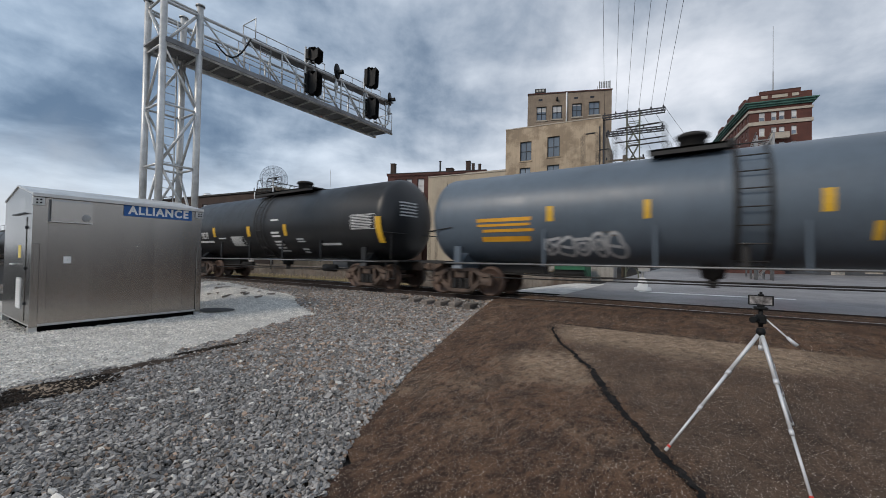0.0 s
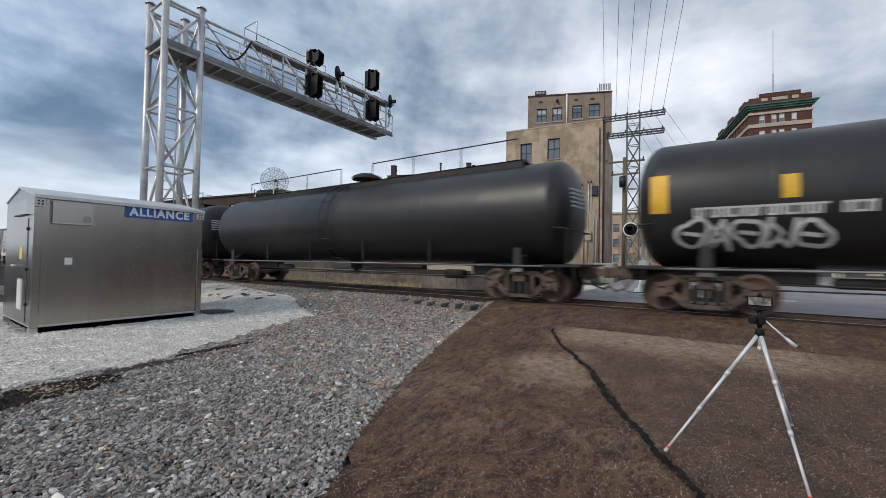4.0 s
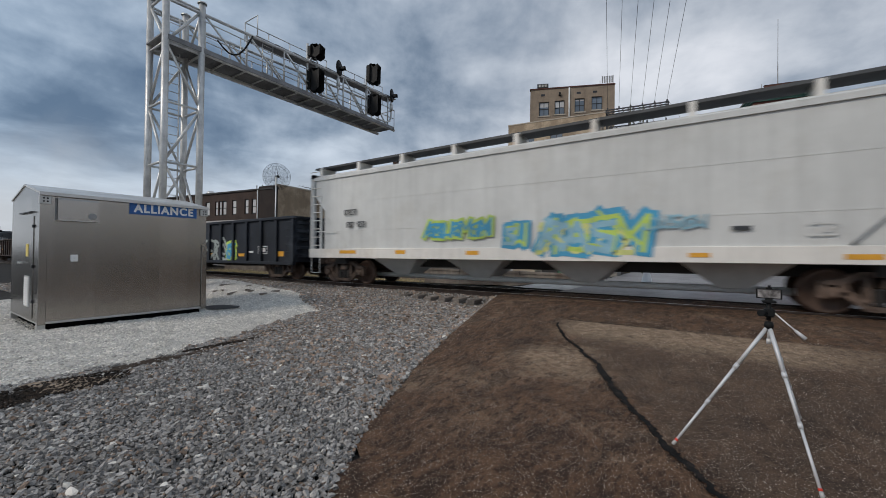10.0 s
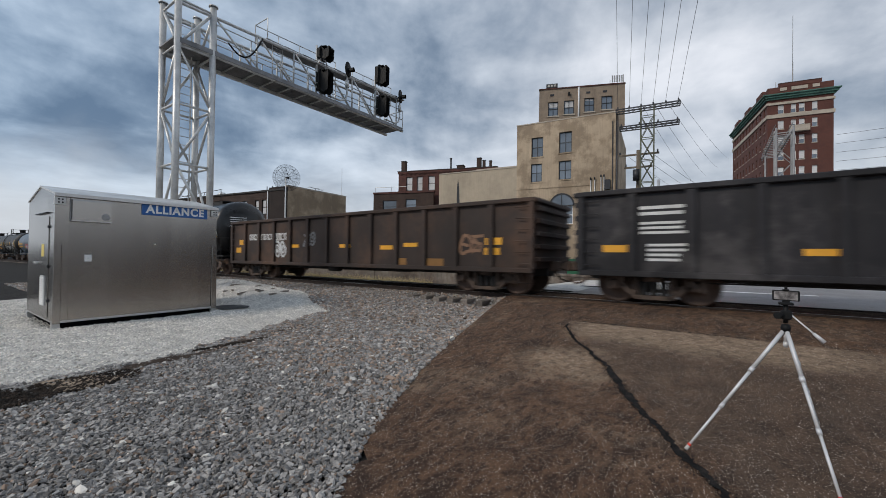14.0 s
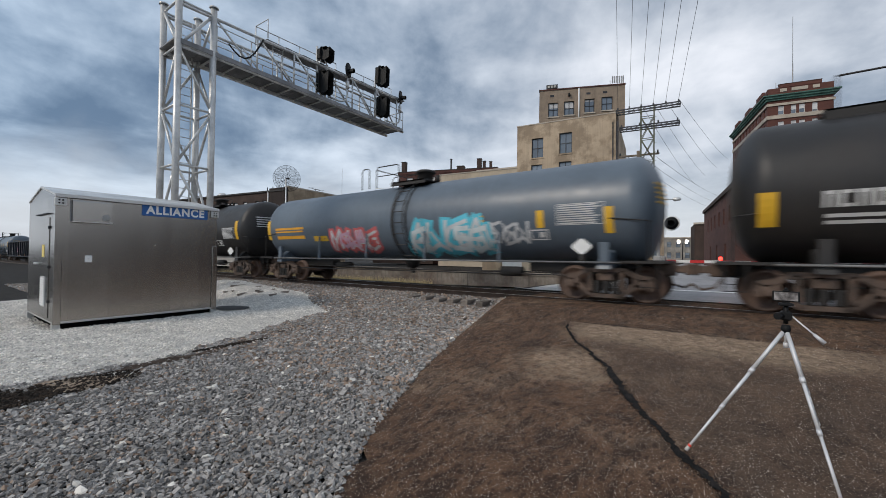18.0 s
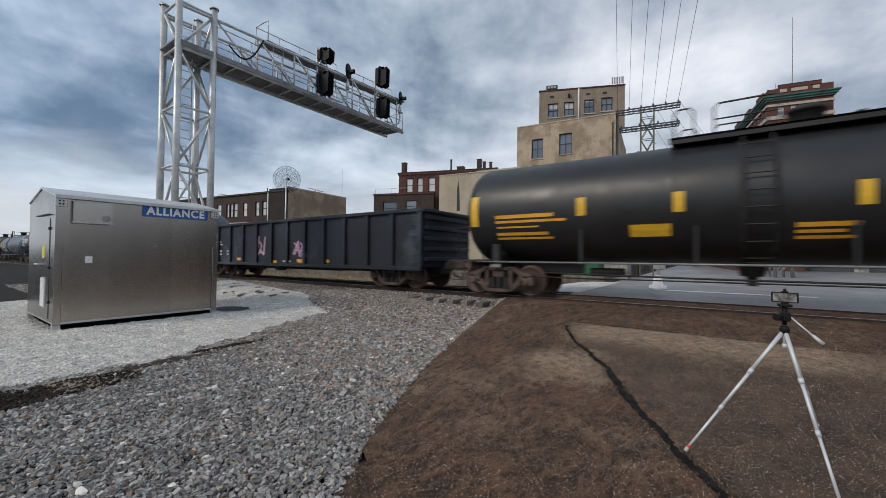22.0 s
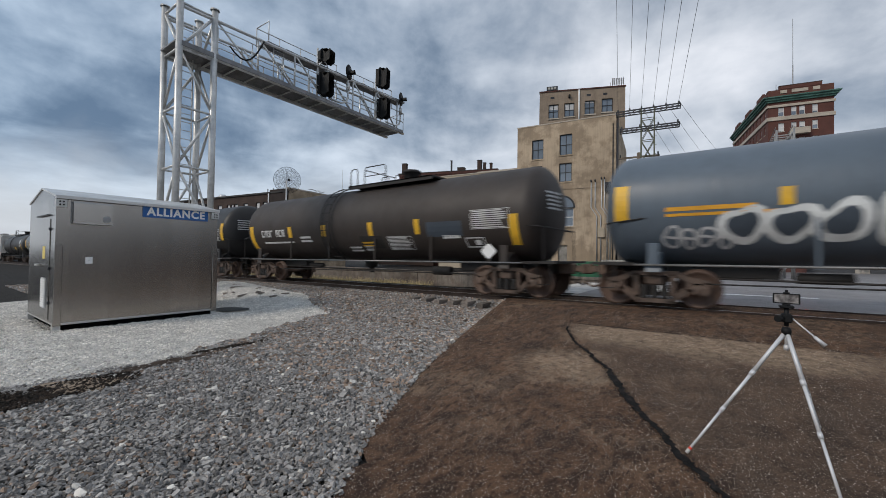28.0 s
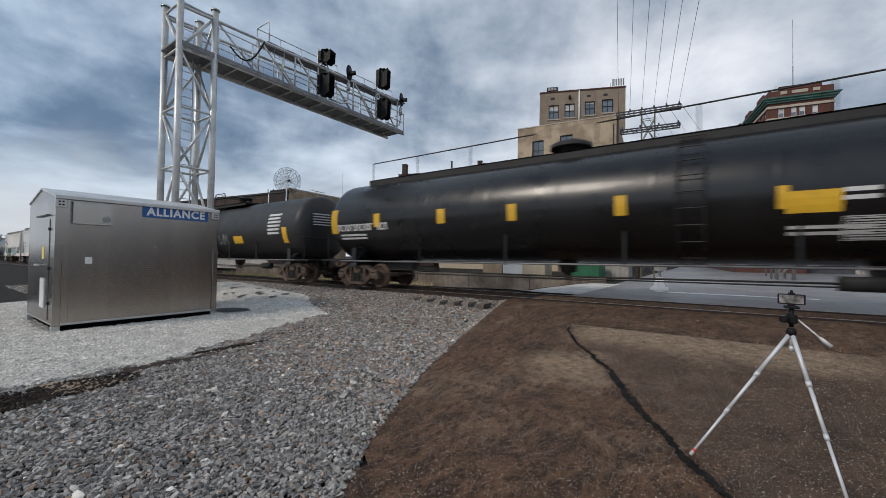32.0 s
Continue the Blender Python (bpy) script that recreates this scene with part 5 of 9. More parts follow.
def brick_building():
    e = empty("red_brick_shop", pose(43.52, 22.54, 0.3, 0, 0, 17.6))
    tagged(e, "old red brick commercial building with boarded tall windows and chimneys", "building")
    wins = [(11.3, 12.2, 9.6, 11.5), (9.85, 10.65, 9.57, 11.5), (8.12, 9.06, 9.57, 11.5)]
    block(e, "wall", 13.3, 12, 0, 11.95, wins, M_RED)
    for a, b, c, d in wins:
        window(e, a, b, c, d, 0.15, mat("dusty_frame", (0.16, 0.13, 0.12), 0.8), blind=0.97, cross=False, sill=M_RED)
    part("parapet", B(-0.10, 0.4, -0.1, 13.4, 11.95, 12.22), M_RED, e)
    part("coping", B(-0.14, 0.5, -0.12, 13.45, 12.22, 12.3), M_ROOF_INSIDE, e)
    for k in range(20):
        part("dentil", B(-0.14, -0.10, 0.3 + 0.66 * k, 0.5 + 0.66 * k, 11.8, 12.0), M_RED, e)
    for yy, h, w in ((12.5, 1.45, 0.62), (2.1, 1.3, 0.55), (1.55, 0.95, 0.35), (0.72, 0.85, 0.32), (6.0, 1.45, 0.2), (4.4, 0.5, 0.9)):
        c = part("chimney", B(0.4, 0.4 + w, yy, yy + w, 11.9, 12.25 + h, 0.03), M_DKBR if w > 0.3 else M_FRAME, e)
        part("chimney_cap", B(0.36, 0.44 + w, yy - 0.04, yy + w + 0.04, 12.25 + h, 12.32 + h), M_ROOF_INSIDE, c)
    low = empty("shop_extension", pose(-0.8, 8.0, 0))
    low.parent = e
    lw = [(5.2, 7.2, 6.6, 8.3), (2.4, 3.9, 6.9, 8.4)]
    part("wall", wall_geo(0, 8.6, 0, 9.2, lw, 0, 0.3), M_DKBR, low)
    part("wall", B(0.3, 6, 8.3, 8.6, 0, 9.2), M_DKBR, low)
    for a, b, c, d in lw:
        window(low, a, b, c, d, 0.12, M_FRAME, cross=False)
    part("parapet", B(-0.1, 0.3, -0.05, 8.65, 9.2, 9.42), M_RED, low)
    part("railing", Geo().tube((0.1, 3.5, 10.1), (0.1, 8.4, 10.1), 0.03, 5).tube((0.1, 8.4, 9.4), (0.1, 8.4, 10.1), 0.03, 5).tube((0.1, 6, 9.4), (0.1, 6, 10.1), 0.03, 5), M_GALV, low)
    return e


brick_building()


def brown_building():
    e = empty("brown_warehouse", pose(22.1, 34.5, 0.0, 0, 0, GRID))
    tagged(e, "two-storey dark brown brick row with pale boarded windows", "building")
    L = 30.0
    wins = [(2.65, 3.31), (3.79, 4.4), (5.7, 6.4), (7.3, 8.0), (8.1, 8.6), (8.75, 9.25), (10.16, 10.93), (12.0, 12.7), (13.9, 14.6), (16, 16.7), (18, 18.7), (20.2, 20.9), (22.5, 23.2), (25, 25.7)]
    holes = [(a, b, 5.3, 6.8) for a, b in wins]
    part("wall", wall_geo(0, L, 4.75, 7.6, holes, 0, 0.3), M_DKBR, e)
    part("shopfront", B(0.0, 0.3, 0, L, 0, 4.75), mat("pale_shopfront", (0.45, 0.43, 0.41), 0.8, 0, 0.2, 2, streak=0.3), e)
    for a, b, c, d in holes:
        window(e, a, b, c, d, 0.1, M_FRAME, blind=0.98, cross=False)
    part("wall", wall_geo(0.3, 8.6, 0, 8.0, [], 0, 0.3, "x"), M_TANB, e, "tan brick end wall")
    part("parapet", B(0.3, 8.6, -0.04, 0.32, 8.0, 8.15), M_LIMEB, e)
    part("end_pier", B(-0.05, 0.35, -0.05, 2.2, 0, 7.95), mat("soot_brown_brick", (0.030, 0.021, 0.018), 0.9, 0, 0.25, 5, 0.4, 18), e, "sooty dark brown end pier")
    part("downpipe", Geo().tube((-0.1, 2.3, 0), (-0.1, 2.3, 7.6), 0.06, 6), M_WHITE, e)
    part("cornice", B(-0.12, 0.4, -0.1, L, 7.6, 7.75), M_ROOF_INSIDE, e)
    part("roof", B(0.3, 8.6, 0.3, L, 7.2, 7.4), M_ROOF_INSIDE, e)
    part("wall", B(8.3, 8.6, 0.3, L, 0, 7.6), M_DKBR, e)
    part("roof_vent", Geo().lathe(((0, 0.35), (0.5, 0.35), (0.55, 0.6), (0.9, 0.3), (0.95, 0.0)), "z", 14, (1.5, 12.4, 7.4)), M_GALV, e)
    for yy in (5.2, 4.3):
        part("roof_pipe", Geo().tube((2, yy, 7.4), (2, yy, 8.6), 0.05, 6), M_FRAME, e)
    part("aerial", Geo().tube((4.5, 0.6, 8.0), (4.5, 0.6, 8.5), 0.03, 5).tube((3.6, 0.6, 8.5), (5.6, 0.6, 8.4), 0.02, 5).tube((3.8, 0.2, 8.5), (3.8, 1.0, 8.5), 0.015, 4).tube((4.6, 0.2, 8.46), (4.6, 1.0, 8.46), 0.015, 4).tube((5.3, 0.2, 8.42), (5.3, 1.0, 8.42), 0.015, 4), M_FRAME, e)
    part("whip_aerial", Geo().tube((8.2, 0.3, 8.0), (8.2, 0.3, 11.4), 0.02, 5), M_GALV, e)
    return e


brown_building()


def dish():
    # mesh dish on a mast before the brown row
    P = DISH_AT
    e = empty("satellite_dish", pose(P[0], P[1], 0.2, 0, 0, 225))
    tagged(e, "large dark mesh satellite dish on a thin mast", "satellite dish")
    z = P[2] - 0.2
    part("mast", Geo().tube((0, 0, 0), (0, 0, z), 0.06, 8), M_GALV, e)
    R = DISH_R
    face = mat("dish_mesh", (0.05, 0.05, 0.055), 0.6, 0.4, 0.2, 10)
    ribs = Geo()
    tilt = Matrix.Rotation(radians(-78), 4, "Y")
    def q(r, t):
        v = tilt @ Vector((r * math.cos(t), r * math.sin(t), 0.28 * (r / R) ** 2))
        return (v.x, v.y, v.z + z)
    for k in range(16):
        t = 2 * math.pi * k / 16
        ribs.path([q(R * j / 4, t) for j in range(5)], 0.011, 4)
    part("ribs", ribs, face, e)
    for rr in (0.35, 0.6, 0.8, 1.0):
        g = Geo()
        g.path([q(R * rr, 2 * math.pi * k / 28) for k in range(29)], 0.009 if rr < 1 else 0.020, 4)
        part("ring", g, face, e)
    mesh = Geo()
    for j in range(20):
        g0, g1 = 0.12 + 0.86 * j / 20, 0.12 + 0.86 * (j + 0.26) / 20
        for k in range(32):
            t0, t1 = 2 * math.pi * k / 32, 2 * math.pi * (k + 1) / 32
            mesh.face([q(R * g0, t0), q(R * g1, t0), q(R * g1, t1), q(R * g0, t1)])
    part("wire_mesh", mesh, face, e, "fine dark wire mesh")
    tip = tilt @ Vector((0, 0, 1.05))
    part("feed_horn", Geo().tube((tip.x, tip.y, tip.z + z), (tip.x * 0.8, tip.y * 0.8, tip.z * 0.8 + z), 0.11, 10), M_BLACK, e)
    for k in range(3):
        part("feed_strut", Geo().tube(q(R * 0.75, 2.1 * k), (tip.x, tip.y, tip.z + z), 0.014, 5), face, e)


DISH_AT, DISH_R = (20.3, 31.5, 8.15), 1.17
dish()


def tall_building():
    e = empty("brick_tower_block", pose(98, -7.96, 0.4, 0, 0, 10.0))
    tagged(e, "ten-storey red brick hotel with pale stone bands and green copper cornice", "building")
    W, D, H = 9.7, 27.0, 33.3
    rows = [29.0 - 3.0 * k for k in range(9)]
    cols = [(-2.5, -1.6), (-4.35, -3.55), (-5.6, -4.75), (-7.45, -6.65)]
    front = []
    for j, z in enumerate(rows):
        for a, b in cols:
            front.append((a, b, z, z + 1.65))
    part("wall", wall_geo(-W, 0, 0, H, front, 0, 0.4), M_REDB, e)
    side = []
    for j, z in enumerate(rows):
        for k in range(10):
            x = 1.4 + k * 2.55
            side.append((x, x + 0.9, z, z + 1.65))
    part("wall", wall_geo(0.4, D, 0, H, side, -0.4, 0, "x"), M_REDB, e)
    part("wall", B(0.4, D, -W, -W + 0.4, 0, H), M_REDB, e)
    part("wall", B(D - 0.4, D, -W + 0.4, -0.4, 0, H), M_REDB, e)
    # dark box standing in for the tower's unlit rooms
    part("inner_core", B(1.2, D - 1, -W + 1, -1.2, 0, H - 1), M_ROOF_INSIDE, e)
    wf = M_WHITE
    for k, (a, b, c, d) in enumerate(front):
        window(e, a, b, c, d, 0.15, wf, blind=(0.5, 0.8, 0.55, 0.95, 0.5)[(k * 7) % 5], cross=False, sill=M_LIMEB)
    for k, (a, b, c, d) in enumerate(side):
        g = B(a, b, -0.25, -0.2, c, d)
        w = part("window", g, M_WIN, e)
        part("blind", B(a + 0.05, b - 0.05, -0.2, -0.19, c + 0.8, d - 0.05), M_BLIND, w)
        part("sill", B(a - 0.1, b + 0.1, -0.2, 0.06, c - 0.15, c), M_LIMEB, w)
    for z0, z1, o in ((28.2, 28.9, 0.18), (30.75, 31.2, 0.18)):
        part("stone_band", Geo().box(-o, 0, -W - o, o, z0, z1).box(0, D, 0, o, z0, z1).box(0, D, -W - o, -W, z0, z1), M_LIMEB, e)
    for z0, z1, o in ((31.75, 32.1, 0.30), (32.1, 32.5, 0.58), (32.5, 32.72, 0.85)):
        part("copper_cornice", Geo().box(-o, 0, -W - o, o, z0, z1).box(0, D, 0, o, z0, z1).box(0, D, -W - o, -W, z0, z1), M_COPPER, e)
    part("parapet", B(-0.05, 0.4, -W, 0, 32.72, 34.15), M_REDB, e)
    part("parapet", B(-0.12, 0.4, -8.0, -1.7, 34.15, 34.75), M_REDB, e)
    part("parapet_coping", B(-0.16, 0.44, -8.05, -1.65, 34.75, 34.87), M_DKBR, e)
    part("parapet", B(0.4, D, -0.35, 0.05, 32.72, 34.0), M_REDB, e)
    for k in range(3):
        part("parapet_step", B(3 + 9 * k, 7 + 9 * k, -0.35, 0.08, 34.0, 34.7), M_REDB, e)
    for a, b in ((-2.9, -1.9), (-6.0, -3.6), (-7.7, -6.7)):
        part("stone_panel", B(-0.16, -0.06, a, b, 33.35, 33.95), M_LIMEB, e)
    bal = part("balcony", B(-0.9, 0.0, -6.1, -3.1, 25.2, 25.5), M_LIMEB, e)
    part("balustrade", B(-0.9, -0.78, -6.1, -3.1, 25.5, 26.35), M_LIMEB, bal)
    m = part("roof_mast", Geo().tube((6, -5.6, 34.0), (6, -5.6, 41), 0.10, 6).tube((6, -5.6, 41), (6, -5.6, 50.5), 0.05, 6), M_GALVD, e)
    part("roof_aerial", Geo().tube((6, -8.2, 35.6), (6, -2.9, 36.4), 0.035, 5).tube((6, -8.2, 34.7), (6, -8.2, 36.9), 0.05, 5).tube((6, -2.9, 34.7), (6, -2.9, 37.4), 0.05, 5).tube((6, -6.4, 34.5), (6, -5.0, 36.2), 0.03, 5), M_GALVD, m)
    return e


tall_building()


def red_street_building():
    e = empty("red_brick_store", pose(49.9, -1.5, 0.3, 0, 0, GRID))
    tagged(e, "two-storey red brick store along the side street", "building")
    side = [(x, x + 1.1, 5.4, 7.2) for x in (3, 7, 11, 15, 19, 23)] + [(x, x + 1.0, 1.0, 3.0) for x in (6, 13, 20)]
    part("wall", wall_geo(0.4, 29, 0, 9.0, side, -0.4, 0, "x"), M_RED, e)
    part("wall", B(0, 0.4, -5.5, 0, 0, 9.0), M_RED, e)
    part("wall", B(0.4, 29, -5.5, -5.1, 0, 9.0), M_RED, e)
    part("roof", B(0.4, 29, -5.1, -0.4, 8.4, 8.6), M_ROOF_INSIDE, e)
    for a, b, c, d in side:
        w = part("window", B(a, b, -0.22, -0.18, c, d), mat("bricked_window", (0.10, 0.035, 0.028), 0.85), e)
        part("sill", B(a - 0.1, b + 0.1, -0.2, 0.05, c - 0.12, c), M_RED, w)
    part("cornice", B(0.0, 29, -0.1, 0.25, 8.7, 9.15), M_DKBR, e)
    return e


red_street_building()


def slate_building():
    e = empty("grey_storefront", pose(52, -7.6, 0.3, 0, 0, 0))
    tagged(e, "two-storey dark grey painted storefront with peeling boarded openings", "building")
    holes = [(-2.6, -1.5, 4.6, 6.4), (-5.2, -3.9, 4.6, 6.4), (-2.4, -1.3, 2.2, 3.1), (-3.9, -2.9, 0.2, 3.1), (-6.4, -5.2, 0.4, 3.0), (-9.2, -7.7, 0.6, 3.0), (-8.8, -7.6, 4.6, 6.4)]
    part("wall", wall_geo(-22, 1.6, 0, 7.5, holes, 0, 0.3), M_SLATE, e)
    board = mat("peeling_board", (0.36, 0.32, 0.27), 0.85, 0, 0.3, 3, second=(0.10, 0.10, 0.10), second_at=0.55, per_object=0.35)
    for a, b, c, d in holes:
        part("boarded_opening", B(0.12, 0.2, a, b, c, d), board, e)
    part("cornice", B(-0.15, 0.3, -22, 1.6, 7.5, 7.75), M_FRAME, e)
    part("fascia", B(-0.1, 0.0, -22, 1.6, 3.6, 3.85), M_FRAME, e)
    part("upper_wall", B(3, 3.3, -6.2, 1.4, 7.0, 9.0), M_CONC, e)
    part("upper_coping", B(2.9, 3.4, -6.3, 1.5, 9.0, 9.2), M_DKBR, e)
    part("wall", B(0.3, 12, 1.3, 1.6, 0, 7.5), M_SLATE, e)
    part("roof", B(0.3, 12, -22, 1.3, 6.9, 7.1), M_ROOF_INSIDE, e)
    return e


slate_building()


def street_end():
    for (x, yy, L, D, H, m, lab) in ((92, 9.0, 9, 14, 11.5, M_TANB, "tan three-storey corner building down the street"),
                                     (140, 1.0, 22, 10, 7.0, M_CONC, "pale low building closing the end of the street"),
                                     (95, -1.2, 5, 10, 8.0, M_DKBR, "dark brick building down the street")):
        e = empty("street_building", pose(x, yy, 0.4, 0, 0, GRID))
        tagged(e, lab, "building", "buildings down the street")
        wins = [(1.0 + 2.4 * k, 2.2 + 2.4 * k, z, z + 1.7) for k in range(int((L - 1.5) / 2.4)) for z in [1.0 + 3.3 * j for j in range(int(H / 3.4))]]
        block(e, "wall", L, D, 0, H, wins, m)
        for a, b, c, d in wins:
            window(e, a, b, c, d, 0.15, M_FRAME, cross=False)
        part("cornice", B(-0.3, 0.4, -0.2, L + 0.2, H, H + 0.35), M_LIMEB, e)


street_end()


def steel_frame_pole():
    """Lattice power structure with two crossarms."""
    e = empty("power_tower", pose(29.9, 3.95, 0.35, 0, 0, GRID))
    tagged(e, "mossy steel lattice power tower with two crossarms and insulators", "power pole")
    st = M_TOWERGREEN
    w, d, H = 0.40, 0.22, 11.6
    for x in (-d, d):
        for yy in (-w, w):
            part("leg", B(x - 0.045, x + 0.045, yy - 0.045, yy + 0.045, 0, H), st, e)
    n = 7
    for k in range(n):
        z0, z1 = 0.3 + (H - 1) * k / n, 0.3 + (H - 1) * (k + 1) / n
        for x in (-d, d):
            part("brace", Geo().tube((x, -w, z0), (x, w, z1), 0.026, 5), st, e)
            part("brace", Geo().tube((x, w, z0), (x, -w, z1), 0.026, 5), st, e)
            part("strut", Geo().tube((x, -w, z1), (x, w, z1), 0.026, 5), st, e)
        for yy in (-w, w):
            part("brace", Geo().tube((-d, yy, z0), (d, yy, z1), 0.022, 5), st, e)
    for k in range(14):
        part("step_bolt", Geo().tube((-d, -w, 3.0 + 0.6 * k), (-d, -w - 0.14, 3.0 + 0.6 * k), 0.014, 5), st, e)
    dark = M_FRAME
    # crossarms: an upper and a lower angle iron laced together
    for z, y0, y1 in ((11.35, -1.95, 2.0), (10.1, -1.9, 1.75)):
        for x in (-0.24, 0.24):
            g = Geo().box(x - 0.03, x + 0.03, y0, y1, z + 0.18, z + 0.26).box(x - 0.03, x + 0.03, y0, y1, z + 0.01, z + 0.08)
            m = 12
            for k in range(m):
                a, b = y0 + (y1 - y0) * k / m, y0 + (y1 - y0) * (k + 1) / m
                g.tube((x, a, z + (0.06 if k % 2 else 0.22)), (x, b, z + (0.22 if k % 2 else 0.06)), 0.024, 4)
            part("crossarm", g, dark, e)
        for yy in (y0, y1 - 0.06):
            part("arm_spacer", B(-0.21, 0.21, yy, yy + 0.06, z + 0.06, z + 0.2), dark, e)
        for k in range(6 if z > 11 else 4):
            yy = y0 + 0.12 + (y1 - y0 - 0.24) * k / (5 if z > 11 else 3)
            part("insulator", Geo().lathe(((0.0, 0.03), (0.05, 0.06), (0.08, 0.04), (0.13, 0.065), (0.16, 0.04), (0.22, 0.055), (0.25, 0.0)), "z", 8, (0, yy, z + 0.25)), M_FRAME, e)
    # wooden pole beside it, with a street lamp
    p = empty("utility_pole", pose(30.6, 4.6, 0.35, 0, 0, GRID))
    tagged(p, "weathered wooden utility pole with crossarms and a street lamp", "utility pole")
    part("pole", Geo().tube((0, 0, 0), (0, 0, 8.8), 0.17, 10, 0.13), M_WOOD, p)
    for z, a in ((8.5, 1.3), (7.6, 0.9)):
        part("crossarm", B(-0.06, 0.06, -a, a, z - 0.06, z + 0.06), M_WOOD, p)
        for k in range(3):
            part("insulator", Geo().tube((0, -a + 0.1 + k * (a - 0.1), z + 0.06), (0, -a + 0.1 + k * (a - 0.1), z + 0.26), 0.05, 8), M_FRAME, p)
    part("transformer", Geo().lathe(((0, 0.0), (0, 0.24), (0.75, 0.24), (0.8, 0.0)), "z", 14, (-0.35, 0.1, 6.6)), M_FRAME, p)
    arm = part("lamp_arm", Geo().path([(0, 0, 4.9), (0.1, -1.2, 5.3), (0.1, -2.1, 5.25)], 0.03, 6), M_GALV, p)
    part("lamp_head", Geo().lathe(((0, 0.0), (0.1, 0.11), (0.4, 0.15), (0.6, 0.0)), "y", 10, (0.1, -2.65, 5.25)), M_GALV, arm)
    return e


steel_frame_pole()


def wires():
    wm = mat("wire", (0.03, 0.03, 0.035), 0.6)
    c, s = math.cos(radians(GRID)), math.sin(radians(GRID))
    runs = []
    for k in range(6):
        yy = -1.83 + (3.95 - 0.24) * k / 5
        a = Vector((29.9 - yy * s, 3.95 + yy * c, 12.19))
        w = Vector(WIRE_NEAR[k])
        runs.append((a, w + (w - a) * 0.9, 0.0, 0.011))
        if k < 4:
            runs.append((a, Vector((100.0, -2.0 + 2.0 * k, 22 - 1.5 * k)), 0.5, 0.012))
    for k in range(3):
        runs.append((Vector((30.6, 4.6 + 0.8 * (k - 1), 8.9)), Vector((98.0, -1.0 + k, 14.0 - k)), 0.5, 0.012))
    for k in range(5):
        runs.append((Vector((98, -17.6, 24 - 1.6 * k)), Vector((80, -60, 24 - 1.6 * k)), 0.8, 0.03))
    for k in range(5):
        runs.append((Vector((30.9, 31.0, 8.2 - 0.35 * k)), Vector((40.0, 38.0, 9.5 - 0.35 * k)), 0.4, 0.012))
    for a, b, sag, r in runs:
        g = Geo()
        pts = []
        for k in range(17):
            t = k / 16
            p = a.lerp(b, t)
            p.z -= sag * 4 * t * (1 - t)
            pts.append(p)
        g.path(pts, r, 4)
        tagged(new("overhead_wire", g.mesh("overhead_wire", wm)), "thin dark overhead power wire", "wire", "overhead wires")


WIRE_NEAR = [(13.95 - 0.35 * k, -0.04 + 0.51 * k, 12.6) for k in range(6)]
wires()


def far_cantilever():
    e = empty("crossing_cantilever", pose(33.0, -3.5, 0.35, 0, 0, 0))
    tagged(e, "galvanised lattice mast with a walkway arm beyond the crossing", "signal gantry")
    H = 9.6
    w = 0.42
    for x in (-w, w):
        for yy in (-w, w):
            part("column", Geo().tube((x, yy, 0), (x, yy, H), 0.06, 8), M_GALVD, e)
    n = 9
    for k in range(n):
        z0, z1 = 0.2 + (H - 0.4) * k / n, 0.2 + (H - 0.4) * (k + 1) / n
        for s in (-w, w):
            part("brace", Geo().tube((s, -w, z0 if k % 2 else z1), (s, w, z1 if k % 2 else z0), 0.03, 5), M_GALVD, e)
            part("brace", Geo().tube((-w, s, z0 if k % 2 else z1), (w, s, z1 if k % 2 else z0), 0.03, 5), M_GALVD, e)
    for yy in (-w, w):
        part("arm_chord", Geo().tube((0, yy, 9.4), (9, yy, 9.4), 0.05, 6), M_GALVD, e)
        part("arm_rail", Geo().tube((0, yy, 9.9), (9, yy, 9.9), 0.025, 5), M_GALVD, e)
    for k in range(14):
        part("arm_slat", B(0.4 + 0.6 * k, 0.5 + 0.6 * k, -w - 0.15, w + 0.15, 9.42, 9.47), M_GALVD, e)
    part("arm_post", Geo().tube((6.5, w, 0), (6.5, w, 9.4), 0.06, 6), M_GALVD, e)
    c = empty("relay_mast", pose(34.5, -3.3, 0.35))
    tagged(c, "short galvanised lattice stub mast", "mast")
    for x in (-0.35, 0.35):
        for yy in (-0.35, 0.35):
            part("column", Geo().tube((x, yy, 0), (x, yy, 5.5), 0.04, 6), M_GALVD, c)
    for k in range(6):
        for s in (-0.35, 0.35):
            part("brace", Geo().tube((s, -0.35, 0.9 * k + 0.1), (s, 0.35, 0.9 * k + 1.0), 0.025, 5), M_GALVD, c)
            part("brace", Geo().tube((s, 0.35, 0.9 * k + 0.1), (s, -0.35, 0.9 * k + 1.0), 0.025, 5), M_GALVD, c)


far_cantilever()


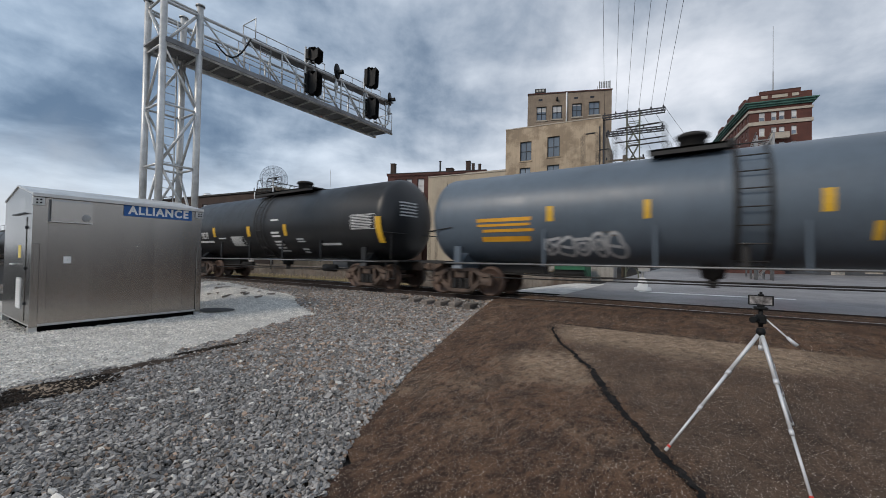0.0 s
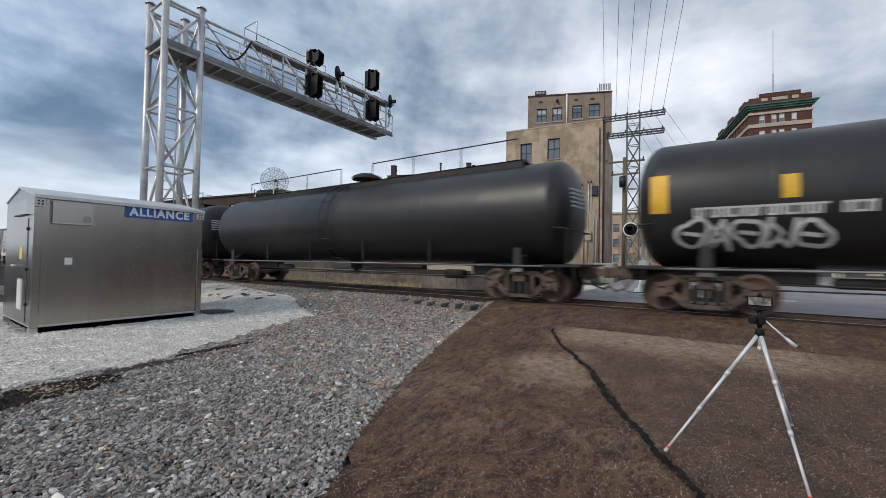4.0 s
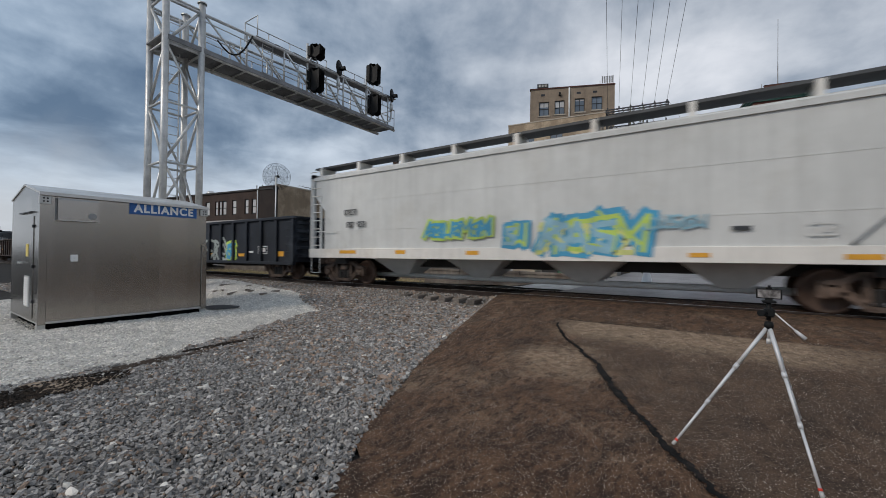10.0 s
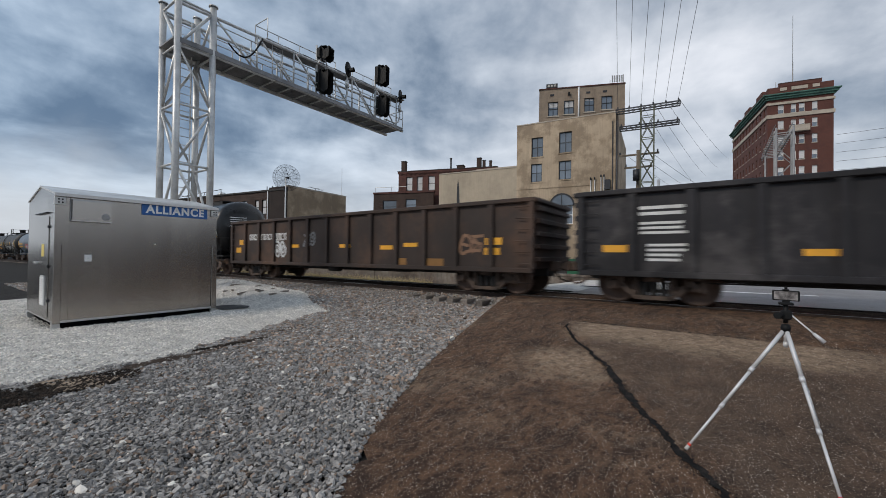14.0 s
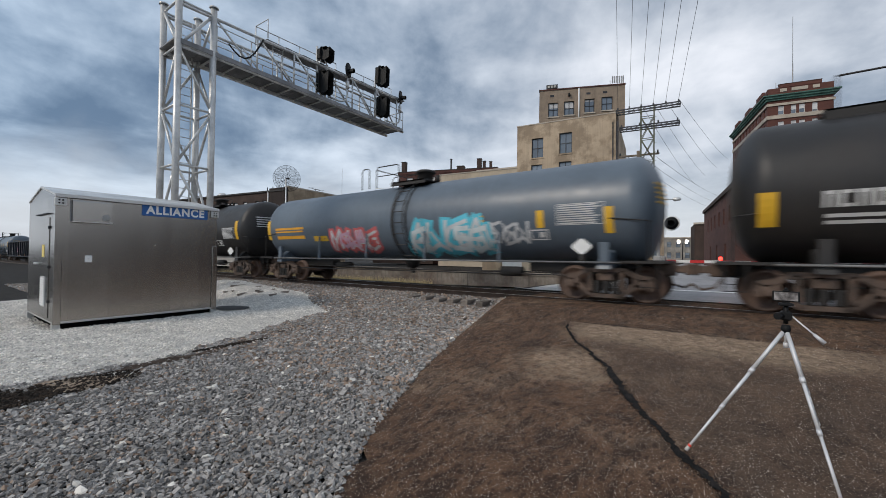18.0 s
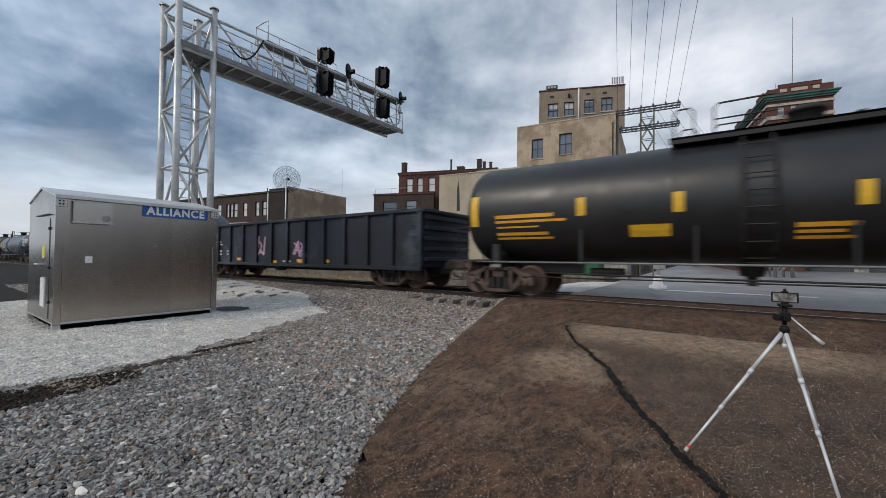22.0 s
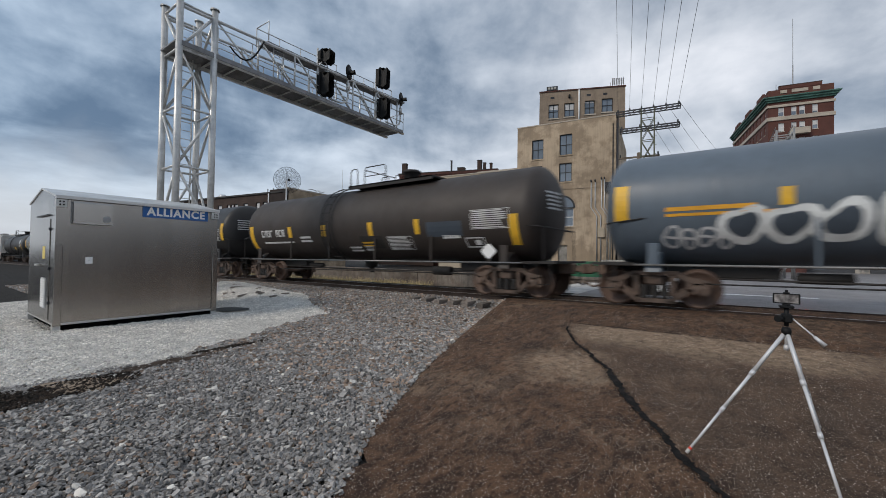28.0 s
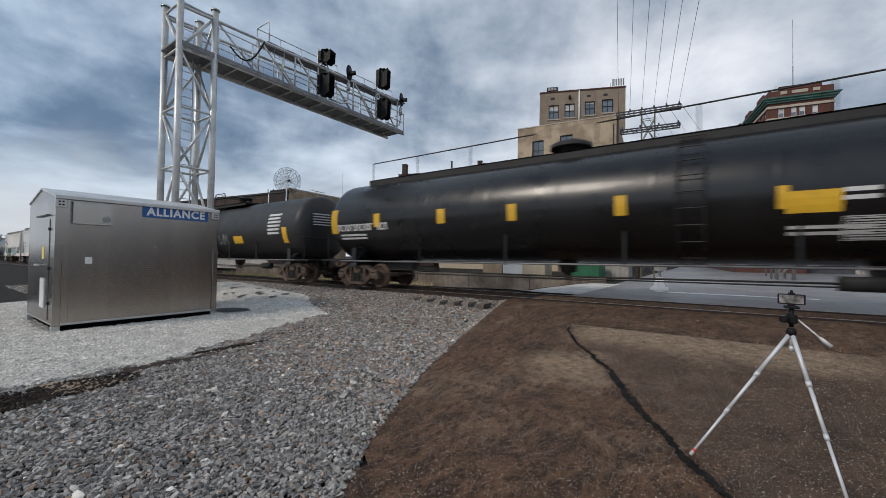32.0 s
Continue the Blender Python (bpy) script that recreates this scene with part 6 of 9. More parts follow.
def crossing_gate():
    e = empty("crossing_gate", pose(17.3, 1.88, 0.42))
    tagged(e, "lowered crossing gate with red-white arm and lit red lamps", "crossing gate")
    part("base", Geo().lathe(((0.0, 0.32), (0.12, 0.30), (0.14, 0.2), (0.5, 0.12), (0.52, 0.0)), "z", 14), M_WHITE, e, "white conical foot")
    part("mast", Geo().tube((0, 0, 0.4), (0, 0, 4.2), 0.06, 10), M_ALUR, e)
    part("mechanism", B(-0.2, 0.2, -0.25, 0.15, 0.75, 1.25, 0.03), M_ALUR, e)
    arm = part("gate_arm", B(-0.03, 0.03, -7.2, 0.2, 1.00, 1.10), M_WHITE, e, "white gate arm with red stripes")
    for k in range(7):
        part("red_stripe", B(-0.034, 0.034, -0.6 - 0.9 * k, -0.15 - 0.9 * k, 0.998, 1.102), M_REDP, arm)
    for yy in (-1.98, -4.18, -6.98):
        part("gate_lamp", Geo().lathe(((-0.03, 0.0), (-0.03, 0.07), (0.05, 0.07), (0.05, 0.0)), "x", 12, (0, yy, 1.17)), M_REDLAMP, arm, "lit red gate lamp")
    part("flasher_back", Geo().lathe(((0.0, 0.0), (0.0, 0.26), (0.04, 0.26), (0.04, 0.0)), "x", 16, (-0.1, -0.45, 2.5)), M_BLACK, e)
    part("flasher_back", Geo().lathe(((0.0, 0.0), (0.0, 0.26), (0.04, 0.26), (0.04, 0.0)), "x", 16, (-0.1, 0.45, 2.5)), M_BLACK, e)
    for yy in (-0.45, 0.45):
        part("flasher_ring", Geo().lathe(((-0.02, 0.24), (-0.02, 0.285), (0.0, 0.285), (0.0, 0.24)), "x", 20, (-0.1, yy, 2.5)), M_WHITE, e, "pale rim round the signal disc")
        part("flasher_hood", Geo().lathe(((-0.22, 0.11), (-0.22, 0.125), (0.0, 0.135), (0.0, 0.11)), "x", 16, (-0.1, yy, 2.5)), M_BLACK, e)
    part("flasher_bar", Geo().tube((0, -0.5, 2.5), (0, 0.5, 2.5), 0.03, 6), M_GALV, e)


crossing_gate()


def beyond_track():
    stained = mat("stained_concrete", (0.20, 0.175, 0.15), 0.9, 0, 0.3, 3, 0.5, 40, second=(0.10, 0.075, 0.06), second_at=0.52, streak=0.7)
    w = tagged(empty("retaining_wall", pose(20.6, 4.6, -0.55)), "stained low concrete retaining wall beyond the track", "wall", kind="structure")
    for k in range(9):
        part("wall_panel", B(0, 0.3, 4.0 * k, 4.0 * k + 3.97, 0, 1.05), stained, w)
        part("wall_cap", B(-0.06, 0.36, 4.0 * k, 4.0 * k + 3.97, 1.05, 1.17), stained, w)
    tagged(new("gravel_strip", strip_mesh(lambda x: (3.9, 20.0 + 0.5 * (x - 14)), steps((13.6, 20.5, 0.25)), 40, 0.02).mesh("gravel_strip", M_LIME)),
           "pale gravel strip beyond the track", "gravel", kind="structure")
    c = tagged(new("green_container", B(22.6, 24.0, 5.35, 7.1, 0.35, 1.40, 0.04).mesh("green_container", M_GREENP)), "dark green metal refuse container", "container")
    for k, (yy, h) in enumerate(((8.6, 1.3), (10.2, 1.1), (12, 1.5), (4.2, 1.2))):
        m = (M_CREAM, M_WHITE, M_TANB, M_CONC)[k]
        tagged(new("crate", B(23 + k * 0.5, 24.2 + k * 0.5, yy, yy + 1.5, 0.3, 0.3 + h, 0.03).mesh("crate", m)), "pale box standing behind the wall", "crate", "boxes behind the wall")
    b = tagged(empty("panel_stack", pose(15.2, 9.2, -0.45, 0, 0, 8)), "white and blue flat panels lying on gravel", "panel")
    part("panel", B(-0.25, 0.25, -0.9, 0.9, 0.02, 0.12), M_WHITE, b)
    part("panel", B(-0.25, 0.25, -0.9, 0.9, 0.14, 0.22), M_BLUE, b)
    part("panel", B(-0.25, 0.25, -0.85, 0.85, 0.24, 0.32), M_WHITE, b)
    rs = np.random.RandomState(4)
    g = Geo()
    for k in range(9000):
        x, yy = rs.uniform(17.6, 20.4), rs.uniform(15, 40)
        z = ground_z(x, yy)
        h, a = rs.uniform(0.2, 0.65), rs.uniform(0, 6.28)
        dx, dy = rs.normal(0, 0.12, 2)
        c_, s_ = 0.022 * math.cos(a), 0.022 * math.sin(a)
        g.face([(x - c_, yy - s_, z), (x + c_, yy + s_, z), (x + dx, yy + dy, z + h)])
    tagged(new("dry_grass", g.mesh("dry_grass", mat("straw", (0.42, 0.34, 0.19), 0.9, 0, 0.3, 10, per_island=0.4))), "dry straw-coloured grass along the wall", "grass", kind="stuff")
    for s, (x, yy) in enumerate(((78, 4.8), (84, 5.2), (90, 1.2), (96, 1.6))):
        e = tagged(empty("street_lamp", pose(x, yy, 0.5)), "dark street lamp post with lit white globes", "street lamp", "lamps down the street")
        part("post", Geo().tube((0, 0, 0), (0, 0, 3.6), 0.07, 8), M_BLACK, e)
        part("arm", Geo().tube((0, -0.6, 3.6), (0, 0.6, 3.6), 0.04, 6), M_BLACK, e)
        for yy2 in (-0.6, 0.6):
            part("globe", Geo().lathe([(0.25 - 0.25 * math.cos(math.pi * k / 8), 0.25 * math.sin(math.pi * k / 8)) for k in range(9)], "z", 12, (0, yy2, 3.65)), M_GLOBE, e)


beyond_track()


def horizon():
    # low dark skyline of sheds and trees far down the line
    rs = random.Random(21)
    for k in range(14):
        x = -40 + k * 9 + rs.uniform(-2, 2)
        e = tagged(new("far_shed", B(0, rs.uniform(6, 12), 0, 14, 0, rs.uniform(3, 7)).mesh("far_shed", (M_DKBR, M_CONC, M_ROOF_INSIDE)[k % 3])), "low dark shed far down the line", "shed", "sheds far down the line")
        e.location = (x if abs(x - 12) > 9 else x - 22, 330 + rs.uniform(0, 60), -2.6)
    for k in range(4):
        e = tagged(empty("line_pole", pose(3 - 0.8 * k, 95 + 42 * k, -0.8)), "thin wooden line pole beside the track", "utility pole", "line poles")
        part("pole", Geo().tube((0, 0, 0), (0, 0, 8), 0.14, 8, 0.1), M_WOOD, e)
        part("crossarm", B(-1.1, 1.1, -0.05, 0.05, 7.3, 7.42), M_WOOD, e)


horizon()

# ---------------------------------------------------------------- train
SPEED = 15.4
GAPS = (-9.2, 8.2, 25.1, 44.4, 63.7, 83.4, 103.1, 122.35, 135.6, 148.9, 168, 184.95, 202.05, 219.15, 236.85, 257.2, 277.7, 295.7, 312.6, 329.5, 346.3, 364.1, 380.5, 398.8, 416.6, 434.3, 451.65, 468.7, 485.9, 506.7, 524)
MARKS = {}
MARKS[0] = [("Y", 4.06, 6.1, 2.1, 2.37), ("s", 3.77, 3.96, 2.21, 2.62), ("Y", 4.35, 5.93, 1.94, 2.05), ("Y", 4.47, 5.99, 1.65, 1.84), ("g:w", 2.03, 4.1, 1.26, 1.84), ("s", 1.44, 1.58, 2.18, 2.63), ("s", -1.72, -1.53, 2.17, 2.63), ("y", -2.4, -2.27, 1.61, 1.97), ("l:rust", 2.17, 2.64, 1.79, 1.9), ("d", -0.37, -0.35, 1.57, 1.59), ("ladder", -0.49, -0.48, 1.92, 1.94), ("dome", 0.62, 0.63, 2.86, 2.87)]
MARKS[1] = [("w", -6.92, -5.78, 2.23, 2.74), ("e", -7.26, -6.99, 1.71, 2.64), ("w", -4.94, -3.78, 1.61, 1.78), ("e", 7.3, 7.56, 1.75, 2.63), ("l:w", 4.95, 7.09, 2.06, 2.38), ("w", 4.53, 6.5, 1.81, 2), ("s", 4.18, 4.41, 2.13, 2.6), ("s", 1.01, 1.27, 2.1, 2.56), ("s", -1.79, -1.56, 2.08, 2.56), ("w", 3.3, 3.95, 1.99, 2.11), ("w", 1.71, 2.74, 1.68, 2.1), ("w", -1.22, -0.65, 2.72, 2.84), ("w", -1.32, -0.65, 2, 2.3), ("w", -1.43, -0.71, 1.37, 1.9), ("w", -2.86, -2.33, 1.77, 1.97), ("w", -2.77, -2.36, 1.32, 1.56), ("ladder", 0.14, 0.15, 1.74, 1.75), ("dome", -0.99, -0.98, 1.72, 1.73)]
MARKS[2] = [("e", 8.53, 8.85, 1.61, 2.44), ("l:w", 5.35, 7.66, 2.02, 2.23), ("w", 5.69, 7.56, 1.73, 1.91), ("s", 5.14, 5.39, 1.93, 2.4), ("b", 4.05, 5.15, 1.67, 1.91), ("s", 1.92, 2.16, 1.89, 2.34), ("s", -1.51, -1.27, 1.86, 2.3), ("s", -4.51, -4.29, 1.81, 2.25), ("lab:lime", -0.94, -0.06, 1.74, 2.13), ("w", -1.91, -1.43, 3.04, 3.22), ("w", -6.47, -4.53, 2.02, 2.14), ("f", -6.51, -5.84, 1.62, 1.95), ("b", -5.01, -4.73, 1.78, 1.93), ("dome", -0.56, -0.55, 2.39, 2.41), ("ladder", 0.28, 0.29, 2.44, 2.45)]
MARKS[3] = [("e", 8.64, 9, 2.3, 3.19), ("l:w", 4.79, 7.64, 2.17, 2.39), ("g:w", 5.38, 7.91, 1.48, 2.12), ("g:gr", 1.41, 4.5, 1.53, 2.29), ("g:w", -0.89, 1.11, 1.91, 2.38), ("g:W", -4.83, -1.42, 1.37, 2.3), ("y", -1.47, -0.7, 1.66, 1.91), ("s", 5.86, 6.13, 2.5, 2.98), ("s", 2.93, 3.2, 2.49, 2.96), ("s", -0.02, 0.24, 2.46, 2.93), ("s", -2.82, -2.56, 2.46, 2.94), ("s", -5.75, -5.51, 2.41, 2.89), ("e", -8.64, -8.43, 2.19, 3.09), ("w", -8.35, -7.17, 2.18, 2.78), ("f", -6.62, -5.95, 1.58, 1.88), ("lab:pink", -7.52, -6.86, 1.74, 2.13), ("r", -7.09, -6.65, 1.17, 1.57), ("ladder", -4.77, -4.76, 2.38, 2.39), ("dome", -0.99, -0.97, 2.58, 2.6)]
MARKS[5] = [("e", 8.91, 9.17, 2.21, 3.02), ("l:w", 5.55, 8.02, 1.98, 2.4), ("s", 5.31, 5.52, 1.95, 2.36), ("s", 1.98, 2.17, 1.91, 2.34), ("Y", 0.9, 1.93, 2.09, 2.15), ("y", 0.14, 0.69, 1.97, 2.17), ("g:bl", -1.41, -0.19, 1.62, 2.09), ("s", -1.54, -1.32, 1.87, 2.3), ("w", -2.15, -1.51, 1.74, 2), ("g:gr", -4.77, -3.91, 1.64, 1.96), ("s", -5.11, -4.9, 1.81, 2.25), ("b", -7.07, -5.33, 2.01, 2.44), ("lab:pink", -6.03, -5.36, 1.74, 2.1), ("f", -6.93, -6.39, 1.68, 1.98), ("w", -8.5, -7.33, 2.14, 2.67), ("w", -8.14, -7.64, 2.74, 2.85), ("e", -8.72, -8.5, 2.04, 2.94), ("r", -7.93, -7.56, 1.21, 1.58), ("dome", -1.09, -1.07, 2.62, 2.64), ("w", -0.3, 0.13, 3.09, 3.29)]
MARKS[6] = [("e", 8.73, 9, 2.13, 3.02), ("s", 5.55, 5.78, 2.32, 2.77), ("l:w", 5.7, 7.73, 2, 2.24), ("g:lime", 3.57, 4.72, 2.11, 2.65), ("g:lime", 2.4, 3.3, 2.27, 2.7), ("g:pk", 0.76, 2.27, 1.94, 2.43), ("g:pk", 2.25, 4.71, 1.7, 2.23), ("g:gr", 0.42, 1.88, 1.6, 1.87), ("s", 0.08, 0.3, 2.26, 2.72), ("s", -2.78, -2.55, 2.25, 2.71), ("s", -5.41, -5.19, 2.24, 2.69), ("y", -3.87, -2.98, 1.84, 2.13), ("w", -6.38, -4.33, 1.98, 2.12), ("w", -7.47, -6.4, 1.95, 2.05), ("f", -6.3, -5.65, 1.55, 1.85), ("w", -7.69, -7.12, 2.21, 2.72), ("b", -2.48, -1.81, 1.67, 1.83), ("w", -0.04, 0.53, 3.6, 3.77), ("dome", -0.53, -0.52, 2.32, 2.33)]
MARKS[7] = [("l:k", 3.47, 4.51, 2.59, 2.8), ("l:k", 3.31, 4.5, 2.17, 2.36), ("g:blu", 3.58, 4.29, 3.04, 3.53), ("g:blu", 2.5, 3.21, 3.28, 3.54), ("g:blu", 0.82, 1.92, 2.83, 3.3), ("g:blu", -1.52, -0.86, 2.81, 3.33), ("g:blu", -3.46, -2.12, 2.8, 3.57), ("g:blu", -4.65, -3.71, 2.8, 3.48), ("g:olive", 0.26, 2.87, 1.44, 2.55), ("g:olive", -2.16, 0.92, 1.42, 2.5), ("g:olive", -3.45, -1.77, 1.41, 2.34), ("g:teal", -2.04, 1.98, 0.99, 1.37), ("o", 4.66, 5.43, 1.04, 1.18), ("o", -5.23, -4.39, 0.98, 1.1), ("o", -4.21, -3.98, 1.42, 1.86), ("g:k", 3.18, 4.49, 1.49, 1.94), ("g:gr", -3.98, -3.56, 1.54, 1.99)]
MARKS[8] = [("l:k", 3.34, 4.18, 2.64, 2.86), ("l:k", 2.99, 4.17, 2.12, 2.3), ("g:k", 4.02, 5.09, 2.84, 3.26), ("g:tl", -0.13, 3.53, 1.35, 2.21), ("g:k", -0.06, 2.84, 1.41, 2.13), ("g:W2", -3.33, -0.52, 1.03, 2.26), ("g:k", -3.3, -0.44, 1.01, 2.32), ("g:lb", -4.22, -3.3, 1.33, 1.63), ("g:k", -4.78, -4.07, 1.56, 2.29), ("o", 4.48, 5.39, 0.96, 1.11), ("o", 1.99, 2.52, 0.91, 1.08), ("o", -0.31, 0.13, 0.93, 1.1), ("o", -2.83, -2.37, 0.91, 1.07), ("o", -5.54, -4.7, 0.92, 1.04), ("g:tl", 0.26, 3.47, 0.95, 1.35)]
MARKS[9] = [("l:k", 6.26, 6.94, 2.64, 2.85), ("l:k", 5.81, 6.81, 2.17, 2.38), ("g:yg", 0.7, 3.08, 1.67, 2.26), ("g:bl2", -0.36, 0.26, 1.38, 2.11), ("g:bl2", -3.32, -0.8, 1.19, 2.24), ("g:yl", -3.23, -0.74, 1.14, 2.06), ("g:lb", -4.51, -3.32, 1.77, 2.1), ("w2", -5.28, -4.95, 1.68, 1.85), ("f", -6.56, -6.12, 1.58, 1.84), ("o", 6.28, 7.16, 1.19, 1.31), ("o", 3.92, 4.36, 1.19, 1.31), ("o", 1.11, 1.54, 1.17, 1.29), ("o", -4.57, -4.18, 1.14, 1.24), ("o", -7.17, -6.65, 1.12, 1.22)]
MARKS[10] = [("w", 5.475, 6.495, 1.58, 2.21), ("w", 5.545, 6.445, 0.96, 1.23), ("o", 7.175, 7.645, 1.09, 1.35), ("o", 3.885, 4.435, 1.08, 1.22), ("o", 1.005, 1.565, 1.05, 1.19), ("o", -1.055, -0.535, 1.05, 1.19), ("o", -3.915, -3.395, 1.03, 1.17), ("o", -7.095, -6.545, 1.05, 1.27), ("g:sage", 1.545, 3.385, 0.67, 2.06), ("g:sage", 0.125, 1.745, 0.71, 2.01), ("g:sage", -1.135, 0.215, 0.75, 1.97), ("g:sage", -2.325, -0.975, 0.77, 1.96), ("g:yg", -3.085, -2.325, 0.8, 1.77), ("w", -4.685, -4.325, 1.17, 1.33), ("f", -5.835, -5.115, 1.16, 1.52)]
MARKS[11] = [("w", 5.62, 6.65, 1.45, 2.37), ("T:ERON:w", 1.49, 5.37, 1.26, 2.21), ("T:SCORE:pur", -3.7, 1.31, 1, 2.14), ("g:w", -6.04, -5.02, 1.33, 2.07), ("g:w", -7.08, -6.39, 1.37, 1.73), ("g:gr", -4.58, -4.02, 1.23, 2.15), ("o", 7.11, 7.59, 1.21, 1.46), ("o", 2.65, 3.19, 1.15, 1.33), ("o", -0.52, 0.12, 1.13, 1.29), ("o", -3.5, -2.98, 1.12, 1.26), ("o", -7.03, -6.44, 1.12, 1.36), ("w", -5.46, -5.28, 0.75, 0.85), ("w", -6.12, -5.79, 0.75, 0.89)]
MARKS[12] = [("w", 5.4, 6.51, 2.12, 2.4), ("w", 5.43, 6.5, 1.68, 2.02), ("w", 5.5, 6.34, 1.04, 1.5), ("o", 6.67, 7.34, 1.27, 1.45), ("o", 3.03, 3.59, 1.2, 1.34), ("o", -0.24, 0.35, 1.17, 1.33), ("o", -3.81, -3.25, 1.15, 1.31), ("o", -6.68, -6.15, 1.16, 1.4), ("g:gr", -4.79, -4.18, 0.76, 1.75), ("w", -5.63, -5.2, 1.45, 1.53), ("w", -6.05, -5.35, 0.87, 0.98), ("w", -7.1, -6.79, 0.91, 1.06), ("g:gr", -7.15, -6.69, 1.58, 1.79)]
MARKS[13] = [("o", 6.885, 7.545, 1.62, 1.88), ("o", 7.395, 7.845, 1.23, 1.49), ("o", 2.565, 3.095, 1.46, 1.6), ("o", -0.745, -0.115, 1.44, 1.58), ("o", -2.955, -2.355, 1.36, 1.51), ("o", -4.085, -3.475, 1.45, 1.59), ("o", -7.255, -6.705, 1.49, 1.7), ("o", -7.185, -6.675, 1.19, 1.4), ("l:w", 5.775, 6.595, 1.84, 2.13), ("l:w", 4.535, 5.575, 1.84, 2.12), ("l:w", 3.485, 4.385, 1.8, 2.13), ("g:w", 3.505, 4.405, 1.05, 1.76), ("lab:rust2", -5.165, -4.485, 0.73, 1.06), ("lab:rust2", -3.595, -3.285, 0.83, 1.06), ("g:gr", 1.465, 2.185, 1.49, 2.11), ("g:rus", -6.625, -5.815, 1.16, 1.85)]
MARKS[14] = [("e", 8.66, 8.83, 2.08, 2.97), ("l:w", 5.81, 8.13, 2.24, 2.59), ("w", 6.36, 8.09, 1.94, 2.23), ("s", 5.64, 5.82, 2.29, 2.74), ("f", 5.22, 5.63, 2.17, 2.43), ("y", -3.58, -2.66, 2.25, 2.6), ("w", -7.58, -5.73, 2.15, 2.28), ("w", -9.06, -7.76, 2.09, 2.78), ("e", -9.1, -8.87, 2.09, 2.77)]
MARKS[15] = [("e", 8.74, 9.05, 1.81, 2.5), ("l:w", 6.04, 8.09, 2.15, 2.46), ("w", 6.2, 8.03, 1.81, 2.06), ("s", 5.77, 5.97, 2, 2.48), ("s", 2.7, 2.92, 1.98, 2.45), ("s", -0.12, 0.11, 1.92, 2.4), ("s", -2.83, -2.6, 1.96, 2.4), ("s", -5.75, -5.55, 1.92, 2.38), ("y", -5.08, -4.28, 2.09, 2.51), ("g:gr", -3.73, -3.12, 2.26, 2.86), ("lab:slate", -7.61, -6.34, 1.89, 2.91), ("w", -8.12, -7.63, 2.01, 2.88), ("f", -7.9, -7.31, 1.55, 1.85), ("w", -6.75, -5.73, 1.64, 1.85), ("dome", -0.74, -0.73, 2.35, 2.36), ("g:gr", -2.21, -1.11, 2.66, 2.81)]
MARKS[16] = [("Y", 4.79, 7.33, 2.15, 2.39), ("Y", 5.22, 7.26, 1.85, 2.03), ("y", 3.72, 4.61, 1.76, 1.98), ("g:red", 0.94, 3.46, 1.37, 2.21), ("g:cy", -3.79, -0.73, 1.21, 2.32), ("g:w", -5.12, -3.86, 1.52, 2.19), ("s", -1.27, -1.05, 2.01, 2.38), ("s", -3.69, -3.5, 1.94, 2.4), ("s", -5.59, -5.38, 1.97, 2.45), ("e", -7.39, -7.18, 1.78, 2.45), ("w", -7.12, -6, 2.04, 2.56), ("f", -5.69, -5.17, 1.64, 1.93), ("d", -6.83, -6.33, 1.24, 1.65), ("e", 7.97, 8.2, 1.87, 2.75), ("ladder", -0.32, -0.3, 2.59, 2.61), ("dome", -0.38, -0.36, 2.59, 2.61)]
MARKS[17] = [("Y", 3.94, 6.29, 2.14, 2.4), ("Y", 4.62, 6.27, 1.71, 1.99), ("s", 7.03, 7.34, 2.36, 2.9), ("s", 3.78, 4.03, 2.26, 2.74), ("s", 1.64, 1.86, 2.26, 2.73), ("s", -1.32, -1.06, 2.25, 2.72), ("s", -3.43, -3.16, 2.22, 2.7), ("e", -6.77, -6.52, 1.96, 2.91), ("g:w", -0.43, 0.56, 1.58, 2.31), ("g:w", -3.52, -0.74, 1.56, 2.14), ("w", -6.35, -5.23, 2.04, 2.56), ("f", -4.91, -4.3, 1.64, 1.96), ("d", -5.85, -5.28, 1.17, 1.55), ("ladder", 0.65, 0.68, 2.31, 2.34), ("dome", -1.97, -1.94, 2.22, 2.24)]
MARKS[18] = [("e", 7.17, 7.36, 1.98, 2.89), ("l:w", 4.09, 6.15, 1.78, 2.03), ("w", 4.21, 6.15, 1.49, 1.69), ("s", 4.64, 4.84, 2.1, 2.56), ("s", 1.53, 1.73, 2.07, 2.54), ("ladder", 0.76, 0.77, 2.02, 2.03), ("dome", 0, 0, 1.98, 1.99), ("w", -6.85, -5.73, 2.1, 2.88), ("e", -7.13, -6.88, 1.94, 2.86), ("f", -4.79, -4.1, 1.4, 1.8), ("d", -5.38, -4.9, 1.19, 1.56), ("s", -4.29, -4.06, 2.14, 2.56), ("s", -1.1, -0.86, 2.18, 2.62), ("s", 1.57, 1.83, 2.2, 2.63), ("s", 4.68, 4.92, 2.25, 2.69)]
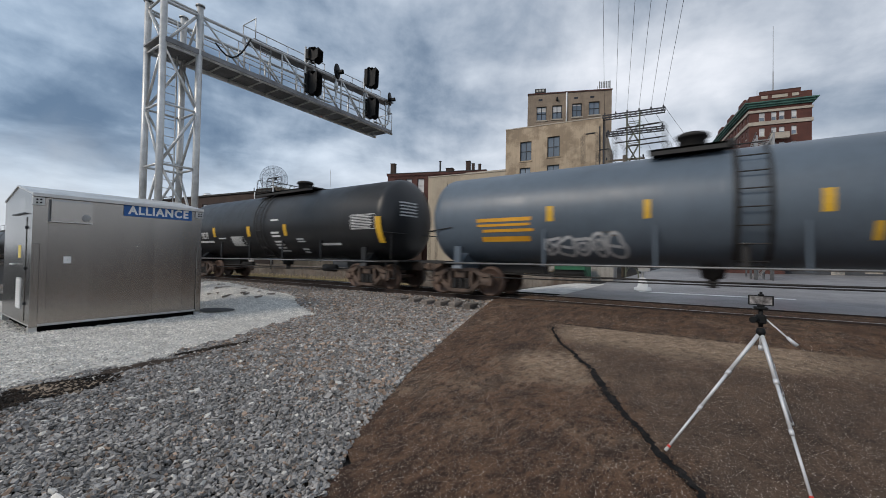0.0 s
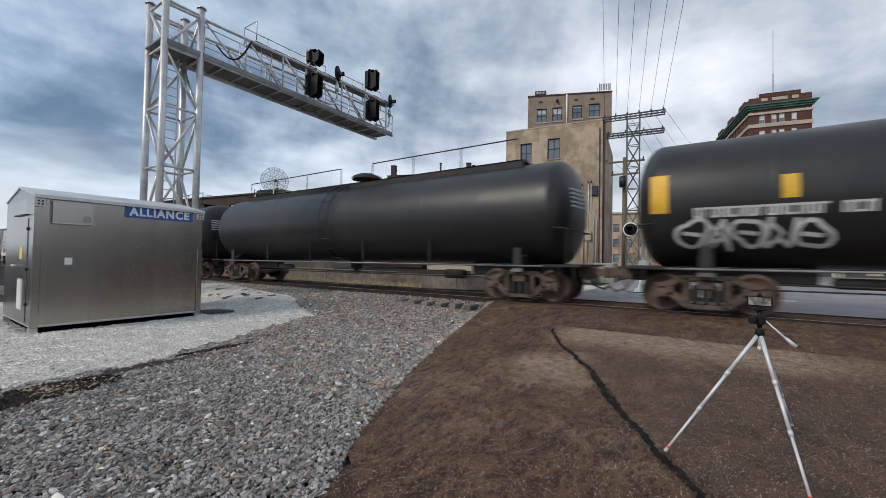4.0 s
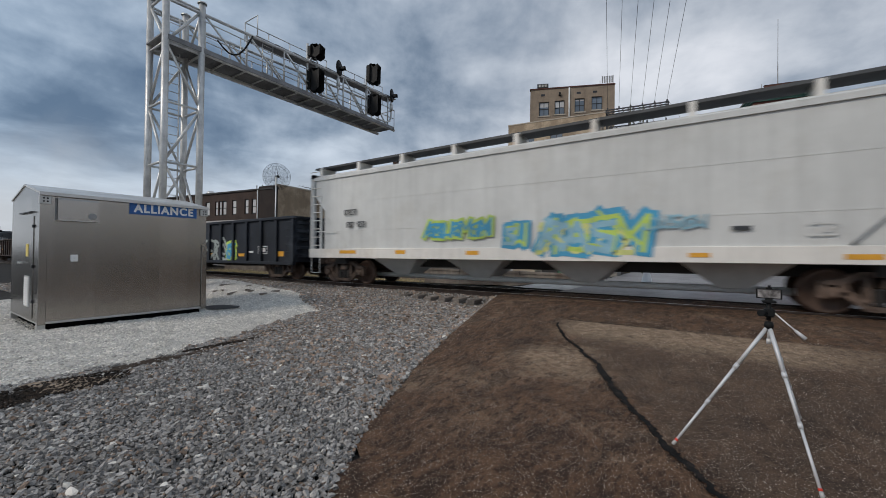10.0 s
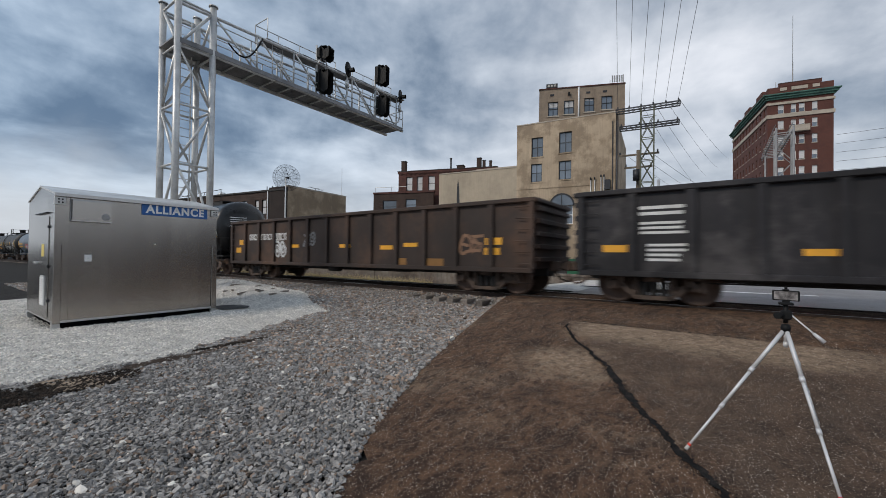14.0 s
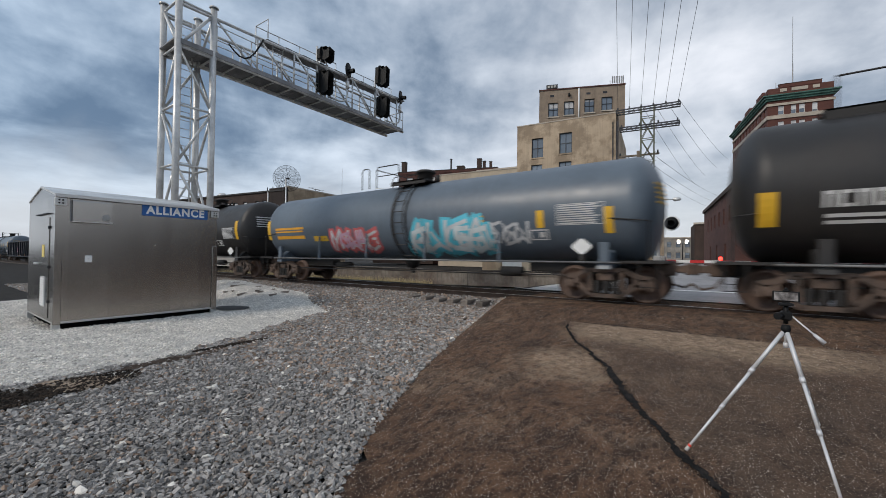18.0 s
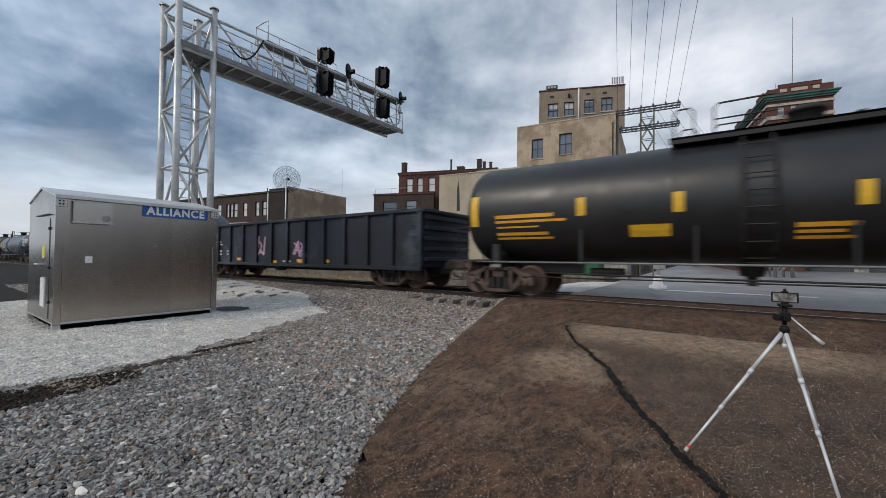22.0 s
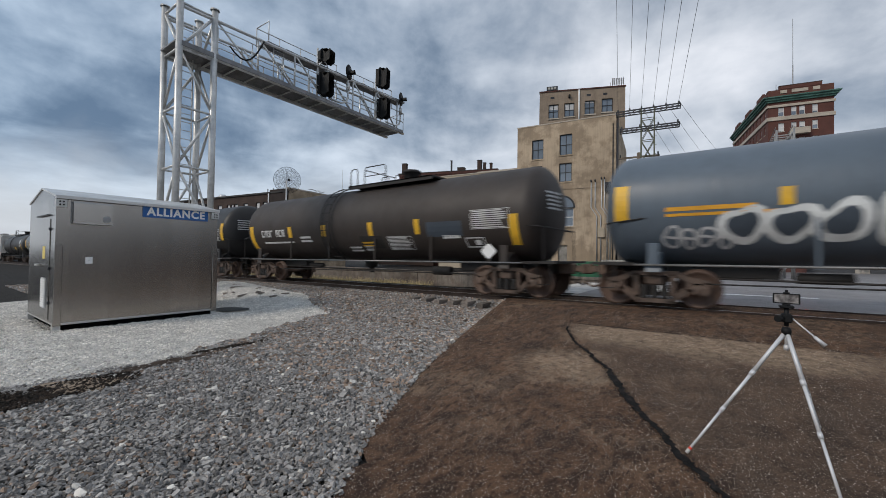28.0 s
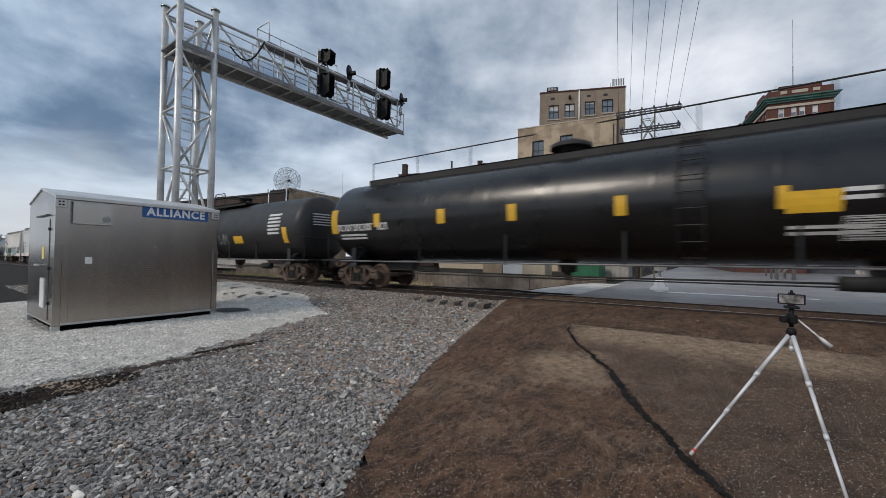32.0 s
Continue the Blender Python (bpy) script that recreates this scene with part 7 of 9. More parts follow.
MARKS[19] = [("e", 6.84, 7.09, 2.09, 3), ("Y", 4.11, 6.25, 2.13, 2.39), ("Y", 4.95, 6.21, 2, 2.06), ("Y", 4.48, 6.26, 1.67, 1.89), ("s", 3.66, 3.89, 2.26, 2.73), ("s", 1.48, 1.7, 2.23, 2.69), ("s", -1.49, -1.28, 2.19, 2.65), ("y", 1.76, 2.63, 1.69, 1.98), ("Y", -1.35, -0.43, 1.56, 1.91), ("ladder", 0.14, 0.15, 2.07, 2.08), ("dome", -0.78, -0.78, 2.02, 2.03), ("w", -6.58, -5.38, 2.06, 2.58), ("w", -5.88, -5.38, 2.62, 2.73), ("f", -4.96, -4.33, 1.63, 1.94), ("d", -5.94, -5.44, 1.27, 1.66), ("e", -6.83, -6.59, 2.08, 2.98), ("Y", -4.12, -3.41, 1.75, 1.95)]
MARKS[20] = [("w", 5.57, 6.11, 2.08, 2.33), ("w", 5.31, 6.44, 1.67, 1.95), ("w", 5.31, 5.81, 1.15, 1.47), ("w", 4.35, 4.85, 1.16, 1.46), ("o", 7.27, 7.84, 0.85, 1.08), ("o", 3.26, 3.82, 0.91, 1.05), ("o", 0.25, 0.84, 0.73, 0.94), ("o", -1.86, -1.31, 0.87, 1.01), ("o", -3.48, -3.32, 0.89, 1.02), ("w", -0.84, -0.26, 0.85, 0.98), ("g:pk2", 1.19, 1.96, 1.15, 2.05), ("g:pk2", -1.98, -1.09, 1.15, 1.83), ("w", 6.65, 7.37, 1.18, 1.25)]
MARKS[21] = [("e", 7.03, 7.3, 2.09, 2.94), ("Y", 3.98, 6.14, 2.14, 2.41), ("s", 3.76, 3.98, 2.18, 2.68), ("Y", 4.54, 6.07, 1.97, 2.07), ("Y", 4.61, 6.15, 1.7, 1.86), ("s", 1.56, 1.76, 2.21, 2.67), ("s", -1.59, -1.37, 2.2, 2.66), ("s", -3.61, -3.4, 2.21, 2.65), ("l:rust", 2.47, 2.92, 1.72, 1.85), ("f", -5.21, -4.7, 1.66, 1.93), ("ladder", -0.4, -0.39, 2.25, 2.26), ("dome", 0.29, 0.31, 2.28, 2.3), ("g:gr", -1.37, -0.66, 1.63, 1.84), ("w", -6.62, -5.45, 2.23, 2.66), ("e", -7.01, -6.76, 2.14, 3.1), ("f", -5.15, -4.65, 1.74, 2.04), ("d", -5.98, -5.47, 1.32, 1.7)]
MARKS[22] = [("L:w", 3.91, 7.59, 2.49, 3.08), ("l:w", 5.55, 7.15, 2.1, 2.34), ("w", 5.52, 7.13, 1.8, 2.03), ("e", 7.76, 8.12, 1.67, 2.49), ("s", 4.64, 4.9, 2.03, 2.52), ("f", 4.23, 4.63, 2.08, 2.37), ("s", 2.17, 2.43, 2.01, 2.48), ("s", -1.29, -1.05, 1.99, 2.46), ("s", -3.81, -3.56, 1.98, 2.44), ("e", -7.14, -7.06, 1.55, 2.4), ("w", 2.02, 2.38, 1.65, 1.83), ("g:gr", 1.09, 1.73, 1.6, 1.99), ("f", -0.67, -0.31, 1.34, 1.56), ("f", -5.62, -5.07, 1.62, 1.9), ("w", -6.96, -5.8, 2.04, 2.56), ("d", -7.03, -6.51, 1.24, 1.61), ("ladder", 0.38, 0.39, 2.39, 2.4), ("dome", -1.33, -1.32, 2.3, 2.31)]
MARKS[23] = [("w", -6.71, -5.58, 2.06, 2.57), ("e", -7.05, -6.77, 1.63, 2.47), ("d", -6.17, -5.68, 1.26, 1.65), ("f", -5.25, -4.64, 1.57, 1.93), ("g:w", -3.46, -2.46, 1.49, 1.82), ("L:w", 4.05, 7.32, 2.57, 3.11), ("w", 5.69, 7.28, 2.17, 2.43), ("s", 2.43, 2.7, 2.04, 2.52), ("s", -1.06, -0.81, 2.03, 2.53), ("s", -3.51, -3.25, 2.01, 2.51), ("ladder", 0.63, 0.67, 2.57, 2.59)]
MARKS[24] = [("e", 7.63, 7.94, 2.1, 2.96), ("Y", 4.7, 6.72, 2.13, 2.37), ("s", 4.47, 4.69, 2.29, 2.66), ("s", 2.19, 2.4, 2.28, 2.67), ("s", -1.05, -0.82, 2.19, 2.64), ("s", -3.5, -3.29, 2.18, 2.63), ("g:W", 1.83, 5.67, 1.38, 2.4), ("g:w", 0.15, 0.67, 2.55, 2.86), ("g:w", -0.01, 0.52, 1.8, 2.45), ("g:w", -1.01, 0.06, 1.39, 1.85), ("g:gr", -2.94, -1, 1.77, 2.22), ("g:w", -3.55, -1.22, 1.4, 1.74), ("f", -4.47, -4.16, 1.68, 1.93), ("g:w", 5.4, 6.79, 1.45, 1.9), ("ladder", 1.12, 1.13, 2.07, 2.08), ("dome", -0.39, -0.38, 2.01, 2.02)]
MARKS[25] = [("l:w", 4.32, 6.21, 2.07, 2.38), ("w", 3.76, 6.11, 1.75, 1.88), ("e", 6.89, 7.2, 1.56, 2.61), ("s", 3.78, 4.04, 2.01, 2.49), ("s", 1.43, 1.72, 2.01, 2.47), ("s", -1.27, -1.03, 1.96, 2.46), ("s", -3.5, -3.28, 1.96, 2.47), ("e", -7.11, -6.84, 1.56, 2.45), ("lab:slate", -5.2, -3.8, 1.86, 2.34), ("w", -5.08, -4.42, 1.76, 1.94), ("y", -1.16, -0.55, 1.59, 1.75), ("lab:W", -1.02, -0.59, 1.42, 1.59), ("w", -3.02, -1.96, 1.47, 1.9), ("w", -6.79, -5.61, 2.07, 2.62), ("f", -5.94, -5.25, 1.5, 1.81), ("d", -6.31, -5.82, 1.15, 1.6), ("w", -0.46, 0.28, 1.37, 1.61), ("w", 2.35, 3.21, 1.77, 2.08), ("ladder", 1.28, 1.32, 1.95, 1.97), ("dome", -1.97, -1.94, 1.88, 1.9), ("b", -1.69, -0.5, 1.5, 1.96)]
MARKS[26] = [("e", 6.89, 7.14, 2.03, 2.94), ("Y", 3.93, 6.09, 2.08, 2.32), ("Y", 5.05, 6.02, 1.94, 2.01), ("Y", 4.46, 6.05, 1.62, 1.81), ("s", 3.71, 3.95, 2.21, 2.68), ("s", 1.53, 1.74, 2.2, 2.69), ("g:bei", 2.59, 3.66, 1.5, 2.14), ("g:bei", 0.42, 1.98, 1.2, 1.85), ("ladder", -0.4, -0.4, 1.85, 1.86), ("w", -6.78, -5.63, 2.03, 2.59), ("e", -7.22, -6.93, 2.01, 2.92), ("f", -5.32, -4.72, 1.66, 1.95), ("d", -6.27, -5.81, 1.27, 1.64), ("dome", -1.25, -1.22, 2.83, 2.85)]
MARKS[27] = [("e", 6.99, 7.2, 2.02, 2.93), ("Y", 3.85, 6.07, 2.09, 2.39), ("s", 3.58, 3.78, 2.22, 2.69), ("s", 1.48, 1.7, 2.23, 2.7), ("s", -1.64, -1.42, 2.2, 2.67), ("l:rust", 2.43, 2.81, 1.67, 1.81), ("Y", 4.68, 6.02, 1.84, 1.92), ("ladder", -0.46, -0.45, 1.93, 1.94), ("dome", 0.61, 0.62, 1.97, 1.98), ("w", -6.69, -5.5, 2.1, 2.71), ("e", -7.32, -7.07, 1.99, 2.91), ("f", -5.33, -4.73, 1.72, 2.03), ("d", -6.36, -5.82, 1.3, 1.68)]
MARKS[28] = [("e", 9.48, 9.84, 2.11, 3.04), ("l:w", 6.2, 8.87, 2.19, 2.44), ("w", 6.96, 8.76, 1.85, 2.1), ("s", 6.56, 6.85, 2.29, 2.78), ("s", 3.68, 3.98, 2.29, 2.76), ("s", 1.2, 1.48, 2.26, 2.74), ("s", -1.69, -1.42, 2.24, 2.73), ("y", -5.41, -4.6, 2.11, 2.54), ("s", -4.66, -4.47, 2.21, 2.67), ("w", -5.94, -5.43, 2.29, 2.59), ("w", -5.99, -4.64, 1.66, 1.9), ("ladder", -4.07, -4.06, 1.89, 1.9), ("dome", 0.1, 0.12, 2.05, 2.06), ("w", -8.85, -7.74, 2.18, 2.71), ("e", -9.26, -8.97, 2.1, 3.02), ("w", -7.72, -5.5, 1.59, 2.01), ("r", -8.05, -7.63, 1.32, 1.71), ("w", -7.52, -6.3, 2.38, 2.68)]
MARKS[29] = [("w", -6.22, -5.1, 2.19, 3.22), ("e", -6.61, -6.26, 1.82, 2.52), ("y", -2.72, -1.83, 1.85, 2.22), ("g:gr", -1.24, -0.26, 1.79, 2.32)]

M_TBLACK = mat("satin_black_tank", (0.016, 0.0165, 0.018), 0.42, 0, 0.08, 1.6, 0.05, 8, second=(0.026, 0.025, 0.025), second_at=0.58, streak=0.12)
M_TNEW = mat("glossy_black_tank", (0.008, 0.008, 0.009), 0.30, 0, 0.08, 1.2, second=(0.012, 0.012, 0.013), second_at=0.6, coat=0.1)
M_TOLD = mat("dusty_black_tank", (0.024, 0.0235, 0.024), 0.50, 0, 0.08, 1.6, 0.06, 8, second=(0.036, 0.032, 0.030), second_at=0.56, streak=0.25, spec=0.4)
M_TBROWN = mat("grimy_brown_tank", (0.042, 0.032, 0.027), 0.6, 0, 0.08, 1.6, 0.06, 8, second=(0.028, 0.022, 0.019), second_at=0.55, streak=0.3)
M_TGREY = mat("blue_grey_tank", (0.108, 0.138, 0.172), 0.42, 0, 0.08, 1.6, 0.05, 8, second=(0.085, 0.108, 0.135), second_at=0.6, streak=0.22)
M_TGREY2 = mat("slate_tank", (0.085, 0.10, 0.122), 0.5, 0, 0.08, 1.6, 0.05, 8, second=(0.045, 0.05, 0.058), second_at=0.58, streak=0.25)
M_HOPW = mat("dirty_white_car", (0.80, 0.77, 0.72), 0.6, 0, 0.10, 1.4, 0.05, 8, second=(0.62, 0.56, 0.49), second_at=0.62, streak=0.22)
M_HOPG = mat("pale_grey_car", (0.64, 0.645, 0.63), 0.6, 0, 0.10, 1.4, 0.05, 8, second=(0.54, 0.53, 0.50), second_at=0.62, streak=0.2)
M_GONB = mat("black_gondola", (0.020, 0.019, 0.022), 0.62, 0, 0.45, 1.8, 0.15, 12, second=(0.062, 0.057, 0.058), second_at=0.60, soft=0.06, streak=0.4, spec=0.3)
M_GONN = mat("navy_gondola", (0.017, 0.021, 0.030), 0.58, 0, 0.45, 1.8, 0.15, 12, second=(0.055, 0.062, 0.075), second_at=0.60, soft=0.06, streak=0.4, spec=0.35)
M_GONR = mat("rusty_gondola", (0.040, 0.026, 0.021), 0.75, 0, 0.45, 1.8, 0.12, 12, second=(0.095, 0.050, 0.030), second_at=0.60, streak=0.3)
M_TRUCK = mat("dusty_truck_steel", (0.135, 0.092, 0.070), 0.75, 0.1, 0.35, 6, 0.3, 40, second=(0.05, 0.04, 0.034), second_at=0.55, per_object=0.2)
M_WHEEL = mat("wheel_steel", (0.105, 0.066, 0.050), 0.65, 0.1, 0.3, 8, 0.15, 30, second=(0.10, 0.06, 0.04), second_at=0.62)
M_UNDER = mat("black_underframe", (0.022, 0.020, 0.019), 0.7, 0, 0.3, 5)
M_MYEL = mat("mark_yellow", (0.72, 0.42, 0.03), 0.5, 0, 0.15, 4, second=(0.5, 0.28, 0.03), second_at=0.66)
M_MORA = mat("mark_orange", (0.74, 0.36, 0.03), 0.5, 0, 0.12, 4)
M_MWHI = mat("mark_white", (0.62, 0.62, 0.61), 0.6, 0, 0.2, 5)
PAINTS = {"w": (0.55, 0.56, 0.57), "W": (0.58, 0.60, 0.60), "gr": (0.22, 0.23, 0.24), "bl": (0.38, 0.50, 0.58), "lime": (0.55, 0.62, 0.35), "pk": (0.42, 0.18, 0.15),
          "blu": (0.12, 0.20, 0.48), "gold": (0.50, 0.37, 0.11), "olive": (0.17, 0.135, 0.09), "teal": (0.10, 0.26, 0.21), "k": (0.03, 0.035, 0.04), "tl": (0.35, 0.52, 0.50),
          "W2": (0.60, 0.66, 0.67), "yg": (0.45, 0.60, 0.12), "bl2": (0.06, 0.32, 0.52), "yl": (0.60, 0.62, 0.22), "lb": (0.25, 0.45, 0.55), "sage": (0.34, 0.38, 0.36),
          "red": (0.55, 0.12, 0.12), "cy": (0.10, 0.48, 0.60), "pk2": (0.55, 0.34, 0.44), "bei": (0.38, 0.35, 0.30), "rus": (0.22, 0.12, 0.07),
          "pink": (0.60, 0.33, 0.33), "slate": (0.05, 0.065, 0.085), "rust": (0.14, 0.09, 0.03), "rust2": (0.28, 0.14, 0.04), "pur": (0.27, 0.25, 0.55)}


def paint(c):
    return mat("paint_" + c, PAINTS[c], 0.55, 0, 0.25, 2.5)


class Side:
    """The near side of a car: maps (along, up) to its surface, so that paint lies on it."""

    def __init__(self, R=None, zc=0.0, x=1.5):
        self.R, self.zc, self.x = R, zc, x

    def at(self, y, z, off=0.006):
        if self.R:
            h = max(-0.985, min(0.985, (z - self.zc) / self.R))
            n = (math.sqrt(1 - h * h), h)
            return (-(self.R + off) * n[0], y, self.zc + (self.R + off) * n[1])
        return (-self.x - off, y, z)

    def quad(self, g, y0, y1, z0, z1, off=0.006):
        n = max(1, int(abs(z1 - z0) / 0.12)) if self.R else 1
        for k in range(n):
            a, b = z0 + (z1 - z0) * k / n, z0 + (z1 - z0) * (k + 1) / n
            g.face([self.at(y1, a, off), self.at(y0, a, off), self.at(y0, b, off), self.at(y1, b, off)])

    def ribbon(self, g, pts, w, off=0.007):
        for (y0, z0), (y1, z1) in zip(pts, pts[1:]):
            d = math.hypot(y1 - y0, z1 - z0) or 1e-6
            off += 0.0002
            ny, nz = -(z1 - z0) / d * w / 2, (y1 - y0) / d * w / 2
            ey, ez = (y1 - y0) / d * w * 0.3, (z1 - z0) / d * w * 0.3
            # on a round tank the sweep is cut into small facets that follow the curve
            nu, nv = (max(1, math.ceil(abs(d) / 0.16)), max(1, math.ceil(w / 0.09))) if self.R else (1, 1)
            p0, p1 = (y0 - ey, z0 - ez), (y1 + ey, z1 + ez)
            at = lambda u, v: self.at(p0[0] + (p1[0] - p0[0]) * u + ny * v, p0[1] + (p1[1] - p0[1]) * u + nz * v, off)
            for a in range(nu):
                for b in range(nv):
                    u0, u1, v0, v1 = a / nu, (a + 1) / nu, 2 * b / nv - 1, 2 * (b + 1) / nv - 1
                    g.face([at(u0, v0), at(u0, v1), at(u1, v1), at(u1, v0)])


STROKES = (((-1, -1), (-0.8, 0.9), (0, -0.2), (0.8, 1), (1, -0.9)), ((0.9, 0.8), (-0.7, 0.7), (-0.5, 0.05), (0.8, -0.1), (0.7, -0.9), (-0.9, -0.8)),
           ((-0.9, -1), (-0.7, 1), (0.8, 0.6), (-0.5, 0.0), (1, -1)), ((-0.8, 1), (-0.9, -0.9), (0.1, -0.5), (0.9, -0.9), (0.9, 1)), ((-1, -0.9), (0, 1), (0.9, -0.9), (0.5, -0.2), (-0.6, -0.25)),
           ((0.9, 0.9), (-0.6, 0.5), (-0.9, -0.3), (-0.2, -0.9), (0.9, -0.6), (0.7, 0.1), (0.1, 0.0)))


def stroke(rnd, cy, cz, ry, rz):
    """One bent sweep of a spray can, leaning as the whole piece leans."""
    pts = STROKES[rnd.randrange(len(STROKES))]
    return [(cy - ry * (a + 0.18 * b + rnd.uniform(-0.12, 0.12)), cz + rz * (b + rnd.uniform(-0.1, 0.1))) for a, b in pts]


def burner(side, y0, y1, z0, z1, seed, width, lift, keep=1.0):
    """A wide painted piece: close-set angular sweeps, some of them left out when keep is below one."""
    rnd = random.Random(seed)
    g = Geo()
    W, H = y1 - y0, z1 - z0
    n = max(2, round(W / (H * 0.62)))
    for k in range(n):
        cy, cz = y0 + W * (k + 0.5) / n, (z0 + z1) / 2 + rnd.uniform(-0.05, 0.05) * H
        pts = stroke(rnd, cy, cz, W / n * 0.56, H * 0.43)
        tail = [(cy + rnd.uniform(-0.5, 0.5) * W / n, cz + rnd.uniform(-0.5, 0.5) * H), (cy + rnd.uniform(-0.6, 0.6) * W / n, cz + rnd.uniform(-0.5, 0.5) * H)]
        if rnd.random() < keep:
            side.ribbon(g, pts, width * H, lift)
            side.ribbon(g, tail, width * H * 0.7, lift + 0.0005)
    return g


def graffiti(side, y0, y1, z0, z1, seed, filled, core=1.0):
    """Rounded letter-like strokes, or soft filled shapes, within a stretch of the side."""
    rnd = random.Random(seed)
    g = Geo()
    W, H = y1 - y0, z1 - z0
    n = max(1, round(W / (H * 0.75)))
    w = max(0.05, min(0.13, H * 0.13))
    for k in range(n):
        cy, cz = y0 + W * (k + 0.5) / n, (z0 + z1) / 2 + rnd.uniform(-0.06, 0.06) * H
        ry, rz = W / n * rnd.uniform(0.42, 0.56), H * rnd.uniform(0.38, 0.5)
        ph = [rnd.uniform(0, 6.28) for _ in range(3)]
        def loop(f, m=22):
            pts = []
            for j in range(m + 1):
                t = 2 * math.pi * j / m
                q = f * (1 + 0.16 * math.sin(2 * t + ph[0]) + 0.12 * math.sin(3 * t + ph[1]))
                pts.append((cy + ry * q * math.cos(t), max(z0 - 0.05, min(z1 + 0.05, cz + rz * q * math.sin(t)))))
            return pts
        if filled:
            o = loop(core, 18)
            for a, b in zip(o, o[1:]):
                for f0, f1 in ((0.0, 0.34), (0.34, 0.67), (0.67, 1.0)):
                    mixp = lambda p, f: (cy + (p[0] - cy) * f, cz + (p[1] - cz) * f)
                    g.face([side.at(*mixp(a, f0), 0.0075), side.at(*mixp(a, f1), 0.0075), side.at(*mixp(b, f1), 0.0075), side.at(*mixp(b, f0), 0.0075)])
        else:
            kind = rnd.randrange(4)
            if kind < 2:
                side.ribbon(g, loop(1.0), w)
                if kind == 0:
                    side.ribbon(g, loop(0.45), w * 0.8)
                else:
                    side.ribbon(g, [(cy - ry * 0.5, cz - rz * 0.1), (cy + ry * 0.6, cz + rz * 0.05)], w)
            else:
                side.ribbon(g, stroke(rnd, cy, cz, ry, rz), w)
                side.ribbon(g, [(cy + ry * 0.8, cz - rz), (cy - ry * 0.2, cz), (cy + ry * 0.9, cz + rz * 0.9)], w * 0.7, 0.0085)
    return g


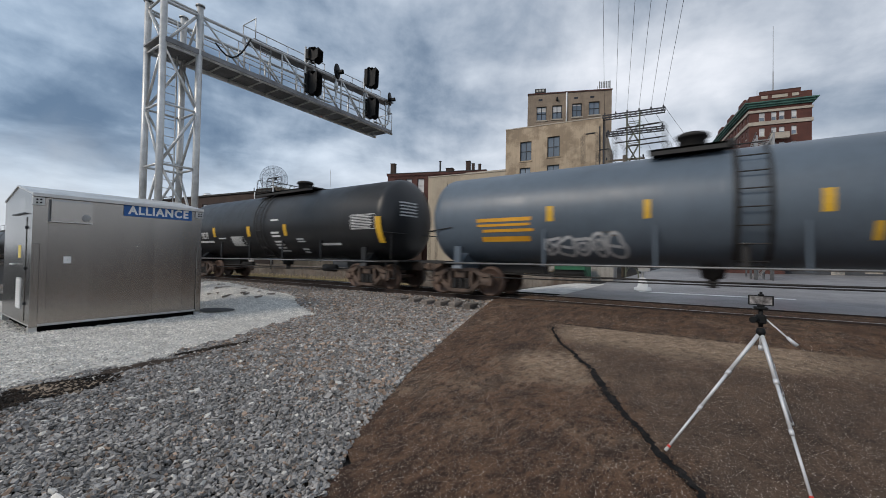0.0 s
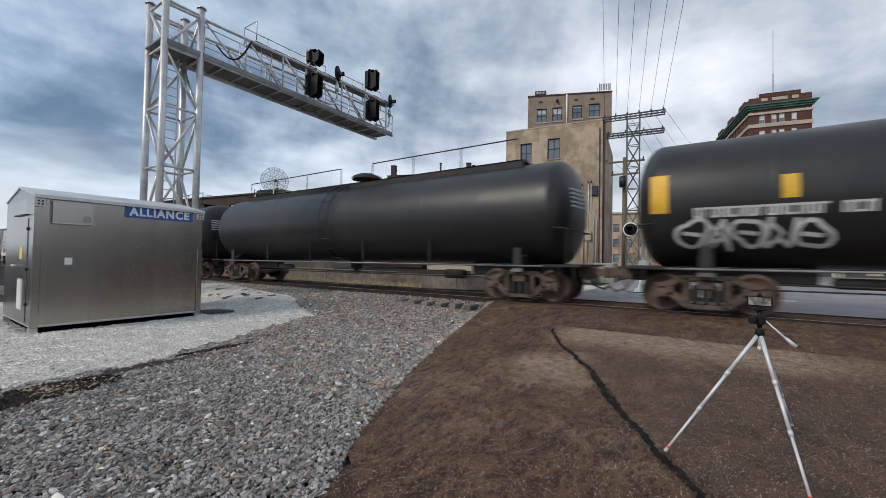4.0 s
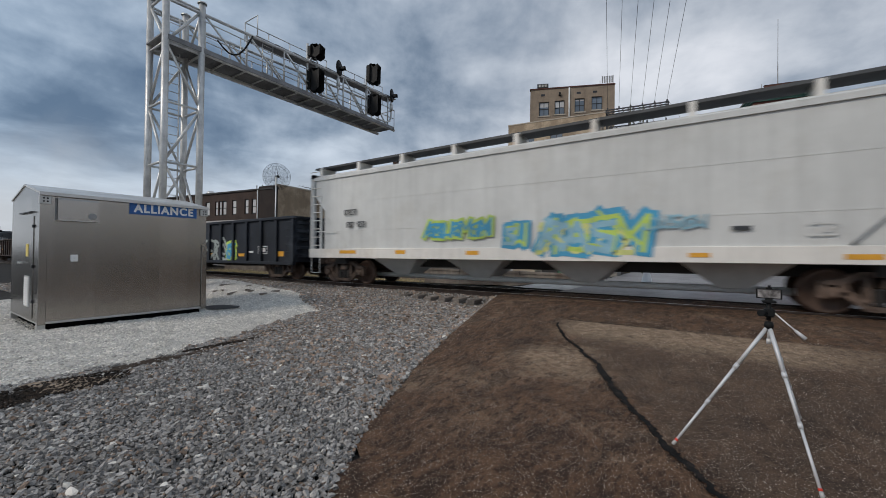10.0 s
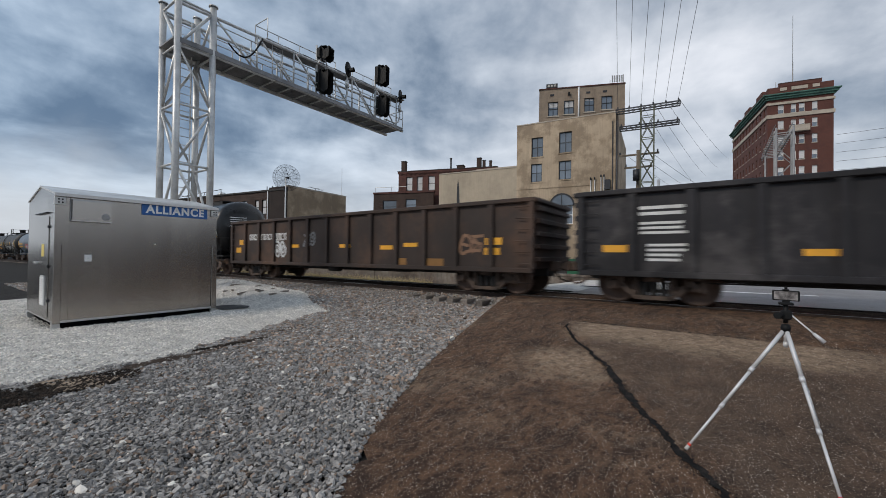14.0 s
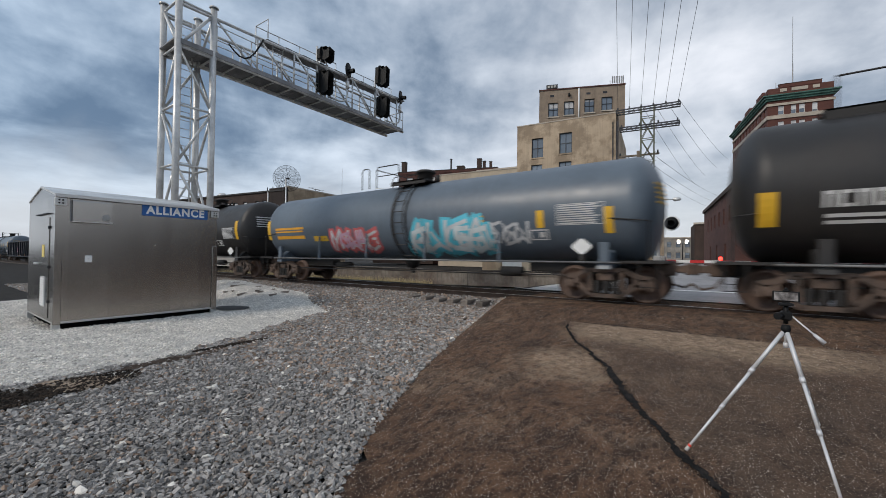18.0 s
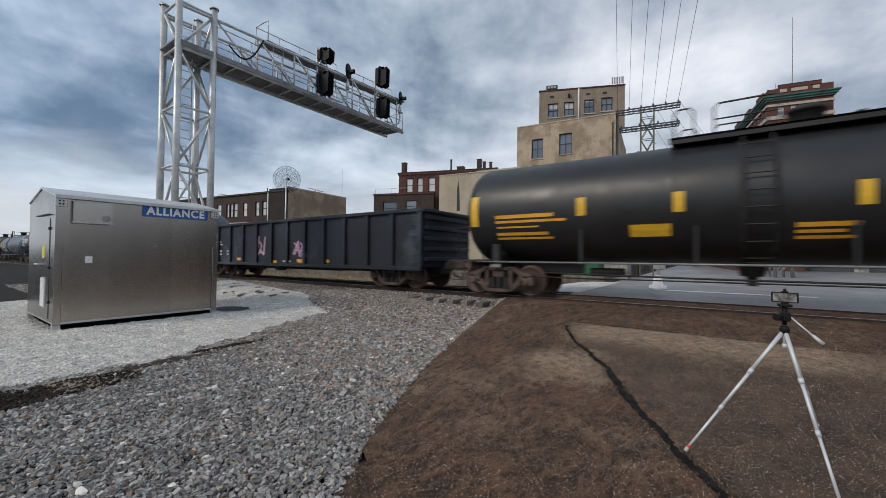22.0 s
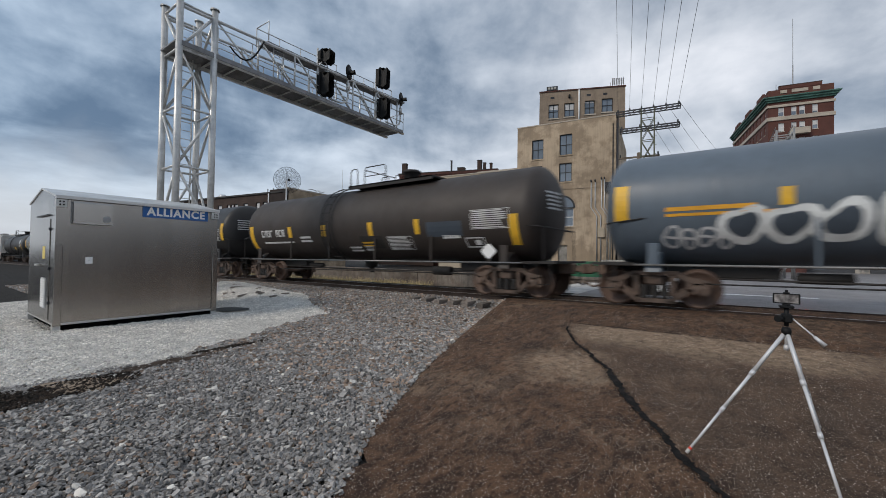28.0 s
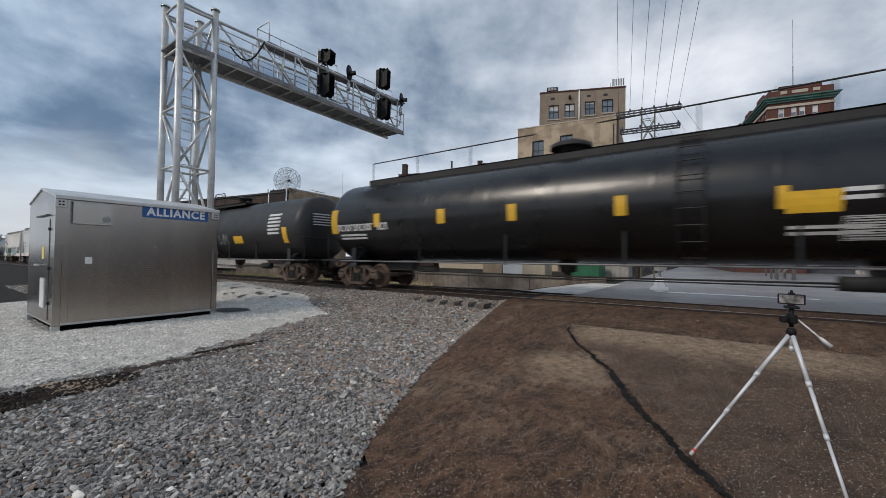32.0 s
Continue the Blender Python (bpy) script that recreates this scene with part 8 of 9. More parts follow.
def decals(car, side, marks, host):
    """Paint the marks on a car's near side; each one is a part of its body."""
    for k, (kind, y0, y1, z0, z1) in enumerate(marks):
        if kind in ("ladder", "dome"):
            continue
        g = Geo()
        w, h = y1 - y0, z1 - z0
        if kind in ("s", "e"):
            side.quad(g, y0, y1, z0, z1)
            part("reflective_strip", g, M_MYEL, host)
        elif kind in ("y", "o"):
            side.quad(g, y0, y1, z0, z1)
            part("reflective_panel", g, M_MYEL if kind == "y" else M_MORA, host)
        elif kind in ("w", "w2", "Y"):
            dense = kind == "w" and side.R and w > 0.8 and 0.4 < h < 0.75
            rows = 9 if dense else 3 if h > 0.55 and not side.R else max(1, min(6, round(h / 0.13)))
            if dense:
                t = 0.018
                for q in ((y0 - 0.04, y1 + 0.04, z1, z1 + t), (y0 - 0.04, y1 + 0.04, z0 - t, z0), (y0 - 0.04 - t, y0 - 0.04, z0 - t, z1 + t), (y1 + 0.04, y1 + 0.04 + t, z0 - t, z1 + t)):
                    side.quad(g, *q)
                part("stencil_frame", g, M_MWHI, host)
            rr = random.Random(k)
            for j in range(rows):
                g = Geo()
                a = z0 + h * (j + 0.2) / rows
                cut = rr.uniform(0, 0.22) * w if rows > 1 else 0
                side.quad(g, y0 + cut, y1, a, a + h * (0.78 if kind == "Y" and j == rows - 1 else 0.55) / rows)
                part("stencil_line", g, {"Y": M_MORA, "w2": paint("k")}.get(kind, M_MWHI), host)
        elif kind.startswith(("l:", "L:")):
            c = kind[2:]
            n = max(2, round(w / (h * 0.72)))
            for j in range(n):
                if n > 5 and j == 3 and kind[0] == "l":
                    continue
                a, b = y0 + w * (j + 0.08) / n, y0 + w * (j + 0.90) / n
                t = h * (0.24 if kind[0] == "L" else 0.2)
                side.quad(g, b - t, b, z0, z1)
                side.quad(g, a, b - t, z1 - t, z1)
                if j % 3 != 1:
                    side.quad(g, a, a + t, z0, z1 - t)
                if j % 2:
                    side.quad(g, a + (t if j % 3 != 1 else 0), b - t, z0, z0 + t)
            part("reporting_mark", g, M_MWHI if c == "w" else paint(c), host)
        elif kind == "f":
            t = 0.035
            for q in ((y0, y1, z0, z0 + t), (y0, y1, z1 - t, z1), (y0, y0 + t, z0 + t, z1 - t), (y1 - t, y1, z0 + t, z1 - t), (y0 + w * 0.2, y0 + w * 0.5, z0 + h * 0.25, z0 + h * 0.75)):
                side.quad(g, *q)
            part("stencil_frame", g, M_MWHI, host)
        elif kind in ("d", "r"):
            cy, cz, a, b = (y0 + y1) / 2, (z0 + z1) / 2, w / 2, h / 2
            pts = [(cy - a, cz - b * 0.15), (cy - a, cz + b * 0.15), (cy - a * 0.2, cz + b), (cy + a * 0.2, cz + b), (cy + a, cz + b * 0.15), (cy + a, cz - b * 0.15), (cy + a * 0.2, cz - b), (cy - a * 0.2, cz - b)]
            x = side.at(cy, cz + b)[0] - 0.08
            g.prism(pts, "x", x - 0.012, x)
            pl = part("placard", g, M_WHITE if kind == "d" else M_REDP, host, "diamond hazard placard")
            if kind == "r":
                part("placard_band", B(x - 0.016, x - 0.012, cy - a * 0.7, cy + a * 0.7, cz - b * 0.2, cz + b * 0.2), M_MWHI, pl)
            part("placard_bracket", B(x, x + 0.12, cy - 0.06, cy + 0.06, 1.0, cz + b * 0.5), M_UNDER, pl)
        elif kind == "b":
            side.quad(g, y0, y1, z0, z1, 0.005)
            part("paint_patch", g, M_UNDER, host)
        elif kind.startswith("lab:"):
            c = {"lime": "lime", "W": "w"}.get(kind[4:], kind[4:])
            side.quad(g, y0, y1, z0, z1)
            part("paint_patch", g, paint(c), host)
        elif kind.startswith("g:"):
            c = kind[2:]
            fill = c in ("W", "W2", "bl", "lime", "pk", "olive", "teal", "tl", "yg", "bl2", "cy", "red", "gold")
            seed = k * 7 + int((y1 - y0) * 100)
            if fill and c not in ("W", "W2"):
                over = {"bl": "w", "lime": "pk", "pk": "lime", "olive": "gold", "teal": "gold", "tl": "k", "yg": "bl2", "bl2": "yg", "cy": "w", "red": "w", "pk2": "pk", "gold": "k"}[c]
                part("graffiti", burner(side, y0, y1, z0, z1, seed, 0.40, 0.007), paint(c), host, "spray-painted graffiti")
                part("graffiti", burner(side, y0, y1, z0, z1, seed, 0.11, 0.010), paint(over), host, "spray-painted graffiti")
                part("graffiti", burner(side, y0 + w * 0.04, y1 - w * 0.02, z0 + h * 0.05, z1 - h * 0.1, seed + 5, 0.16, 0.013, 0.55), paint({"olive": "teal", "bl2": "lb", "cy": "W2", "red": "pk2"}.get(c, over)), host, "spray-painted graffiti")
                continue
            part("graffiti", graffiti(side, y0, y1, z0, z1, seed, fill), paint(c), host, "spray-painted graffiti")
            if c in ("W", "W2"):
                over = Side(side.R + 0.004, side.zc) if side.R else Side(None, 0, side.x + 0.004)
                part("graffiti", graffiti(over, y0, y1, z0, z1, seed, True, 0.62), paint("slate" if c == "W" else "tl"), host, "spray-painted graffiti")
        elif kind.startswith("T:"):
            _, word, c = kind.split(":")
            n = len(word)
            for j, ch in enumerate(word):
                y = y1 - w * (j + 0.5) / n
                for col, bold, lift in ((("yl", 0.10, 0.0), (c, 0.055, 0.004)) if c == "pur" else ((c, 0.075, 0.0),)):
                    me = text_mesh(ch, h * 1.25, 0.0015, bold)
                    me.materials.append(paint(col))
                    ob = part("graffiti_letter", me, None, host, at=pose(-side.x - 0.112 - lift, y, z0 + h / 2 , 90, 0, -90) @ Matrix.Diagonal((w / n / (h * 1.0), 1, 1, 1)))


# --- running gear
def make_wheelset():
    g = Geo()
    for s in (-1, 1):
        prof = [(s * 0.69, 0.0), (s * 0.69, 0.10), (s * 0.70, 0.14), (s * 0.715, 0.36), (s * 0.68, 0.40), (s * 0.68, 0.485), (s * 0.71, 0.48), (s * 0.72, 0.462), (s * 0.815, 0.452), (s * 0.82, 0.40), (s * 0.775, 0.37), (s * 0.76, 0.15), (s * 0.80, 0.12), (s * 0.80, 0.0)]
        g.lathe(prof, "x", 28)
    g.tube((-1.08, 0, 0), (1.08, 0, 0), 0.075, 10)
    return g


def make_side_frame():
    """Cast truck side frame with its journal boxes, openings and spring seat."""
    g = Geo()
    x0, x1 = -1.14, -0.97
    def pr(poly):
        g.prism(poly, "x", x0, x1)
    pr([(-1.08, 0.60), (-0.70, 0.62), (-0.45, 0.78), (0.45, 0.78), (0.70, 0.62), (1.08, 0.60), (1.08, 0.68), (0.78, 0.74), (0.50, 0.88), (-0.50, 0.88), (-0.78, 0.74), (-1.08, 0.68)])
    for s in (-1, 1):
        pr([(s * 1.10, 0.66), (s * 1.10, 0.36), (s * 0.98, 0.33), (s * 0.98, 0.62)][:: s])
        pr([(s * 0.80, 0.62), (s * 0.80, 0.36), (s * 0.66, 0.42), (s * 0.66, 0.64)][:: s])
        pr([(s * 0.80, 0.46), (s * 0.66, 0.34), (s * 0.42, 0.14), (s * 0.30, 0.14), (s * 0.36, 0.26), (s * 0.62, 0.50)][:: s])
        pr([(s * 0.44, 0.82), (s * 0.44, 0.24), (s * 0.34, 0.24), (s * 0.34, 0.82)][:: s])
        g.lathe(((-1.20, 0.0), (-1.20, 0.07), (-1.18, 0.115), (-1.05, 0.13), (-0.95, 0.13)), "x", 14, (0, s * 0.889, 0.457))
    pr([(-0.40, 0.12), (0.40, 0.12), (0.36, 0.22), (-0.36, 0.22)])
    return g


def make_spring():
    prof = [(0.0, 0.0), (0.0, 0.075)]
    for j in range(6):
        prof += [(0.028 + 0.055 * j, 0.10), (0.055 + 0.055 * j, 0.075)]
    return Geo().lathe(prof + [(0.33, 0.0)], "z", 10, (-1.06, 0, 0.225))


def truck(car, y):
    t = part("truck", shared("truck_bolster", lambda: B(-1.16, 1.16, -0.20, 0.20, 0.55, 0.76, 0.03).box(-0.9, 0.9, -0.55, -0.45, 0.35, 0.45).box(-0.9, 0.9, 0.45, 0.55, 0.35, 0.45), M_TRUCK), None, car, "dusty rust-brown three-piece truck", at=pose(0, y, 0))
    sf = shared("side_frame", make_side_frame, M_TRUCK)
    sp = shared("spring", make_spring, M_UNDER)
    ws = shared("wheelset", make_wheelset, M_WHEEL)
    for r in (0, 180):
        part("side_frame", sf, None, t, at=pose(0, 0, 0, 0, 0, r))
        for q in (-0.22, 0.0, 0.22):
            part("spring", sp, None, t, at=pose(0, q, 0, 0, 0, r))
    out = []
    for s in (-1, 1):
        w = part("wheelset", ws, None, t, at=pose(0, s * 0.889, 0.457))
        out.append(w)
    return out


def make_coupler():
    g = Geo()
    g.box(-0.16, 0.16, 0.35, 1.1, 0.70, 1.02, 0.03)
    g.box(-0.10, 0.10, 0.10, 0.5, 0.78, 0.96, 0.02)
    g.box(-0.17, 0.13, 0.0, 0.16, 0.72, 1.02, 0.04)
    g.path([(0.35, 0.75, 0.85), (0.36, 0.45, 0.45), (0.30, 0.2, 0.38), (0.2, 0.0, 0.5)], 0.03, 6)
    return g


def running_gear(car, L, inset=2.25):
    ws = truck(car, -(L / 2 - inset)) + truck(car, L / 2 - inset)
    cp = shared("coupler", make_coupler, M_TRUCK)
    part("coupler", cp, None, car, at=pose(0, -L / 2, 0))
    part("coupler", cp, None, car, at=pose(0, L / 2, 0, 0, 0, 180))
    return ws


CARS = []


def start_car(i, name, label, category, group):
    q0, q1 = GAPS[i], GAPS[i + 1]
    e = empty(name)
    tagged(e, label, category, group)
    return e, q1 - q0, (q0 + q1) / 2


def ladder(side, y, z0, z1, w, parent):
    """Two bent rails joined by a foot, and rungs of their own."""
    n = 12
    rail = lambda q: [side.at(y + q * w / 2, z0 + (z1 - z0) * k / n, 0.13) for k in range(n + 1)]
    lad = part("ladder", Geo().path(rail(-1)[::-1] + rail(1), 0.022, 5), M_UNDER, parent)
    rung = shared("tank_rung", lambda: Geo().tube((0, -0.26, 0), (0, 0.26, 0), 0.016, 5), M_UNDER)
    m = int((z1 - z0) / 0.34)
    for k in range(m + 1):
        x, yy, z = side.at(y, z0 + 0.1 + (z1 - z0 - 0.2) * k / max(1, m), 0.13)
        part("rung", rung, None, lad, at=pose(x, yy, z))


TANK_ENDS = {1.43: (1.85, 0.60), 1.56: (2.25, 0.75), 1.50: (2.08, 0.80)}   # truck centre and tank head, from the coupler


def tank_car(i, label, m, R, zc, new_style=False, two_tone=None, marks=None, rails=True):
    e, L, q = start_car(i, "tank_car", label, "tank car", "tank cars of the train")
    inset, short = TANK_ENDS[R]
    ws = running_gear(e, L, inset)
    marks = MARKS.get(i, []) if marks is None else marks
    half = L / 2 - short
    lim = half - 0.42
    marks = [(k_, max(-lim, min(a_, lim - (b_ - a_))), max(-lim + (b_ - a_), min(b_, lim)), c_, d_) if k_ == "e" else (k_, a_, b_, c_, d_) for k_, a_, b_, c_, d_ in marks]
    hd = 0.62
    prof = [(-half, 0.0)]
    for k in range(1, 9):
        t = math.pi / 2 * k / 8
        prof.append((-half + hd * (1 - math.cos(t)), R * math.sin(t) ** 0.9))
    prof.append((-half + hd + 0.06, R))
    n = 8
    for k in range(1, n):
        y = -half + hd + (2 * half - 2 * hd) * k / n
        prof += [(y - 0.07, R), (y - 0.03, R), (y - 0.012, R + 0.003), (y + 0.012, R + 0.003), (y + 0.03, R), (y + 0.07, R)]
    prof.append((half - hd - 0.06, R))
    for k in range(8, 0, -1):
        t = math.pi / 2 * k / 8
        prof.append((half - hd * (1 - math.cos(t)), R * math.sin(t) ** 0.9))
    prof.append((half, 0.0))
    tank = part("tank", Geo().lathe(prof, "y", 56, (0, 0, zc)), m, e)
    side = Side(R, zc)
    if two_tone:
        g = Geo()
        for k in range(40):
            a0, a1 = radians(12 + 156 * k / 40), radians(12 + 156 * (k + 1) / 40)
            r = R + 0.005
            y0, y1 = -half + hd, half - hd
            g.face([(-r * math.cos(a0), y1, zc + r * math.sin(a0)), (-r * math.cos(a0), y0, zc + r * math.sin(a0)), (-r * math.cos(a1), y0, zc + r * math.sin(a1)), (-r * math.cos(a1), y1, zc + r * math.sin(a1))], True)
        part("upper_coat", g, two_tone, tank, "darker paint over the upper half")
    bot = zc - R
    # stub sills, bolsters and end platforms
    for s in (-1, 1):
        a, b = sorted((s * (L / 2 - 0.85), s * (L / 2 - 4.3)))
        part("stub_sill", B(-0.22, 0.22, a, b, 0.72, 1.05, 0.02), M_UNDER, e)
        a, b = sorted((s * (L / 2 - 0.45), s * (L / 2 - 1.45)))
        part("end_platform", B(-1.45, 1.45, a, b, 1.02, 1.08), M_UNDER, e)
        c = s * (L / 2 - inset)
        part("body_bolster", Geo().prism([(-1.35, 0.86), (1.35, 0.86), (1.30, 1.0), (0.9, zc - math.sqrt(max(0.01, R * R - 0.81))), (-0.9, zc - math.sqrt(max(0.01, R * R - 0.81))), (-1.30, 1.0)], "y", c - 0.16, c + 0.16), m, e)
        part("saddle_leg", B(-1.32, -1.22, c - 0.12, c + 0.12, 0.95, 1.55, 0.01), m, e)
        ye = s * (L / 2 - 0.82)
        g = Geo()
        for x in (-1.4, 1.4):
            g.path([(x, ye, 1.05), (x, ye, 2.05), (x, s * (L / 2 - 1.7), 2.15)], 0.02, 5)
        g.tube((-1.4, ye, 2.05), (1.4, ye, 2.05), 0.02, 5)
        part("end_handrail", g, M_UNDER, e)
        for x in (-1.42, 1.42):
            part("sill_step", Geo().path([(x, ye - 0.2, 1.05), (x, ye - 0.2, 0.45), (x, ye + 0.2, 0.45), (x, ye + 0.2, 1.05)], 0.02, 5), M_UNDER, e)
    # side runs: the long grab rail and the brake pipes below
    for x in (-1.36, 1.36):
        part("side_rail", Geo().tube((x, -half + 0.4, 1.03), (x, half - 0.4, 1.03), 0.028, 6), mat("grey_rail", (0.22, 0.22, 0.22), 0.5, 0.4), e)
    part("brake_pipe", Geo().path([(-0.6, -half, 0.74), (-0.6, -2.0, 0.68), (-0.75, 0.8, 0.68), (-0.6, half, 0.74)], 0.025, 6), M_UNDER, e)
    part("brake_rod", Geo().tube((-0.95, -half + 2, 0.66), (-0.95, half - 2, 0.60), 0.018, 5), M_UNDER, e)
    part("brake_cylinder", Geo().lathe(((-0.35, 0.0), (-0.35, 0.15), (0.35, 0.15), (0.35, 0.0)), "y", 14, (-0.85, -L / 2 + 4.6, 0.72)), M_UNDER, e)
    part("air_reservoir", Geo().lathe(((-0.5, 0.0), (-0.45, 0.12), (0.45, 0.12), (0.5, 0.0)), "y", 14, (-0.15, L / 2 - 5.0, 0.76)), M_UNDER, e)
    part("bottom_valve", Geo().lathe(((-0.52, 0.10), (-0.3, 0.12), (-0.28, 0.24), (0.04, 0.30)), "z", 14, (0, 0.2, bot)), M_UNDER, e)
    for k in range(4):
        y = -half * 0.5 + half * k / 3
        part("rail_hanger", B(-1.38, -1.33, y - 0.03, y + 0.03, 0.98, zc - math.sqrt(max(0.05, R * R - 1.36 ** 2)) if R > 1.37 else 1.4), m, e)
    # ladder, manway and its platform
    yl = next((0.5 * (a[1] + a[2]) for a in marks if a[0] == "ladder"), 0.4)
    yd = next((0.5 * (a[1] + a[2]) for a in marks if a[0] == "dome"), -0.3)
    yl, yd = max(-3, min(3, yl)), max(-3, min(3, yd))
    ladder(side, yl, bot + 0.15, zc + R * 0.97, 0.52, e)
    if not new_style:
        for dy in (0.26, -0.34):
            g = Geo()
            for k in range(30):
                a0, a1 = radians(-60 + 300 * k / 30), radians(-60 + 300 * (k + 1) / 30)
                r = R + 0.012
                p = lambda a, y: (-r * math.cos(a), yl + y, zc + r * math.sin(a))
                g.face([p(a0, dy + 0.08), p(a0, dy), p(a1, dy), p(a1, dy + 0.08)], True)
            part("saddle_strap", g, M_UNDER, e)
    top = zc + R
    part("manway", Geo().lathe(((-0.1, 0.31), (0.42, 0.31), (0.42, 0.37), (0.50, 0.37), (0.54, 0.3), (0.56, 0.0)), "z", 20, (0, yd, top)), M_UNDER, e)
    if new_style:
        part("top_walkway", B(-0.62, 0.62, -half + 1.6, half - 1.6, top + 0.05, top + 0.09).box(-0.62, -0.58, -half + 1.6, half - 1.6, top - 0.15, top + 0.09), M_UNDER, e)
        g = Geo()
        y0, y1 = -half + 1.8, half - 1.8
        for a, b in ((y0, yd - 0.9), (yd + 0.9, y1)):
            g.tube((-0.6, a, top + 0.75), (-0.6, b, top + 0.75), 0.022, 5)
            for k in range(4):
                yy = a + (b - a) * k / 3
                g.tube((-0.6, yy, top), (-0.6, yy, top + 0.75), 0.018, 5)
        part("top_handrail", g, M_UNDER, e)
        part("valve_hood", Geo().lathe(((0.0, 0.62), (0.10, 0.62), (0.16, 0.50), (0.16, 0.0)), "z", 18, (0, yd, top + 0.3)), M_UNDER, e)
    else:
        pa, pb = (0.7, 0.9) if R < 1.45 else (1.7, 2.6)
        part("top_platform", B(-0.95, 0.95, yd - pa, yd + pb, top - 0.02, top + 0.03).box(-0.95, -0.9, yd - pa, yd + pb, top - 0.12, top + 0.03), M_UNDER, e)
        if rails:
            g = Geo()
            for a, b in ((yd + 0.55, yd + 1.7), (yd + 2.1, yd + 2.5)):
                for x in (-0.9, 0.9):
                    g.path([(x, a, top - 0.1), (x, a, top + 0.60), (x, a + 0.08, top + 0.70), (x, b - 0.08, top + 0.70), (x, b, top + 0.60), (x, b, top - 0.1)], 0.022, 5)
            g.tube((-0.9, yd + 1.7, top + 0.60), (0.9, yd + 1.7, top + 0.60), 0.02, 5).tube((-0.9, yd + 0.55, top + 0.34), (-0.9, yd + 1.7, top + 0.34), 0.018, 5)
            part("platform_railing", g, M_UNDER, e)
        part("valve", Geo().tube((0.3, yd + 0.75, top), (0.3, yd + 0.75, top + 0.3), 0.07, 8), M_UNDER, e)
        part("valve", Geo().tube((-0.3, yd - 0.8, top), (-0.3, yd - 0.8, top + 0.22), 0.09, 8), M_UNDER, e)
    # stencils on the leading head
    if i >= 0:
        for k in range(5):
            z = zc + 0.55 - 0.12 * k
            g = Geo()
            for x in (-0.9, -0.6, -0.3):
                for q_ in (x, x + 0.27):
                    r = math.hypot(q_, z - zc)
                    yy = -half + hd * (1 - math.sqrt(max(0.02, 1 - min(0.97, (r / R) ** 2.2)))) - 0.03
                    g.v += [(q_, yy, z), (q_, yy, z + 0.05)]
            g.f += [(2 * n_, 2 * n_ + 2, 2 * n_ + 3, 2 * n_ + 1) for n_ in range(5)]
            g.s += [False] * 5
            part("head_stencil", g, M_MYEL if m in (M_TGREY,) else M_MWHI, tank)
    decals(e, side, marks, tank)
    CARS.append((e, q, L, ws))
    return e


